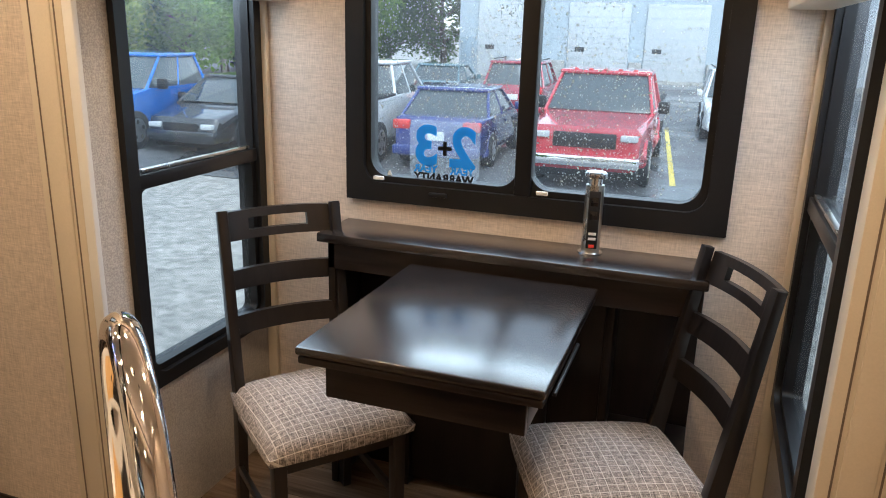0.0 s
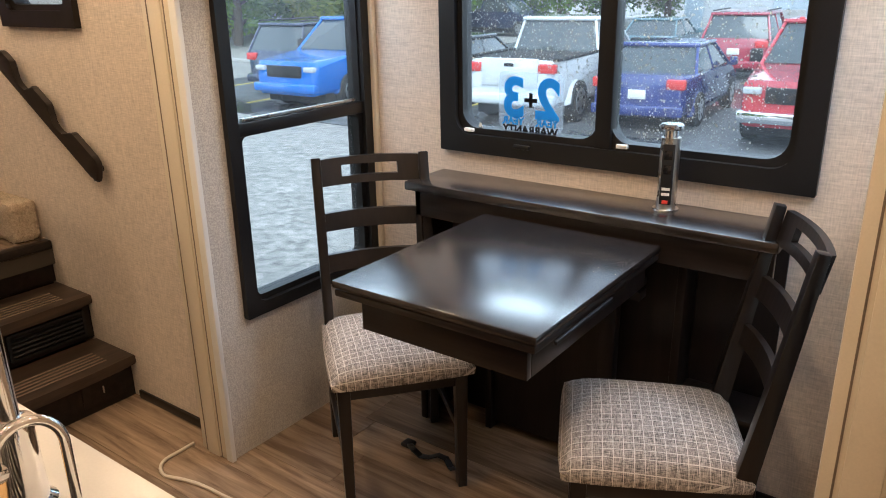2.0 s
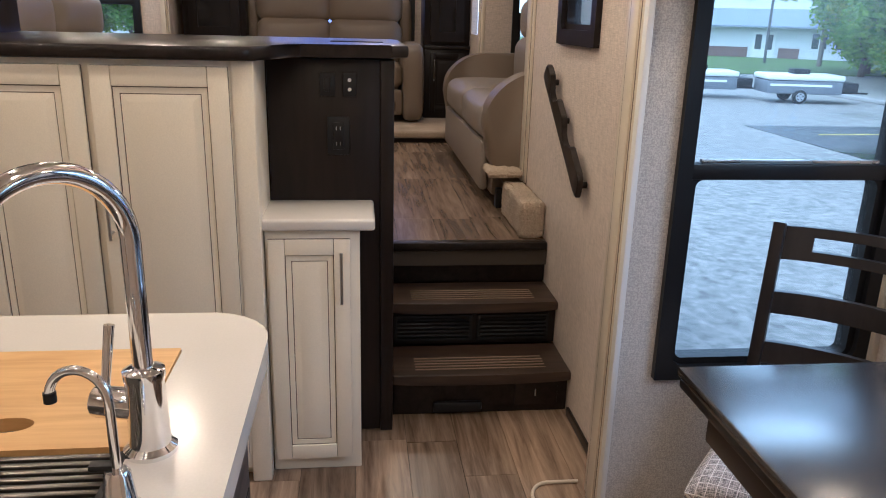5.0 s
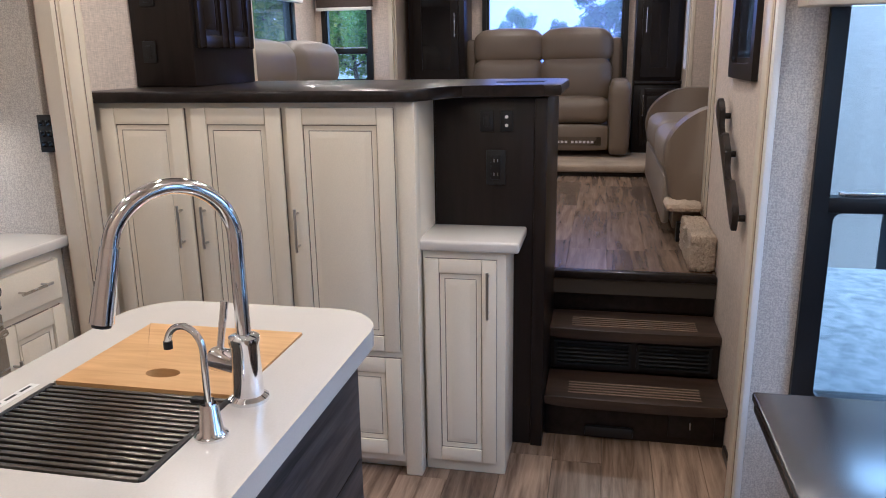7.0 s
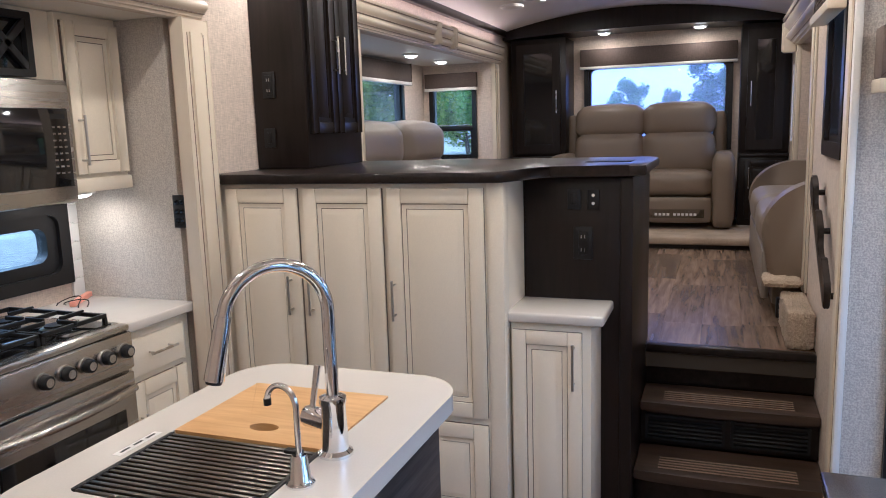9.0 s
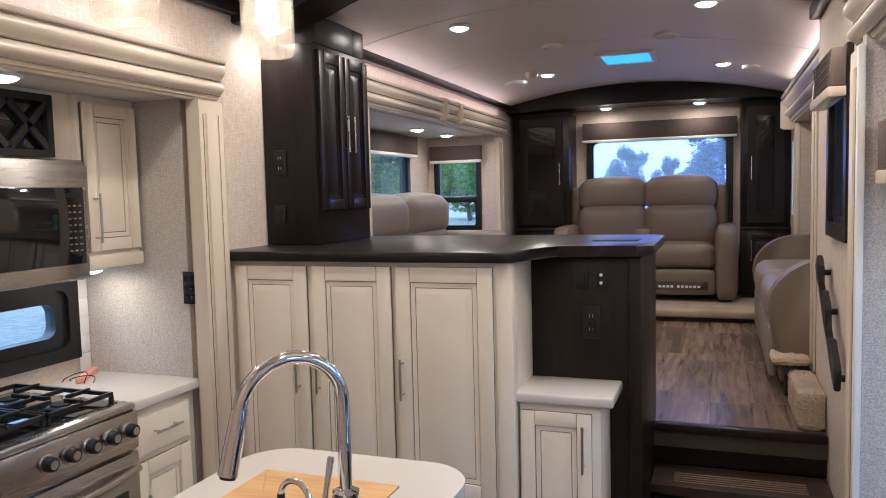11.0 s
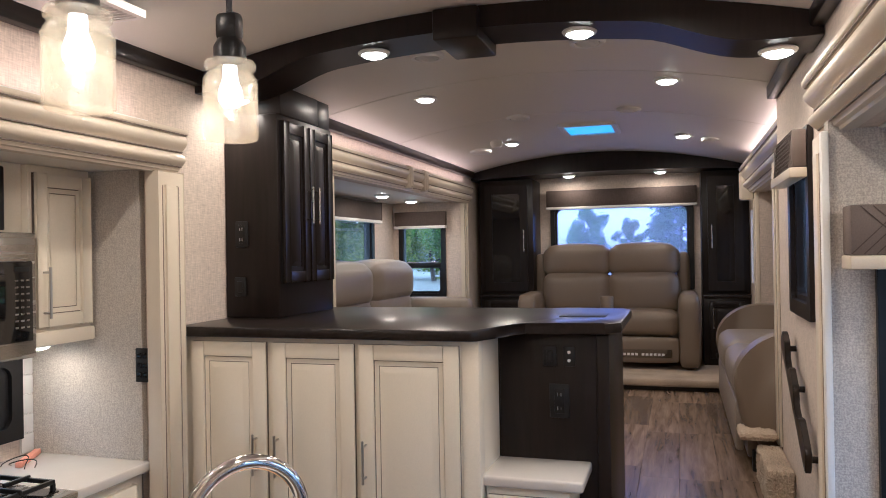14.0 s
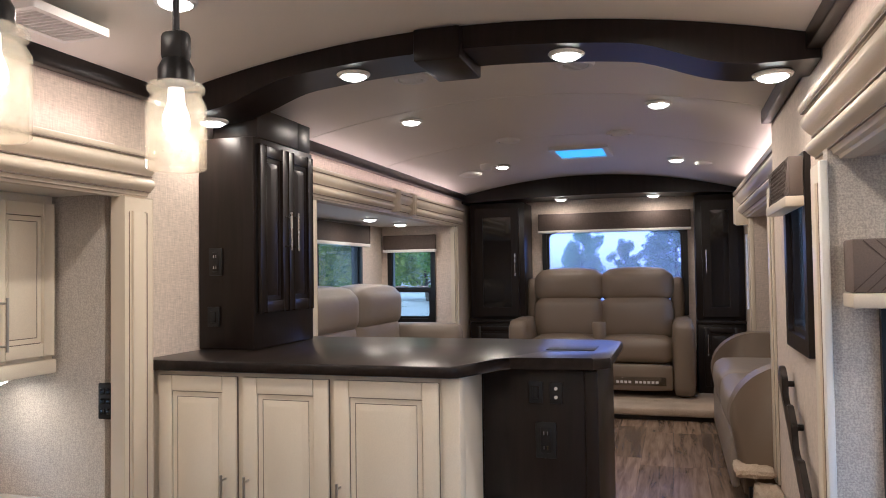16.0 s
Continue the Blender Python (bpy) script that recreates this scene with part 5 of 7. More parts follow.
def shade_box(axis, pos, sgn, u0, u1, z0, z1, deep=0.09):
    m = frame_of(axis, pos, sgn)
    s = thing("window_valance", m @ Vector(((u0 + u1) / 2, z0, 0)), "quilted brown padded window valance with a pale shade bar", "valance", "window valances")
    part("box", bx(bmesh.new(), (u0, z0 + 0.035, 0.0245), (u1, z1, deep), 0.006, m), QUILT, s)
    part("shade_bar", bx(bmesh.new(), (u0 - 0.004, z0, 0.0245), (u1 + 0.004, z0 + 0.034, deep + 0.012), 0.004, m), CREAM, s)
    step = 0.028
    bm = bmesh.new()
    for i in range(-int((z1 - z0) / step), int((u1 - u0) / step) + 1):
        for sg in (1, -1):
            c = u0 + i * step if sg > 0 else u1 - i * step
            h = z1 - z0 - 0.04
            a0, b0 = c, c + sg * h
            lo, hi = sorted((a0, b0))
            if lo < u0 or hi > u1:
                continue
            mm = m @ Matrix.Translation(((a0 + b0) / 2, z0 + 0.037 + h / 2, deep)) @ Matrix.Rotation(radians(45 * sg), 4, "Z")
            bx(bm, (-h * 0.70, -0.0012, 0), (h * 0.70, 0.0012, 0.0015), 0, mm)
    if len(bm.verts):
        part("stitching", bm, SHADE, s)
    return s


shade_box("x", DX0, 1, 1.10, 1.83, 1.585, 1.745, 0.12)
shade_box("x", DX1, -1, 1.10, 1.83, 1.585, 1.745, 0.12)
shade_box("y", YR, -1, -0.56, -0.04, 1.88, 2.045, 0.07)


def roller(axis, pos, sgn, u0, u1, z0, z1):
    m = frame_of(axis, pos, sgn)
    s = thing("roller_shade", m @ Vector(((u0 + u1) / 2, z0, 0)), "dark brown roller shade with a white hem bar, rolled up", "window shade", "roller shades")
    part("cloth", bx(bmesh.new(), (u0, z0 + 0.025, 0.026), (u1, z1, 0.075), 0.006, m), SHADE, s)
    part("hem_bar", bx(bmesh.new(), (u0, z0, 0.026), (u1, z0 + 0.024, 0.080), 0.003, m), WHITE, s)


roller("x", XF, 1, -0.50, 0.86, 2.03, 2.21)
roller("x", LX0, 1, -1.74, -1.26, 1.86, 2.01)
roller("y", LY, 1, -3.16, -1.44, 1.90, 2.07)

# ---- raised room ----
def pile(lo, hi, step=0.010, rough=0.0035):
    """A carpeted block: rounded, with a tufted, uneven surface."""
    bm = bx(bmesh.new(), lo, hi, 0.02, None, 0, 2)
    long = [e for e in bm.edges if e.calc_length() > 0.03]
    bmesh.ops.subdivide_edges(bm, edges=long, cuts=int(max(h - l for l, h in zip(lo, hi)) / step / 2), use_grid_fill=True)
    rnd = random.Random(6)
    for v in bm.verts:
        v.co += Vector([rnd.uniform(-rough, rough) for _ in range(3)])
        v.co.z = max(v.co.z, lo[2])
    return bm


plat = thing("carpet_platform", (-3.8, 0.1, UP), "low beige carpeted platform under the loveseat", "platform", kind="structure")
part("riser", bx(bmesh.new(), (-4.41, YL + 0.003, UP + 0.0005), (-3.24, YF - 0.003, UP + 0.035), 0.003), ESPRESSO_X, plat)
part("carpet", bx(bmesh.new(), (-4.41, YL + 0.003, UP + 0.035), (-3.20, YF - 0.003, UP + 0.092), 0.018, None, 0, 3), CARPET, plat)
tagged(part("carpet_step_pad", pile((-1.05, YR - 0.115, UP), (-0.605, YR - 0.003, UP + 0.165)), CARPET), "beige carpeted wheel-well box beside the steps", "carpet box")
tagged(part("carpet_ledge", pile((-1.20, YR - 0.19, UP + 0.185), (-1.0, YR - 0.02, UP + 0.225)), CARPET), "beige carpeted ledge at the sofa slide-out", "carpet ledge")


def cushion(bm, lo, hi, puff=0.03, n=10, mi=0):
    """A soft box: rounded and slightly swollen."""
    c = [(a + b) / 2 for a, b in zip(lo, hi)]
    h = [(b - a) / 2 for a, b in zip(lo, hi)]
    t = bmesh.new()
    bmesh.ops.create_cube(t, size=2)
    bmesh.ops.subdivide_edges(t, edges=t.edges[:], cuts=n, use_grid_fill=True)
    rad = min(h) * 0.6
    for v in t.verts:
        p = Vector(v.co)
        q = Vector([max(min(p[i] * h[i], h[i] - rad), -(h[i] - rad)) for i in range(3)])
        o = Vector([p[i] * h[i] for i in range(3)]) - q
        if o.length > 1e-6:
            o = o.normalized() * rad
        w = q + o
        for i in range(3):
            j, k = (i + 1) % 3, (i + 2) % 3
            w[i] += math.copysign(1, p[i]) * puff * 0.5 * (1 - p[j] ** 2) * (1 - p[k] ** 2) * (abs(p[i]) > 0.99)
        v.co = Vector(c) + w
    me = bpy.data.meshes.new("tmp")
    t.to_mesh(me)
    t.free()
    s = len(bm.faces)
    bm.from_mesh(me)
    bpy.data.meshes.remove(me)
    bm.faces.ensure_lookup_table()
    for f in bm.faces[s:]:
        f.material_index = mi
    return bm


def recliner_seat(p, y0, y1, z, x_front, x_back, mt):
    part("seat", cushion(bmesh.new(), (x_front - 0.62, y0 + 0.004, z + 0.27), (x_front, y1 - 0.004, z + 0.47), 0.03), mt, p, smooth=70)
    part("footrest", cushion(bmesh.new(), (x_front - 0.05, y0 + 0.004, z + 0.06), (x_front + 0.012, y1 - 0.004, z + 0.265), 0.012, 6), mt, p, smooth=70)
    part("back_lower", cushion(bmesh.new(), (x_back - 0.05, y0 + 0.004, z + 0.42), (x_back + 0.20, y1 - 0.004, z + 0.80), 0.05), mt, p, smooth=70)
    part("headrest", cushion(bmesh.new(), (x_back - 0.08, y0 + 0.004, z + 0.755), (x_back + 0.17, y1 - 0.004, z + 1.035), 0.05), mt, p, smooth=70)


love = thing("loveseat", (-3.95, 0.1, UP + 0.092), "taupe leather reclining loveseat with a centre cup holder", "loveseat")
Z = UP + 0.092
for a, b in ((-0.485, 0.104), (0.096, 0.685)):
    recliner_seat(love, a, b, Z, -3.66, -4.22, LEATHER)
for a, b in ((-0.655, -0.485), (0.685, 0.855)):
    bm = cushion(bmesh.new(), (-4.32, a, Z + 0.015), (-3.63, b, Z + 0.62), 0.02, 8)
    part("arm", bm, LEATHER, love, smooth=70)
for a, b in ((-0.58, -0.48), (0.68, 0.78)):
    part("wing", cushion(bmesh.new(), (-4.34, a, Z + 0.5), (-4.16, b, Z + 0.96), 0.02, 8), LEATHER, love, smooth=70)
part("cup_holder", lathe(bmesh.new(), ((0.055, 0), (0.058, 0.13), (0.05, 0.14), (0.044, 0.13), (0.044, 0.05)), (-3.78, 0.10, Z + 0.46)), LEATHER, love)
part("plastic_tag", bx(bmesh.new(), (-3.645, 0.18, Z + 0.10), (-3.640, 0.63, Z + 0.17), 0.002), glassy("clear_wrap", (0.75, 0.75, 0.75), 0.05), love, "clear plastic wrap tag on the footrest")
for k in range(10):
    part("print_bar", bx(bmesh.new(), (-3.6395, 0.24 + 0.032 * k + (0.02 if k > 3 else 0), Z + 0.118), (-3.6390, 0.262 + 0.032 * k + (0.02 if k > 3 else 0), Z + 0.138), 0), WHITE, love)

sofa = thing("sofa", (-2.1, 1.4, UP), "taupe leather sofa with round padded arms in the slide-out", "sofa")


def round_arm(x0, x1):
    """Tall arm with a domed top, seen end on."""
    y0, y1, z0, z1 = 0.94, 1.66, UP + 0.09, UP + 0.69
    pts = [(y0 + 0.14, z0), (y0 + 0.03, z0 + 0.16), (y0, z0 + 0.33)]
    pts += [(y0 + 0.30 - 0.30 * math.cos(radians(a)), z0 + 0.34 + 0.255 * math.sin(radians(a))) for a in range(8, 91, 8)]
    pts += [(y1, z1), (y1, z0)]
    return extrude(bmesh.new(), pts, Matrix(((0, 0, 1, 0), (1, 0, 0, 0), (0, 1, 0, 0), (0, 0, 0, 1))), x0, x1, 0, 0.03)


part("arm", round_arm(-1.27, -1.115), LEATHER, sofa, smooth=60)
part("arm", round_arm(-3.05, -2.89), LEATHER, sofa, smooth=60)
for a, b in ((-2.885, -2.082), (-2.078, -1.275)):
    part("seat", cushion(bmesh.new(), (a, 0.955, UP + 0.31), (b, 1.52, UP + 0.52), 0.04), LEATHER_G, sofa, "grey-taupe seat cushion", smooth=70)
    part("back_lower", cushion(bmesh.new(), (a, 1.42, UP + 0.47), (b, 1.66, UP + 0.80), 0.05), LEATHER_G, sofa, smooth=70)
    part("headrest", cushion(bmesh.new(), (a, 1.45, UP + 0.78), (b, 1.72, UP + 1.06), 0.05), LEATHER_G, sofa, smooth=70)
part("front", bx(bmesh.new(), (-2.89, 0.95, UP + 0.07), (-1.27, 0.99, UP + 0.32), 0.015), LEATHER_G, sofa)
part("frame", bx(bmesh.new(), (-2.95, 1.0, UP + 0.06), (-1.2, 1.6, UP + 0.3), 0.01), LEATHER, sofa)
for x in (-2.95, -1.19):
    for y in (1.05, 1.55):
        part("leg", bx(bmesh.new(), (x - 0.03, y - 0.03, UP), (x + 0.03, y + 0.03, UP + 0.1), 0.004), RUBBER, sofa)

theatre = thing("theatre_sofa", (-2.3, -1.45, UP), "taupe leather reclining sofa in the slide-out", "sofa")
for a, b in ((-2.965, -2.145), (-2.140, -1.320)):
    for nm, lo, hi in (("seat", (a, -1.38, UP + 0.28), (b, -0.90, UP + 0.47)), ("back_lower", (a, -1.62, UP + 0.42), (b, -1.36, UP + 0.80)), ("headrest", (a, -1.66, UP + 0.72), (b, -1.34, UP + 1.02))):
        part(nm, cushion(bmesh.new(), lo, hi, 0.06), LEATHER_G, theatre, smooth=70)
for a, b in ((-3.16, -2.975), (-1.31, -1.125)):
    part("arm", cushion(bmesh.new(), (a, -1.6, UP + 0.01), (b, -0.90, UP + 0.72), 0.02), LEATHER_G, theatre, smooth=70)
part("frame", bx(bmesh.new(), (-2.97, -1.6, UP + 0.005), (-1.315, -0.94, UP + 0.30), 0.01), LEATHER_G, theatre)

# end cabinets and arched header of the front wall


def front_cabinet(y0, y1, hinge):
    c = thing("display_cabinet", (-4.2, (y0 + y1) / 2, UP + 0.092), "espresso corner cabinet with a smoked glass door", "cabinet", "front cabinets")
    z0 = UP + 0.092
    part("body", bx(bmesh.new(), (-4.415, y0, z0), (-4.0, y1, 1.22), 0.003), ESPRESSO, c)
    part("counter", bx(bmesh.new(), (-4.415, y0 - 0.002, 1.222), (-3.97, y1 + 0.002, 1.25), 0.006), ESPRESSO_X, c)
    part("body_upper", bx(bmesh.new(), (-4.415, y0, 1.252), (-4.03, y1, 2.30), 0.003), ESPRESSO, c)
    m = frame_of("x", -4.03, 1)
    a, b = y0 + 0.05, y1 - 0.05
    d = part("glass_door", ring(bmesh.new(), rrect(a, b, 1.28, 2.25, 0.003, 2), rrect(a + 0.07, b - 0.07, 1.36, 2.17, 0.003, 2), m, 0.001, 0.022), ESPRESSO, c)
    part("glass", bx(bmesh.new(), (a + 0.068, 1.358, 0.004), (b - 0.068, 2.172, 0.010), 0, m), SMOKE, d, "smoked mirror glass")
    hy = b - 0.03 if hinge > 0 else a + 0.03
    handle(d, m @ Vector((hy, 1.66, 0.022)), m @ Vector((hy, 1.82, 0.022)), (1, 0, 0))
    panel_door(c, "x", -4.0, 1, a, b, z0 + 0.06, 1.19, (ESPRESSO, BLACK), ((hy, 0.98), (hy, 1.12)), rail=0.045)


front_cabinet(YL + 0.07, -0.57, 1)
front_cabinet(0.885, YF - 0.004, -1)
header = thing("front_header", (-4.1, 0.1, 2.3), "espresso arched header over the front window", "header", kind="structure")
hy = [YL + 0.003 + (YF - YL - 0.006) * k / 30 for k in range(31)]
part("arch", extrude(bmesh.new(), [(y, 2.305 + 0.035 * (1 - (abs(y - 0.1) / 1.2) ** 2)) for y in hy] + [(y, ceil_z(y) - 0.003) for y in reversed(hy)], Matrix(((0, 0, 1, 0), (1, 0, 0, 0), (0, 1, 0, 0), (0, 0, 0, 1))), -4.41, -3.98, 0, 0.004), ESPRESSO, header)
puck(-4.2, -0.26, 2.338, 1.0), puck(-4.2, 0.55, 2.338, 1.0)

plate("y", YF, -1, -3.50, 1.50, 0.06, 0.09, "rocker")

# ---- pendants ----


def pendant(x, y, z):
    p = thing("pendant_lamp", (x, y, z), "seeded glass jar pendant with a black socket, lit", "pendant lamp", "island pendants")
    top = ceil_z(y)
    part("stem", cyl(bmesh.new(), (x, y, z + 0.235), (x, y, top), 0.006, n=10), BLACK, p)
    part("canopy", lathe(bmesh.new(), ((0.055, 0), (0.055, -0.015), (0.02, -0.024)), (x, y, top)), BLACK, p)
    part("swivel", bx(bmesh.new(), (x - 0.017, y - 0.024, z + 0.185), (x + 0.017, y + 0.024, z + 0.24), 0.012), BLACK, p)
    part("socket", lathe(bmesh.new(), ((0.03, 0.15), (0.03, 0.175), (0.022, 0.19)), (x, y, z)), BLACK, p)
    jar = part("jar", lathe(bmesh.new(), ((0.046, 0.0), (0.0505, 0.004), (0.0505, 0.112), (0.044, 0.122), (0.040, 0.128), (0.047, 0.134), (0.048, 0.142), (0.044, 0.148), (0.030, 0.150), (0.030, 0.147), (0.042, 0.144), (0.043, 0.136), (0.037, 0.128), (0.041, 0.120), (0.046, 0.110), (0.046, 0.006), (0.046, 0.0)), (x, y, z), 40), JARGLASS, p, "seeded clear glass jar shade", smooth=60)
    jar.visible_shadow = False
    part("bulb", lathe(bmesh.new(), ((0.0001, 0.060), (0.014, 0.063), (0.022, 0.075), (0.022, 0.092), (0.014, 0.115), (0.013, 0.14)), (x, y, z)), BULB, p, "glowing warm bulb", smooth=70)
    lamp("pendant_light", "POINT", pose(x, y, z + 0.052), PENDANT_W, WARM, 0.006)


JARGLASS, jn, jl, jb = nodes("seeded_glass")
tr, tl, gs, gl, mx, fr = [jn.new("ShaderNode" + k) for k in ("BsdfTransparent", "BsdfTranslucent", "BsdfGlossy", "MixShader", "MixShader", "TexVoronoi")]
jn.remove(jb)
tl.inputs["Color"].default_value, gs.inputs["Roughness"].default_value = (0.80, 0.68, 0.50, 1), 0.12
gl.inputs["Fac"].default_value = 0.35
jl.new(tl.outputs[0], gl.inputs[1]), jl.new(gs.outputs[0], gl.inputs[2])
fr.inputs["Scale"].default_value = 120
jc = jn.new("ShaderNodeTexCoord")
jl.new(jc.outputs["Object"], fr.inputs["Vector"])
jr = jn.new("ShaderNodeMapRange")
jr.inputs["From Min"].default_value, jr.inputs["From Max"].default_value = 0.12, 0.22
jr.inputs["To Min"].default_value, jr.inputs["To Max"].default_value = 0.60, 0.25
jl.new(fr.outputs["Distance"], jr.inputs["Value"])
jl.new(jr.outputs[0], mx.inputs["Fac"]), jl.new(tr.outputs[0], mx.inputs[1]), jl.new(gl.outputs[0], mx.inputs[2])
jl.new(mx.outputs[0], jn["Material Output"].inputs["Surface"])
pendant(1.535, -0.103, 1.862)
pendant(1.87, -0.14, 1.862)

# ---- outside: the wet lot, vehicles, buildings, trees ----
GZ = -1.05


def wet(name, color, puddle=0.5):
    """Grit with darker wet patches that turn glossy."""
    m, n, l, b = nodes(name)
    tc = n.new("ShaderNodeTexCoord")
    a, f = n.new("ShaderNodeTexNoise"), n.new("ShaderNodeTexNoise")
    a.inputs["Scale"].default_value, f.inputs["Scale"].default_value = 0.22, 9.0
    a.inputs["Detail"].default_value, f.inputs["Detail"].default_value = 6, 4
    for t in (a, f):
        l.new(tc.outputs["Object"], t.inputs["Vector"])
    k = n.new("ShaderNodeMapRange")
    k.inputs["From Min"].default_value, k.inputs["From Max"].default_value = puddle - 0.06, puddle + 0.08
    l.new(a.outputs["Fac"], k.inputs["Value"])
    g = n.new("ShaderNodeMapRange")
    g.inputs["From Min"].default_value, g.inputs["From Max"].default_value = 0.3, 0.7
    g.inputs["To Min"].default_value, g.inputs["To Max"].default_value = 0.6, 1.4
    l.new(f.outputs["Fac"], g.inputs["Value"])
    q = n.new("ShaderNodeMapRange")
    q.inputs["To Min"].default_value, q.inputs["To Max"].default_value = 1.0, 0.55
    l.new(k.outputs[0], q.inputs["Value"])
    mu = n.new("ShaderNodeMath")
    mu.operation = "MULTIPLY"
    l.new(g.outputs[0], mu.inputs[0]), l.new(q.outputs[0], mu.inputs[1])
    h = n.new("ShaderNodeHueSaturation")
    h.inputs["Color"].default_value = (*color, 1)
    l.new(mu.outputs[0], h.inputs["Value"]), l.new(h.outputs[0], b.inputs["Base Color"])
    r = n.new("ShaderNodeMapRange")
    r.inputs["To Min"].default_value, r.inputs["To Max"].default_value = 0.6, 0.12
    l.new(k.outputs[0], r.inputs["Value"]), l.new(r.outputs[0], b.inputs["Roughness"])
    bp = n.new("ShaderNodeBump")
    bp.inputs["Strength"].default_value, bp.inputs["Distance"].default_value = 0.4, 0.01
    l.new(f.outputs["Fac"], bp.inputs["Height"]), l.new(bp.outputs[0], b.inputs["Normal"])
    return m


GRAVEL = wet("pale_gravel", (0.27, 0.258, 0.235), 0.62)
ASPHALT = wet("wet_asphalt", (0.10, 0.103, 0.108), 0.5)
GRASS = simple("rough_grass", (0.09, 0.14, 0.035), 0.9, vary=0.5, scale=8, fine=60, bump=0.6)
YELLOW = simple("yellow_line_paint", (0.62, 0.50, 0.10), 0.6, vary=0.25)
tagged(B("ground", (-450, -450, GZ - 0.1), (450, 450, GZ), GRAVEL, None, 0), "pale wet gravel lot around the trailer", "ground", kind="structure")
tagged(B("pavement", (-16.5, 10.5, GZ), (40, 44, GZ + 0.012), ASPHALT, None, 0), "wet dark asphalt parking lot with puddles", "pavement", kind="structure")
tagged(B("lawn", (-120, 19.5, GZ), (-38, 60, GZ + 0.03), GRASS, None, 0), "strip of rough green grass before the house", "lawn", kind="structure")
for x0, y0, dx, dy in ((1.49, 13.4, -0.68, 8.7), (-6.95, 12.0, -0.4, 5.2), (-12.0, 11.6, -0.4, 5.2), (-14.9, 11.6, -0.4, 5.2)):
    d = Vector((dx, dy, 0))
    m = Matrix.Translation((x0 + dx / 2, y0 + dy / 2, GZ + 0.013)) @ Matrix.Rotation(math.atan2(dy, dx), 4, "Z")
    tagged(part("parking_line", bx(bmesh.new(), (-d.length / 2, -0.05, 0), (d.length / 2, 0.05, 0.004), 0, m), YELLOW), "worn yellow parking line on wet asphalt", "road marking")
tagged(B("kerb", (-27, 18.6, GZ), (-16.5, 18.9, GZ + 0.14), simple("concrete_kerb", (0.35, 0.34, 0.32), 0.8), None, 0.03), "low concrete kerb at the edge of the lot", "kerb", kind="structure")

PAINT = {k: simple(k + "_car_paint", c, 0.22, 0.0, vary=0.04, bump=0, coat=0.8) for k, c in {"black": (0.02, 0.024, 0.03), "blue": (0.01, 0.13, 0.50), "navy": (0.025, 0.04, 0.17), "white": (0.62, 0.64, 0.66), "red": (0.42, 0.025, 0.04), "wine": (0.30, 0.02, 0.04), "teal": (0.10, 0.17, 0.20), "dark": (0.02, 0.03, 0.07)}.items()}
CARGLASS = simple("car_glass", (0.05, 0.062, 0.066), 0.06, vary=0.1, bump=0, coat=0.6)
TYRE = simple("tyre_rubber", (0.018, 0.018, 0.018), 0.8)
RIM = simple("alloy_rim", (0.5, 0.5, 0.52), 0.3, 0.9)
TAIL = simple("red_tail_lens", (0.55, 0.03, 0.03), 0.2, coat=0.5)
HEAD = simple("clear_headlamp", (0.45, 0.47, 0.49), 0.12, coat=0.6)
SIDE = Matrix(((1, 0, 0, 0), (0, 0, 1, 0), (0, 1, 0, 0), (0, 0, 0, 1)))    # u = x, v = z, n = y


def wheel(parent, x, y, r):
    s = 1 if y > 0 else -1
    w = part("wheel", cyl(bmesh.new(), (x, y - 0.11, r), (x, y + 0.11, r), r, n=28, bev=0.03), TYRE, parent, "black tyre on an alloy rim")
    bm = bmesh.new()
    cyl(bm, (x, y + s * 0.09, r), (x, y + s * 0.113, r), r * 0.66, r * 0.62, 24)
    part("rim", bm, RIM, w)
    # dark discs on the solid rim, painting the shade of its openings
    bm = bmesh.new()
    for k in range(5):
        a = k * math.tau / 5 + 0.3
        cyl(bm, (x + 0.42 * r * math.cos(a), y + s * 0.105, r + 0.42 * r * math.sin(a)), (x + 0.42 * r * math.cos(a), y + s * 0.1155, r + 0.42 * r * math.sin(a)), r * 0.11, n=10)
    part("rim_dark_disc", bm, TYRE, w)


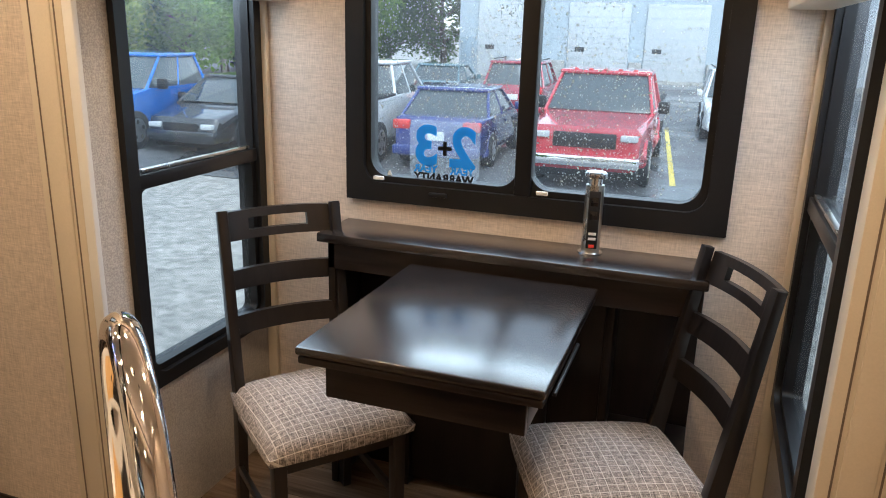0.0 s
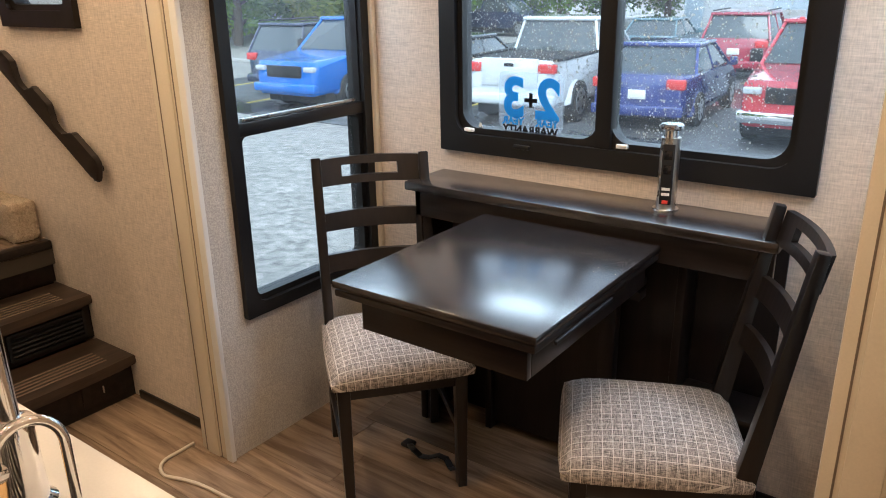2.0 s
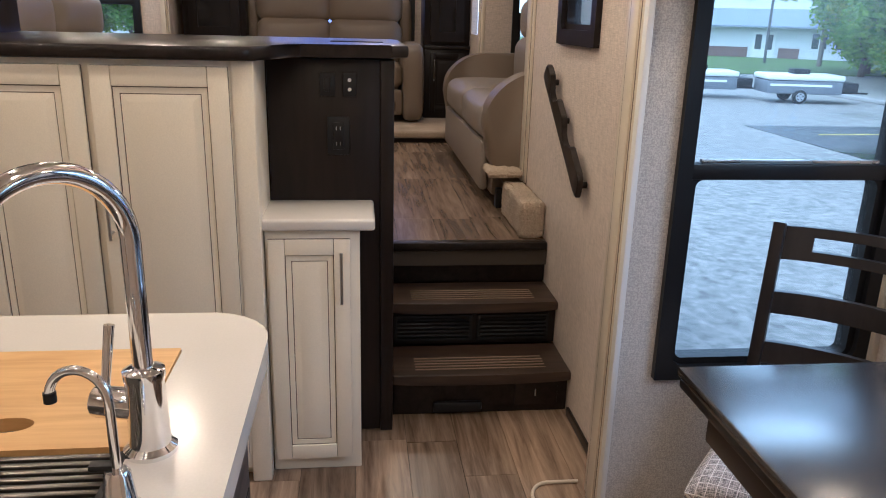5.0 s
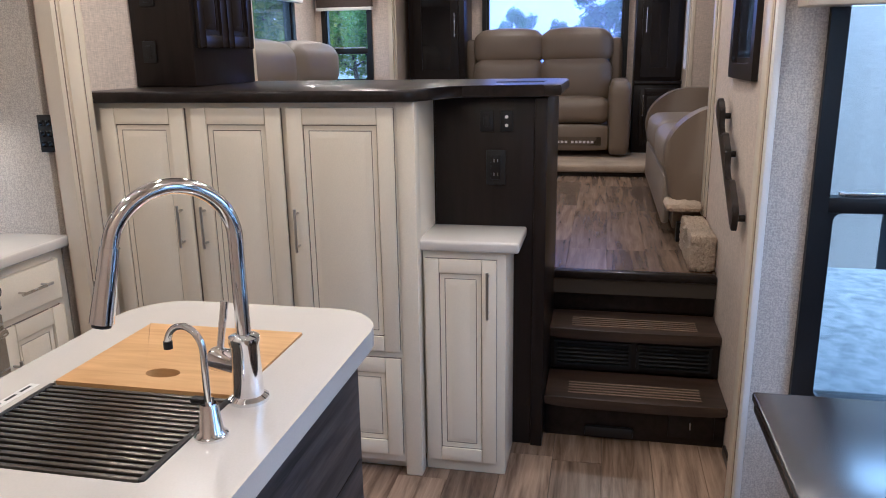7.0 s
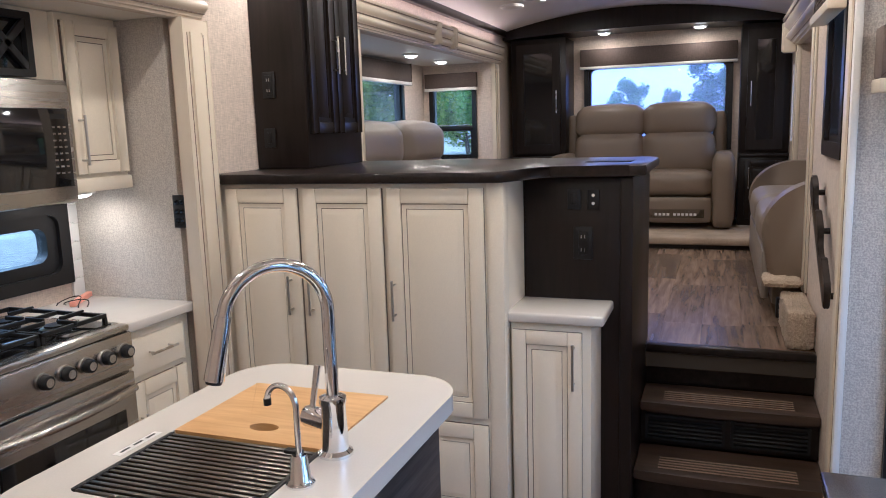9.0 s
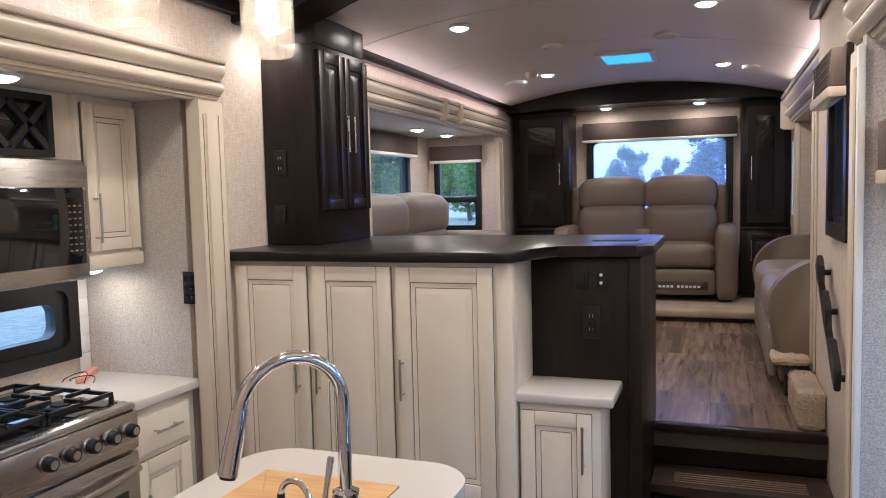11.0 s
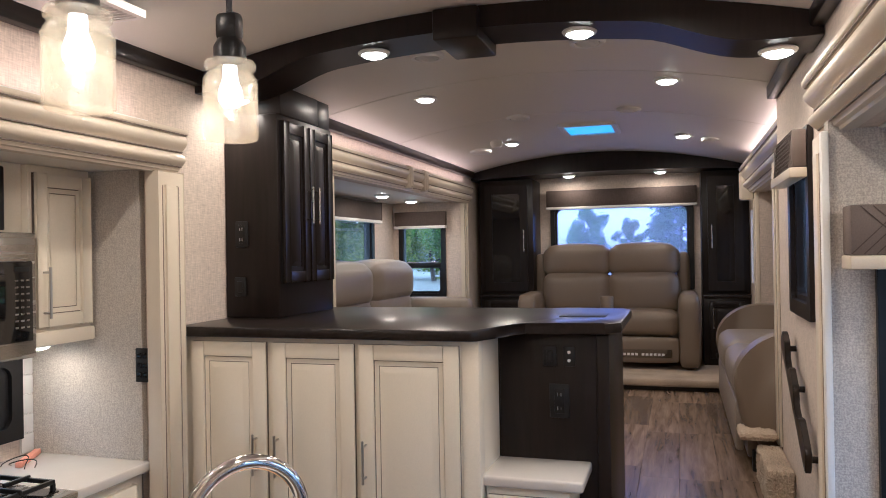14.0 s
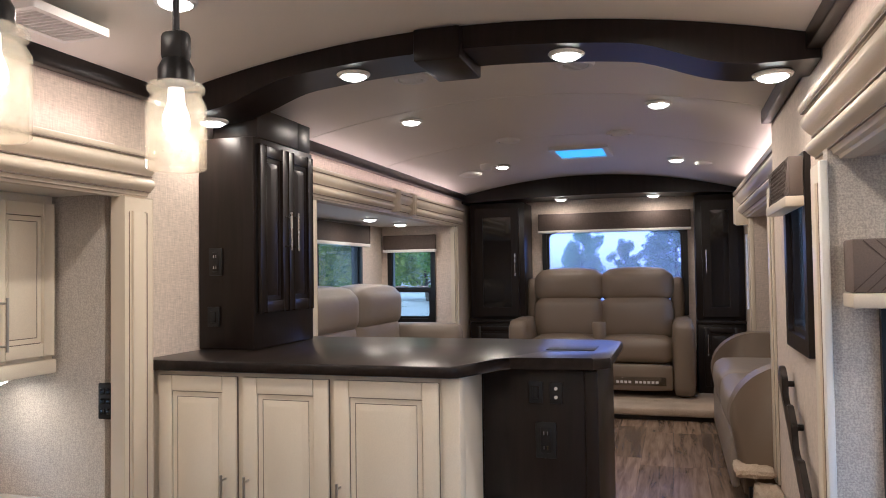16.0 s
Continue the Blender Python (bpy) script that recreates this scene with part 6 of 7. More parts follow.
def vehicle(name, label, cat, paint, body, glass, wheels, W, at, heading, bed=None, chrome=False, rails=False, lamps=False, plate=True):
    """A car standing on its wheels, nose along +x: shaped lower body, tapered cabin with pillars and roof, lamps, bumpers."""
    p = thing(name, (0, 0, 0), label, cat)
    r = wheels[2]
    # underside with wheel arches, from nose to tail
    low = body[0][1]
    arch = []
    for cx in (wheels[0], wheels[1]):
        arch += [(cx + (r + 0.06) * math.cos(radians(a)), low + (r + 0.03 + r - low) * math.sin(radians(a))) for a in range(0, 181, 20)]
    outline = body + arch
    bm = extrude(bmesh.new(), outline[::-1], SIDE, -W / 2, W / 2, 0, 0.12)
    for v in bm.verts:
        nose = max(abs(v.co.x) - abs(body[0][0]) * 0.78, 0)
        v.co.y *= 1 - 0.22 * nose
    part("body", bm, paint, p, smooth=35)
    # cabin
    (a0, a1, z0), (b0, b1, z1) = glass
    y0, y1 = W / 2 - 0.05, W / 2 - 0.22
    lo = [(a0, -y0, z0), (a1, -y0, z0), (a1, y0, z0), (a0, y0, z0)]
    hi = [(b0, -y1, z1), (b1, -y1, z1), (b1, y1, z1), (b0, y1, z1)]
    bm = bmesh.new()
    L, H = [bm.verts.new(q) for q in lo], [bm.verts.new(q) for q in hi]
    for i in range(4):
        bm.faces.new((L[i], L[(i + 1) % 4], H[(i + 1) % 4], H[i]))
    bm.faces.new(L), bm.faces.new(H)
    bmesh.ops.recalc_face_normals(bm, faces=bm.faces[:])
    bmesh.ops.bevel(bm, geom=bm.edges[:], offset=0.07, segments=3, profile=0.5, affect="EDGES")
    part("windows", bm, CARGLASS, p, "dark reflecting car windows")
    bm = bmesh.new()
    for i in range(4):
        sweep(bm, [Vector(lo[i]) + Vector((0, 0, -0.03)), Vector(hi[i])], [0.035, 0.03], 8)
    for s in (-1, 1):
        mx0, mx1 = (a0 + a1) / 2 - 0.02, (b0 + b1) / 2 - 0.02
        sweep(bm, [(mx0, s * y0, z0 - 0.02), (mx1, s * y1, z1)], 0.022, 8)
    part("pillars", bm, paint, p)
    bm = bx(bmesh.new(), (min(b0, b1) - 0.06, -y1 - 0.05, z1 - 0.03), (max(b0, b1) + 0.06, y1 + 0.05, z1 + 0.055), 0.05, None, 0, 4)
    part("roof", bm, paint, p)
    xf, xr = max(q[0] for q in body), min(q[0] for q in body)
    zf = max(q[1] for q in body if q[0] > xf - 0.35)
    zr = max(q[1] for q in body if q[0] < xr + 0.35)
    for x, y in ((wheels[0], 1), (wheels[0], -1), (wheels[1], 1), (wheels[1], -1)):
        wheel(p, x, y * (W / 2 - 0.10), r)
    for s in (-1, 1):
        part("headlight", bx(bmesh.new(), (xf - 0.16, s * (W / 2 - 0.44), zf - 0.21), (xf + 0.012, s * (W / 2 - 0.15), zf - 0.10), 0.03), HEAD, p, "clear headlamp")
        part("tail_light", bx(bmesh.new(), (xr - 0.012, s * (W / 2 - 0.42), zr - 0.24), (xr + 0.14, s * (W / 2 - 0.08), zr - 0.06), 0.03), TAIL, p, "red tail lamp")
        big = 0.12 if bed else 0.07
        part("mirror", bx(bmesh.new(), (a1 - 0.42 if a1 > a0 else 0, s * (W / 2 + 0.02), z0 + 0.0), (a1 - 0.28, s * (W / 2 + 0.10 + big), z0 + 0.10 + big), 0.03), BLACK if bed else paint, p)
    part("grille", bx(bmesh.new(), (xf - 0.03, -W / 2 + 0.50, zf - 0.34), (xf + 0.016, W / 2 - 0.50, zf - 0.09), 0.02), RUBBER, p, "black grille")
    part("front_bumper", bx(bmesh.new(), (xf - 0.12, -W / 2 + 0.10, body[0][1] + 0.06), (xf + 0.07, W / 2 - 0.10, body[0][1] + 0.26), 0.05), CHROME if chrome else paint, p)
    part("rear_bumper", bx(bmesh.new(), (xr - 0.07, -W / 2 + 0.08, body[0][1] + 0.06), (xr + 0.12, W / 2 - 0.08, body[0][1] + 0.26), 0.05), CHROME if chrome else paint, p)
    if plate:
        part("number_plate", bx(bmesh.new(), (xr - 0.02, -0.16, zr - 0.42), (xr + 0.01, 0.16, zr - 0.26), 0.005), WHITE, p)
    part("underbody", bx(bmesh.new(), (xr + 0.35, -W / 2 + 0.15, 0.18), (xf - 0.35, W / 2 - 0.15, low + 0.15), 0.02), TYRE, p)
    if bed:
        e0, e1, zt = bed
        # closed body: a dark sheet imitates the shade down in the bed
        part("bed_dark_sheet", bx(bmesh.new(), (e0 + 0.08, -W / 2 + 0.14, zt - 0.02), (e1 - 0.04, W / 2 - 0.14, zt + 0.006), 0.002), TYRE, p, "flat dark sheet in place of the shaded cargo bed")
        for s in (-1, 1):
            part("bed_rail", bx(bmesh.new(), (e0, s * (W / 2 - 0.13), zt - 0.01), (e1, s * (W / 2 - 0.02), zt + 0.05), 0.015), TYRE, p)
        part("tailgate", bx(bmesh.new(), (xr - 0.02, -W / 2 + 0.42, zt - 0.48), (xr + 0.06, W / 2 - 0.42, zt + 0.03), 0.02), paint, p)
        part("tailgate_handle", bx(bmesh.new(), (xr - 0.03, -0.10, zt - 0.12), (xr - 0.01, 0.10, zt - 0.06), 0.008), RUBBER, p)
    if rails:
        for s in (-1, 1):
            part("roof_rail", sweep(bmesh.new(), [(b0 - 0.05, s * (y1 - 0.02), z1 + 0.10), (b1 + 0.05, s * (y1 - 0.02), z1 + 0.10)], 0.02, 8), BLACK, p)
    if lamps:
        for k in range(5):
            part("marker_lamp", bx(bmesh.new(), (max(b0, b1) - 0.05, -0.55 + 0.275 * k - 0.04, z1 + 0.04), (max(b0, b1) + 0.04, -0.55 + 0.275 * k + 0.04, z1 + 0.085), 0.015), TAIL, p)
    for s in (-1, 1):
        part("door_seam", bx(bmesh.new(), ((a0 + a1) / 2 - 0.006, s * (W / 2 - 0.004), low + 0.12), ((a0 + a1) / 2 + 0.006, s * (W / 2 + 0.0015), z0 - 0.04), 0), TYRE, p)
        part("door_handle", bx(bmesh.new(), ((a0 + a1) / 2 + 0.08, s * (W / 2 - 0.01), z0 - 0.16), ((a0 + a1) / 2 + 0.24, s * (W / 2 + 0.025), z0 - 0.12), 0.01), paint, p)
    p.matrix_basis = pose(at[0], at[1], GZ + 0.012, 0, 0, heading)
    return p


SEDAN = [(2.28, 0.22), (2.32, 0.50), (2.18, 0.72), (1.05, 0.93), (-1.55, 0.98), (-2.22, 1.00), (-2.32, 0.80), (-2.28, 0.26)]
SUV = [(2.25, 0.26), (2.30, 0.60), (2.15, 0.90), (1.05, 1.05), (-2.2, 1.10), (-2.30, 0.9), (-2.26, 0.30)]
TRUCK = [(2.85, 0.36), (2.92, 0.75), (2.82, 1.08), (1.30, 1.22), (-0.55, 1.24), (-2.82, 1.24), (-2.90, 1.0), (-2.86, 0.40)]
SG, UG, TG = ((-1.75, 1.15, 0.93), (-1.05, 0.25, 1.42)), ((-2.18, 1.15, 1.05), (-1.85, 0.30, 1.70)), ((-0.75, 1.45, 1.20), (-0.55, 0.70, 1.86))
SWH, UWH, TWH = (1.42, -1.38, 0.32), (1.40, -1.36, 0.36), (1.85, -1.80, 0.40)
TO, AWAY = -87, 95        # headings of the cars that face us and of those that face away
vehicle("sedan", "dark grey compact sedan parked nose towards the trailer", "car", PAINT["black"], SEDAN, SG, SWH, 1.80, (-8.2, 14.5), TO)
vehicle("pickup_truck", "bright blue crew-cab pickup with black grille", "pickup truck", PAINT["blue"], TRUCK, TG, TWH, 2.0, (-10.25, 14.0), TO, (-2.85, -0.8, 1.24))
vehicle("pickup_truck", "white pickup seen from its tailgate, wet", "pickup truck", PAINT["white"], TRUCK, TG, TWH, 2.0, (-5.25, 14.9), AWAY, (-2.85, -0.8, 1.24))
vehicle("sedan", "deep blue sedan seen from behind, wet paint", "car", PAINT["navy"], SEDAN, SG, SWH, 1.85, (-3.0, 15.1), AWAY)
vehicle("pickup_truck", "red heavy pickup with chrome bumper and roof marker lamps", "pickup truck", PAINT["red"], TRUCK, TG, TWH, 2.05, (0.0, 15.1), TO - 2, (-2.85, -0.8, 1.24), True, False, True)
vehicle("suv", "wine red SUV seen from behind", "car", PAINT["wine"], SUV, UG, UWH, 1.88, (-3.75, 23.5), AWAY, None, False, True)
vehicle("suv", "white SUV parked with its nose towards the lot", "car", PAINT["white"], SUV, UG, UWH, 1.88, (2.6, 22.2), TO, None, False, True)
vehicle("sedan", "teal grey sedan in the second row", "car", PAINT["teal"], SEDAN, SG, SWH, 1.82, (-7.0, 25.2), AWAY)
vehicle("suv", "dark navy SUV with roof rack, seen from behind", "car", PAINT["dark"], SUV, UG, UWH, 1.88, (-12.6, 15.1), AWAY, None, False, True)
vehicle("pickup_truck", "dark blue pickup at the far edge of the lot", "pickup truck", PAINT["dark"], TRUCK, TG, TWH, 2.0, (-20.2, 36.2), -4, (-2.85, -0.8, 1.24))
vehicle("pickup_truck", "white service truck parked behind the kitchen side", "pickup truck", PAINT["white"], TRUCK, TG, TWH, 2.0, (-4.8, -12.5), 80, (-2.85, -0.8, 1.24))


def camper(x, y, rz):
    c = thing("folding_camper", (0, 0, 0), "low folded camper trailer with white roof and grey box", "trailer", "folded campers")
    part("box", bx(bmesh.new(), (-1.7, -1.0, 0.45), (1.7, 1.0, 1.05), 0.05), simple("grey_camper_panel", (0.16, 0.17, 0.19), 0.5), c)
    part("roof", bx(bmesh.new(), (-1.75, -1.05, 1.06), (1.75, 1.05, 1.32), 0.09), WHITE, c)
    part("air_conditioner", bx(bmesh.new(), (-0.4, -0.35, 1.32), (0.4, 0.35, 1.56), 0.06), RUBBER, c)
    part("front_box", bx(bmesh.new(), (1.72, -0.8, 0.5), (2.5, 0.8, 1.0), 0.05), RUBBER, c)
    part("tongue", bx(bmesh.new(), (2.3, -0.05, 0.45), (3.3, 0.05, 0.53), 0.01), RUBBER, c)
    for s in (-1, 1):
        wheel(c, -0.2, s * 0.98, 0.32)
        part("stripe", bx(bmesh.new(), (-1.6, s * 1.001, 0.80), (1.2, s * 1.006, 0.90), 0), WHITE, c)
    c.matrix_basis = pose(x, y, GZ, 0, 0, rz) @ Matrix.Scale(0.74, 4)


camper(-24.6, 12.7, 80)
camper(-23.0, 15.7, 80)

# workshop with roller doors
shop = thing("workshop_building", (-13.2, 45, GZ), "pale blue-grey workshop with white roller doors and stone base", "building")
DOORWHITE = simple("roller_door_paint", (0.40, 0.41, 0.43), 0.5, vary=0.05)
SIDING = simple("pale_blue_siding", (0.32, 0.36, 0.40), 0.5, vary=0.06)
sm = Matrix.Translation((-13.2, 45, GZ)) @ Matrix.Rotation(radians(12), 4, "Z")
STONE = simple("grey_stone", (0.28, 0.27, 0.26), 0.8, vary=0.4, scale=20)
part("wall", bx(bmesh.new(), (0, 0, 0), (30, 1, 7.0), 0, sm), SIDING, shop)
part("roof", bx(bmesh.new(), (-0.7, -0.6, 7.0), (30.6, 12, 7.5), 0.05, sm), simple("metal_roof", (0.20, 0.22, 0.24), 0.4), shop)
for x in (1.15, 6.56, 11.1, 16.5, 21.5):
    d = part("roller_door", bx(bmesh.new(), (x, -0.10, 0), (x + 3.6, 0, 4.4), 0.02, sm), DOORWHITE, shop, "white sectional roller door")
    for k in range(7):
        part("panel_line", bx(bmesh.new(), (x + 0.02, -0.112, 0.6 + 0.6 * k), (x + 3.58, -0.10, 0.62 + 0.6 * k), 0, sm), SIDING, d)
    part("door_window", bx(bmesh.new(), (x + 0.45, -0.115, 1.58), (x + 1.0, -0.10, 1.84), 0.01, sm), RUBBER, d)
for a, b in ((4.85, 6.45), (10.25, 11.0), (14.8, 16.4)):
    part("stone_pier", bx(bmesh.new(), (a, -0.22, 0), (b, 0, 1.05), 0.05, sm), STONE, shop)
part("side_door", bx(bmesh.new(), (0.12, -0.08, 0), (1.02, 0.0, 2.25), 0.02, sm), simple("steel_blue_door", (0.20, 0.25, 0.30), 0.5), shop)

# white house beyond the lawn
house = thing("house", (-59, 35, GZ), "large white two-storey house with grey roof and brick base", "house")
hm = Matrix.Translation((-59, 35, GZ)) @ Matrix.Rotation(radians(60), 4, "Z")
UPRIGHT = Matrix(((0, 0, 1, 0), (1, 0, 0, 0), (0, 1, 0, 0), (0, 0, 0, 1)))
SHINGLE = simple("slate_grey_shingle", (0.22, 0.25, 0.29), 0.7, vary=0.2)
BRICKWORK = simple("brown_brick", (0.16, 0.10, 0.08), 0.8, vary=0.3)
CLAPBOARD = simple("white_clapboard", (0.62, 0.63, 0.62), 0.6, vary=0.05)
part("wall", bx(bmesh.new(), (-16, 0, 0), (16, 9, 2.6), 0, hm), CLAPBOARD, house)
for k in range(9):
    part("board_line", bx(bmesh.new(), (-16, -0.015, 0.25 + 0.26 * k), (16, -0.001, 0.28 + 0.26 * k), 0, hm), WHITE, house)
part("porch_roof", extrude(bmesh.new(), [(-1.1, 2.45), (-1.1, 2.6), (2.2, 4.3), (2.2, 2.62)], hm @ UPRIGHT, -16.6, 16.6), SHINGLE, house)
part("upper_wall", bx(bmesh.new(), (-5.6, 1.6, 3.0), (15.5, 8.6, 6.4), 0, hm), CLAPBOARD, house)
part("roof", extrude(bmesh.new(), [(1.1, 6.3), (1.1, 6.5), (5.1, 9.4), (9.1, 6.5), (9.1, 6.3)], hm @ UPRIGHT, -6.2, 16.2), SHINGLE, house)
part("garage_roof", extrude(bmesh.new(), [(1.4, 3.9), (1.4, 4.1), (5.1, 7.4), (9.0, 4.1), (9.0, 2.62)], hm @ UPRIGHT, -16.6, -5.62), SHINGLE, house)
for a, b in ((-5.4, -2.2), (0.2, 1.8), (6.2, 10.5)):
    part("brick_base", bx(bmesh.new(), (a, -0.1, 0), (b, -0.016, 0.85), 0, hm), BRICKWORK, house)
for a, b in ((-12.4, -9.6), (-8.6, -5.8)):
    d = part("garage_door", bx(bmesh.new(), (a, -0.08, 0), (b, -0.016, 2.1), 0.01, hm), WHITE, house)
    for k in range(4):
        part("pane", bx(bmesh.new(), (a + 0.25 + 0.62 * k, -0.1, 1.62), (a + 0.68 + 0.62 * k, -0.081, 1.86), 0, hm), CARGLASS, d)
d = part("french_door", bx(bmesh.new(), (-1.9, -0.09, 0), (-0.1, -0.016, 2.1), 0.01, hm), WHITE, house)
for a in (-1.68, -0.82):
    part("pane", bx(bmesh.new(), (a, -0.11, 0.7), (a + 0.5, -0.091, 1.9), 0, hm), CARGLASS, d)
for x in (3.2, 5.0, 12.4):
    w = part("window", bx(bmesh.new(), (x - 0.55, -0.08, 0.9), (x + 0.55, -0.016, 2.1), 0.01, hm), CARGLASS, house)
    part("mullion", bx(bmesh.new(), (x - 0.04, -0.1, 0.9), (x + 0.04, -0.081, 2.1), 0, hm), WHITE, w)
for x in (-2.6, -0.2, 2.4, 5.2, 8.4):
    w = part("window", bx(bmesh.new(), (x - 0.4, 1.52, 4.7), (x + 0.4, 1.6, 5.8), 0.01, hm), CARGLASS, house)
    part("mullion", bx(bmesh.new(), (x - 0.4, 1.5, 5.22), (x + 0.4, 1.519, 5.28), 0, hm), WHITE, w)
tagged(part("utility_pole", cyl(bmesh.new(), (-47, 31.5, GZ), (-47, 31.5, 9), 0.16, 0.12, 12), simple("grey_pole_wood", (0.16, 0.14, 0.12), 0.9)), "grey wooden utility pole by the lawn", "pole")
tagged(part("utility_pole", cyl(bmesh.new(), (-50, 29.2, GZ), (-50, 29.2, 9), 0.10, 0.08, 12), simple("dark_pole_metal", (0.08, 0.08, 0.08), 0.6)), "thin dark lamp pole by the lawn", "pole")
tagged(part("gate_post", cyl(bmesh.new(), (-22.1, 33.4, GZ), (-22.1, 33.4, 0.7), 0.14, n=10), simple("pale_post_wood", (0.34, 0.30, 0.24), 0.9)), "pale wooden post at the edge of the lot", "post")

# neighbouring trailer side and fence of siding
trailer = thing("neighbour_trailer", (8, 8, GZ), "pale blue-grey ribbed trailer parked alongside", "trailer")
part("box", bx(bmesh.new(), (5.2, 3.2, GZ + 0.6), (14, 5.8, 2.9), 0.1), SIDING, trailer)
for k in range(14):
    part("rib", bx(bmesh.new(), (5.17, 3.25 + 0.18 * k, GZ + 0.65), (5.2, 3.29 + 0.18 * k, 2.85), 0.005), WHITE, trailer)
for x in (9.5, 10.4):
    wheel(trailer, x, 3.3, 0.38)

# trees: tapered trunk, limbs, crown of many leaves in clumps


def leaf_material(name, c0, c1):
    m, n, l, b = nodes(name)
    g = n.new("ShaderNodeNewGeometry")
    cr = n.new("ShaderNodeValToRGB")
    cr.color_ramp.elements[0].color, cr.color_ramp.elements[1].color = (*c0, 1), (*c1, 1)
    l.new(g.outputs["Random Per Island"], cr.inputs["Fac"]), l.new(cr.outputs[0], b.inputs["Base Color"])
    b.inputs["Roughness"].default_value = 0.55
    t, mx = n.new("ShaderNodeBsdfTranslucent"), n.new("ShaderNodeMixShader")
    mx.inputs["Fac"].default_value = 0.55
    l.new(cr.outputs[0], t.inputs["Color"])
    l.new(b.outputs[0], mx.inputs[1]), l.new(t.outputs[0], mx.inputs[2]), l.new(mx.outputs[0], n["Material Output"].inputs["Surface"])
    return m


LEAF = leaf_material("green_leaves", (0.09, 0.18, 0.025), (0.28, 0.43, 0.07))
LEAF_D = leaf_material("dark_leaves", (0.045, 0.09, 0.018), (0.14, 0.23, 0.045))
LEAF_Y = leaf_material("yellow_green_leaves", (0.12, 0.20, 0.02), (0.36, 0.42, 0.06))
BARK = simple("brown_bark", (0.10, 0.075, 0.055), 0.95, vary=0.4, bump=0.6)


def tree_meshes(seed, height, crown, leaf, count=2600, low=0.18, size=0.20):
    rnd = random.Random(seed)
    bm = bmesh.new()
    top = height * 0.8
    trunk = [(0.12 * math.sin(k * 0.9 + seed), 0.12 * math.cos(k * 1.1 + seed), top * k / 8) for k in range(9)]
    sweep(bm, trunk, [height * 0.022 * (1 - 0.1 * k) for k in range(9)], 9)
    tips = []
    for k in range(11):
        z = height * (low + 0.06 + 0.55 * k / 11)
        a = k * 2.4 + rnd.random()
        ln = crown * (0.55 + 0.45 * rnd.random()) * math.sin(math.pi * (0.22 + 0.62 * k / 11))
        p0 = Vector((0, 0, z))
        p2 = p0 + Vector((math.cos(a) * ln, math.sin(a) * ln, height * 0.10 + rnd.random() * height * 0.08))
        p1 = (p0 + p2) / 2 + Vector((0, 0, -0.12))
        sweep(bm, [p0, p1, p2], [height * 0.009, height * 0.006, height * 0.003], 6)
        tips += [p1, p2, p2 + Vector((rnd.uniform(-1, 1), rnd.uniform(-1, 1), 0.8)) * crown * 0.22]
    tips += [Vector((rnd.uniform(-0.35, 0.35) * crown, rnd.uniform(-0.35, 0.35) * crown, height * rnd.uniform(0.72, 0.97))) for _ in range(8)]
    bark = finish(bm, "trunk", BARK)
    co, fa = [], []
    for i in range(count):
        c = tips[rnd.randrange(len(tips))]
        d = Vector((rnd.gauss(0, 1), rnd.gauss(0, 1), rnd.gauss(0, 0.8)))
        d = d.normalized() * crown * 0.27 * (rnd.random() ** 0.45)
        p = c + d
        u = Vector((rnd.gauss(0, 1), rnd.gauss(0, 1), rnd.gauss(0, 0.6))).normalized()
        v = u.orthogonal().normalized()
        s = size * rnd.uniform(0.6, 1.3)
        k = len(co)
        w = u.cross(v) * 0.15 * s
        co += [tuple(p - u * s), tuple(p + v * s * 0.55 + w), tuple(p + u * s), tuple(p - v * s * 0.55 + w)]
        fa += [(k, k + 1, k + 2), (k, k + 2, k + 3)]
    me = bpy.data.meshes.new("crown")
    me.from_pydata(co, [], fa)
    me.materials.append(leaf)
    return bark, me


def plant(name, meshes, x, y, s, rz, label):
    t = thing(name, (x, y, GZ), label, "tree", "trees round the lot")
    for nm, me in zip(("trunk", "crown"), meshes):
        o = new(nm, me)
        o.parent = t
    t.matrix_basis = pose(x, y, GZ, 0, 0, rz) @ Matrix.Scale(s, 4)


KINDS = [tree_meshes(1, 11, 4.4, LEAF, 14000, 0.0, 0.18), tree_meshes(2, 12, 4.6, LEAF_D, 14000, 0.0, 0.18), tree_meshes(3, 10, 4.6, LEAF_Y, 14000, 0.0, 0.18)]
rt = random.Random(4)
SPOTS = [(-20 - 3.2 * k, 44 - 0.9 * k + rt.uniform(-1.5, 1.5), 0) for k in range(8)] + [(-30 + 4.5 * k, 52 + rt.uniform(-2, 2), 1) for k in range(5)]
SPOTS += [(-24.5, 26.5, 2), (-28, 24.5, 0), (-32, 27.5, 2), (-22.5, 31, 0), (-37, 27.8, 0), (-27, 31, 1), (-33, 33, 0), (-40, 30, 2), (-24, 36, 0), (-30, 38, 1)]
SPOTS += [(-14 - 3.5 * k, -14 + rt.uniform(-2, 2), k % 3) for k in range(4)] + [(-2 + 4.5 * k, -19 + rt.uniform(-2, 2), (k + 1) % 3) for k in range(4)]
SPOTS += [(-66, -22, 2), (-70, -27, 0), (-64, -17, 0), (-74, -21, 2), (-104, -11.5, 0), (-104, 1.2, 1), (-160, -9, 1), (-116, -24, 1), (-150, 6, 1)]
for k, (x, y, kind) in enumerate(SPOTS):
    plant("tree", KINDS[kind], x, y, rt.uniform(0.75, 1.15), rt.uniform(0, 360), ("leafy green roadside tree", "dark green leafy tree", "yellow-green bushy tree")[kind] + " at the edge of the lot")


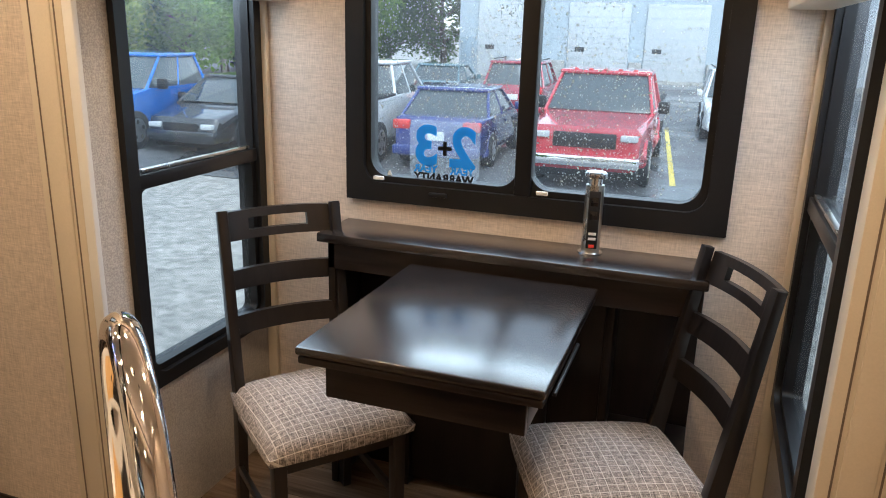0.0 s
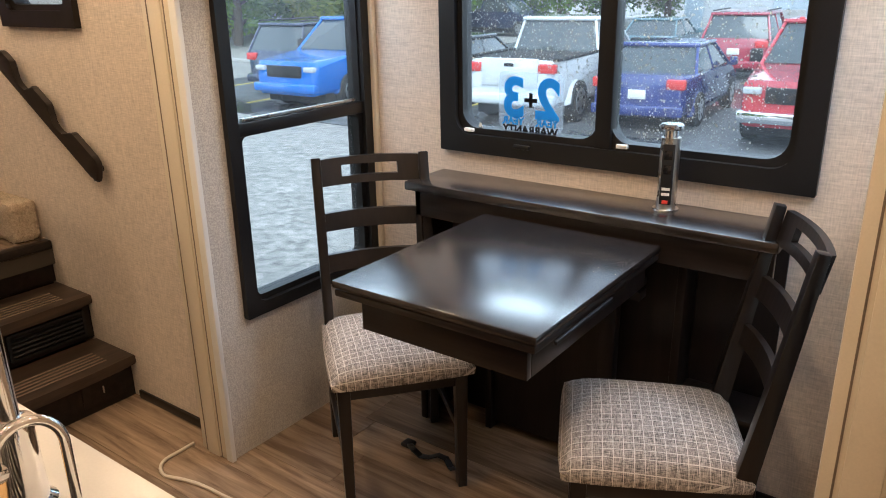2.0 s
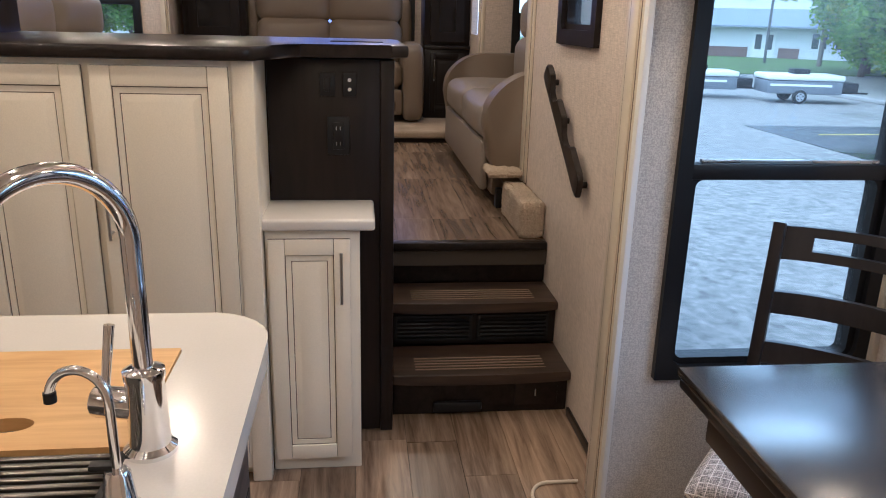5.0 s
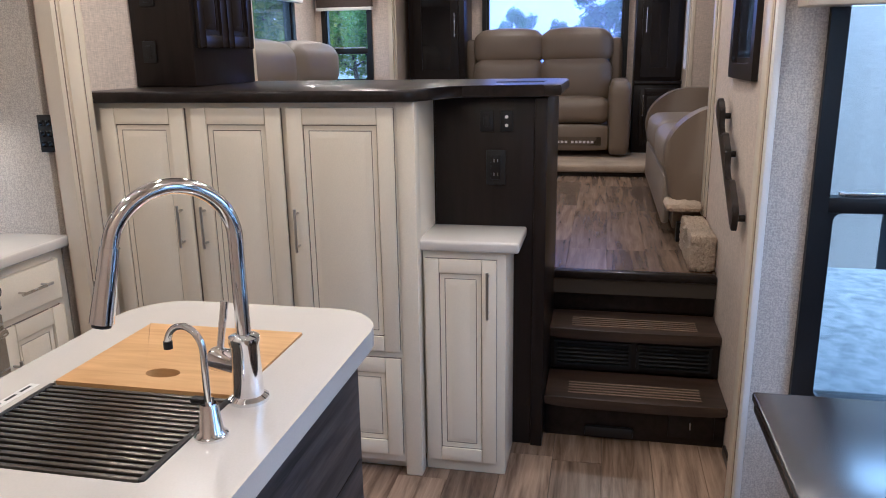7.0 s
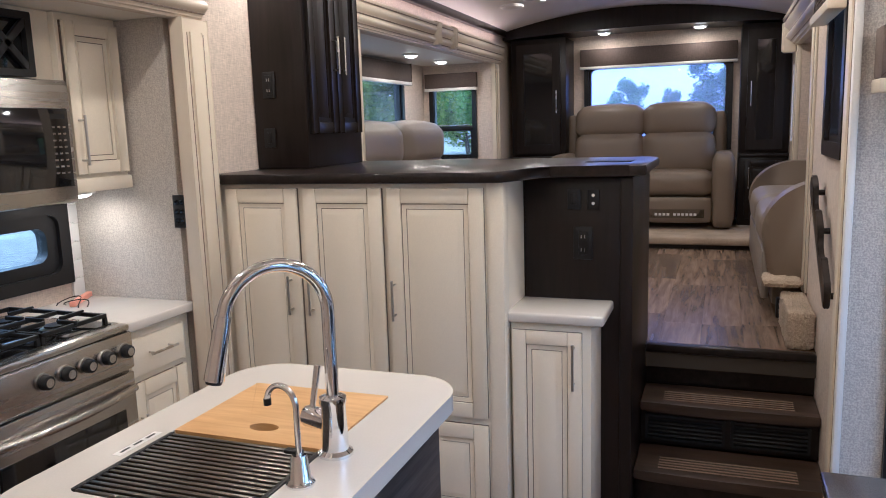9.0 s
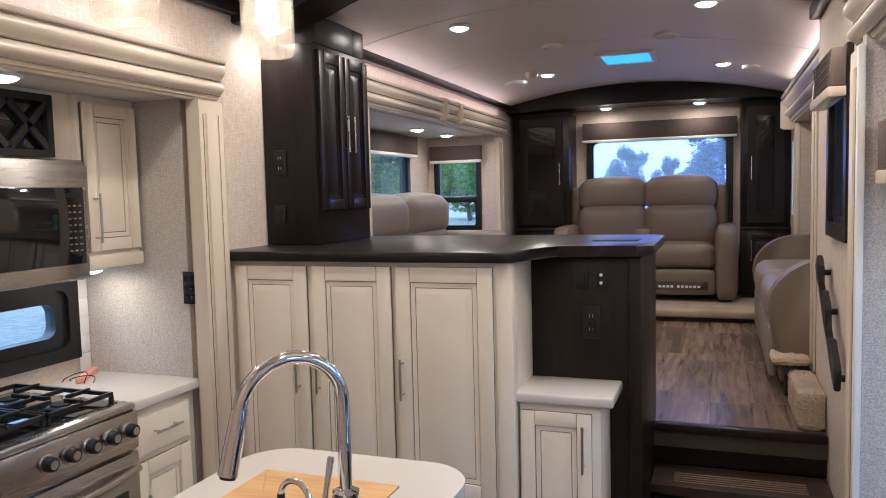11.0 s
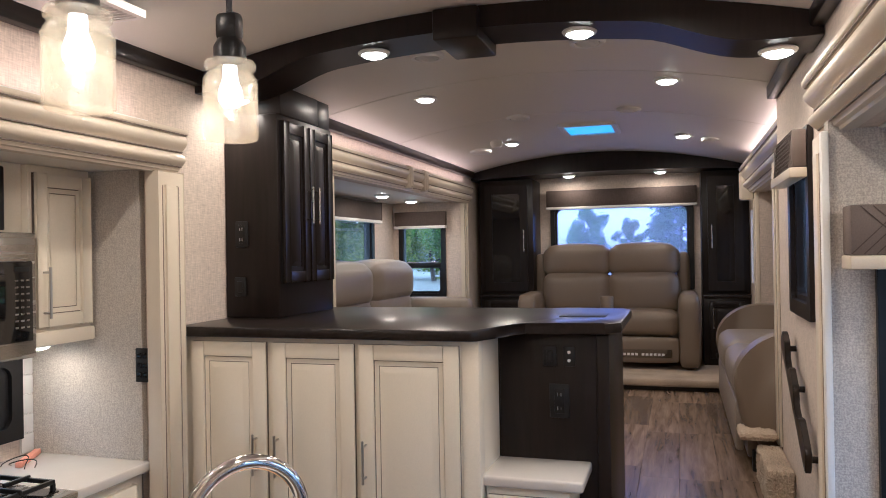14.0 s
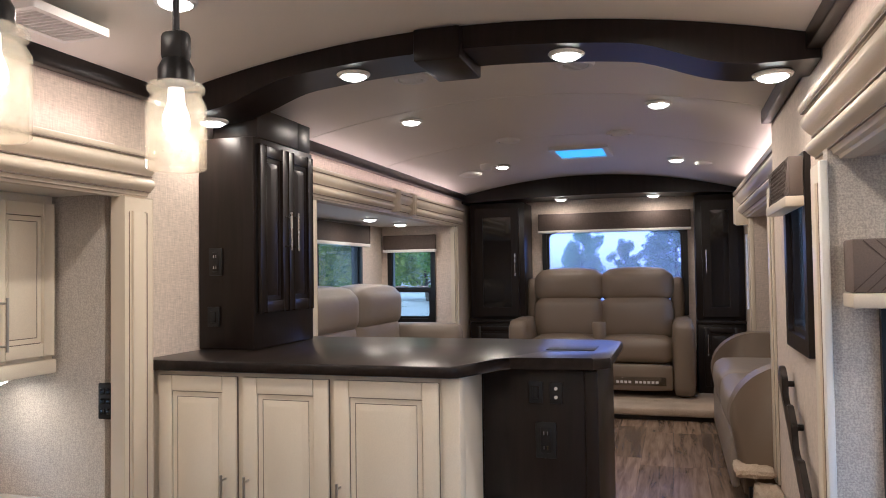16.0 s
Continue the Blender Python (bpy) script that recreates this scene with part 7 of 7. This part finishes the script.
# ---- window stickers, rain on the panes ----
def lettering(text, size, m, material, name, parent, depth=0.0006):
    cu = bpy.data.curves.new("letters", "FONT")
    cu.body, cu.size, cu.extrude, cu.align_x = text, size, depth, "CENTER"
    cu.offset = 0.035 * size
    tmp = bpy.data.objects.new("letters", cu)
    me = bpy.data.meshes.new_from_object(tmp)
    bpy.data.objects.remove(tmp)
    me.transform(m)
    me.materials.append(material)
    o = new(name, me)
    o.parent = parent
    return o



def vinyl(name, color):
    """Thin printed vinyl: light comes through it."""
    m, n, l, b = nodes(name)
    t, mx = n.new("ShaderNodeBsdfTranslucent"), n.new("ShaderNodeMixShader")
    t.inputs["Color"].default_value = b.inputs["Base Color"].default_value = (*color, 1)
    b.inputs["Roughness"].default_value = 0.4
    mx.inputs["Fac"].default_value = 0.7
    l.new(b.outputs[0], mx.inputs[1]), l.new(t.outputs[0], mx.inputs[2]), l.new(mx.outputs[0], n["Material Output"].inputs["Surface"])
    return m


SKY_BLUE = vinyl("sticker_blue", (0.10, 0.44, 0.74))
INK = vinyl("sticker_black", (0.02, 0.02, 0.02))
sg = thing("warranty_sticker", (0, 0, 0), "blue and white warranty sticker on the window, seen reversed", "sticker")
cx, gy = 1.232, DY + 0.020


def rev(x, z, y=0.0):
    """Reversed lettering on the pane, facing out."""
    return Matrix(((-1, 0, 0, x), (0, 0, 1, gy + y), (0, 1, 0, z), (0, 0, 0, 1)))


part("backing", extrude(bmesh.new(), rrect(cx - 0.118, cx + 0.118, 1.05, 1.235, 0.02), frame_of("y", gy, -1), -0.0006, 0.0), glassy("clear_decal", (0.90, 0.93, 0.95), haze=0.10), sg)
for txt, x, z, s, mt in (("2", cx + 0.062, 1.096, 0.172, SKY_BLUE), ("3", cx - 0.062, 1.096, 0.172, SKY_BLUE), ("+", cx + 0.002, 1.118, 0.085, INK), ("YEAR", cx + 0.062, 1.068, 0.033, SKY_BLUE), ("YEAR", cx - 0.062, 1.068, 0.033, SKY_BLUE), ("WARRANTY", cx, 1.040, 0.036, INK)):
    lettering(txt, s, rev(x, z, -0.0014), mt, "letters", sg, 0.0004)
for x in (1.045, 2.00):
    st = thing("safety_sticker", (x, gy, 1.03), "small white letter sticker on the window frame", "sticker")
    lettering("A", 0.035, Matrix(((1, 0, 0, 0), (0, 0, -1, -0.004), (0, 1, 0, 0.008), (0, 0, 0, 1))), WHITE, "letters", st)
for x in (1.00, 1.545):
    tagged(B("window_clip", (x, DY - 0.018, 1.034), (x + 0.035, DY - 0.004, 1.046), WHITE, None, 0.002), "small white plastic clip on the window frame", "clip", "window clips")
part("latch", bx(bmesh.new(), (1.20, DY - 0.034, 0.998), (1.26, DY - 0.022, 1.012), 0.003), BLACK, bpy.data.objects["window_1"], "small black slide latch")

DROPB = simple("bright_drop", (0.85, 0.88, 0.92), 0.08, bump=0)


def rain(name, axis, pos, u0, u1, v0, v1, count, seed, small=0.0014, big=0.0034):
    """Drops standing on the outer face of a pane."""
    rnd = random.Random(seed)
    m = frame_of(axis, pos, 1)
    co, fa = [], []
    for _ in range(count):
        u, v = rnd.uniform(u0, u1), rnd.uniform(v0, v1)
        if noise.noise((u * 5, v * 5, seed)) < -0.15 and rnd.random() < 0.7:
            continue
        r = small + (big - small) * rnd.random() ** 3
        k = len(co)
        co += [tuple(m @ Vector((u + r * math.cos(a * math.tau / 6), v + 1.15 * r * math.sin(a * math.tau / 6), 0))) for a in range(6)]
        co += [tuple(m @ Vector((u + 0.55 * r * math.cos(a * math.tau / 6), v + 0.6 * r * math.sin(a * math.tau / 6), r * 0.4))) for a in range(6)]
        for a in range(6):
            b = (a + 1) % 6
            fa.append((k + a, k + b, k + 6 + b, k + 6 + a))
        fa.append(tuple(range(k + 6, k + 12)))
    me = bpy.data.meshes.new(name)
    me.from_pydata(co, [], fa)
    me.materials.append(DROPB)
    me.polygons.foreach_set("use_smooth", [True] * len(me.polygons))
    return tagged(new(name, me), "rain drops standing on the window glass", "rain drops", kind="stuff")


rain("rain_drops", "y", DY + 0.0265, 1.0, 1.99, 1.06, 1.80, 6500, 2, 0.0011, 0.0031)
rain("rain_drops", "x", XF - 0.031, -0.38, 0.74, 1.36, 2.0, 700, 3, 0.0016, 0.0036)

# ---- plank floors, laid last ----
PLANKS = {}


def lay(owner, x0, x1, y0, y1, z, wide=0.182, long=0.92, seed=1):
    rnd = random.Random(seed)
    y = y0
    while y < y1 - 1e-4:
        yb = min(y + wide, y1)
        x = x0 - rnd.random() * long
        while x < x1:
            a, b = max(x, x0), min(x + long, x1)
            if b - a > 0.02:
                key = (round(b - a, 2), round(yb - y, 3))
                if key not in PLANKS:
                    PLANKS[key] = finish(bx(bmesh.new(), (0, 0, -0.0055), (b - a - 0.0012, yb - y - 0.0012, 0), 0.0008, seg=1), "plank", PLANK)
                o = new("plank", PLANKS[key])
                o.parent = owner
                o.location = Vector((a, y, z)) - owner.location
            x += long
        y = yb


fl, fu = bpy.data.objects["floor"], bpy.data.objects["floor_raised"]
lay(fl, -0.6, BACK, YL, YR + 0.02, 0.0, seed=3)
lay(fl, DX0, DX1, YR + 0.02, DY, 0.0, seed=5)
lay(fu, -3.3, XE - 0.052, YL, YF, UP, seed=8)
lay(fu, LX0, LX1, LY, YL, UP, seed=9)
lay(fu, RX0, RX1, YF, RY, UP, seed=10)
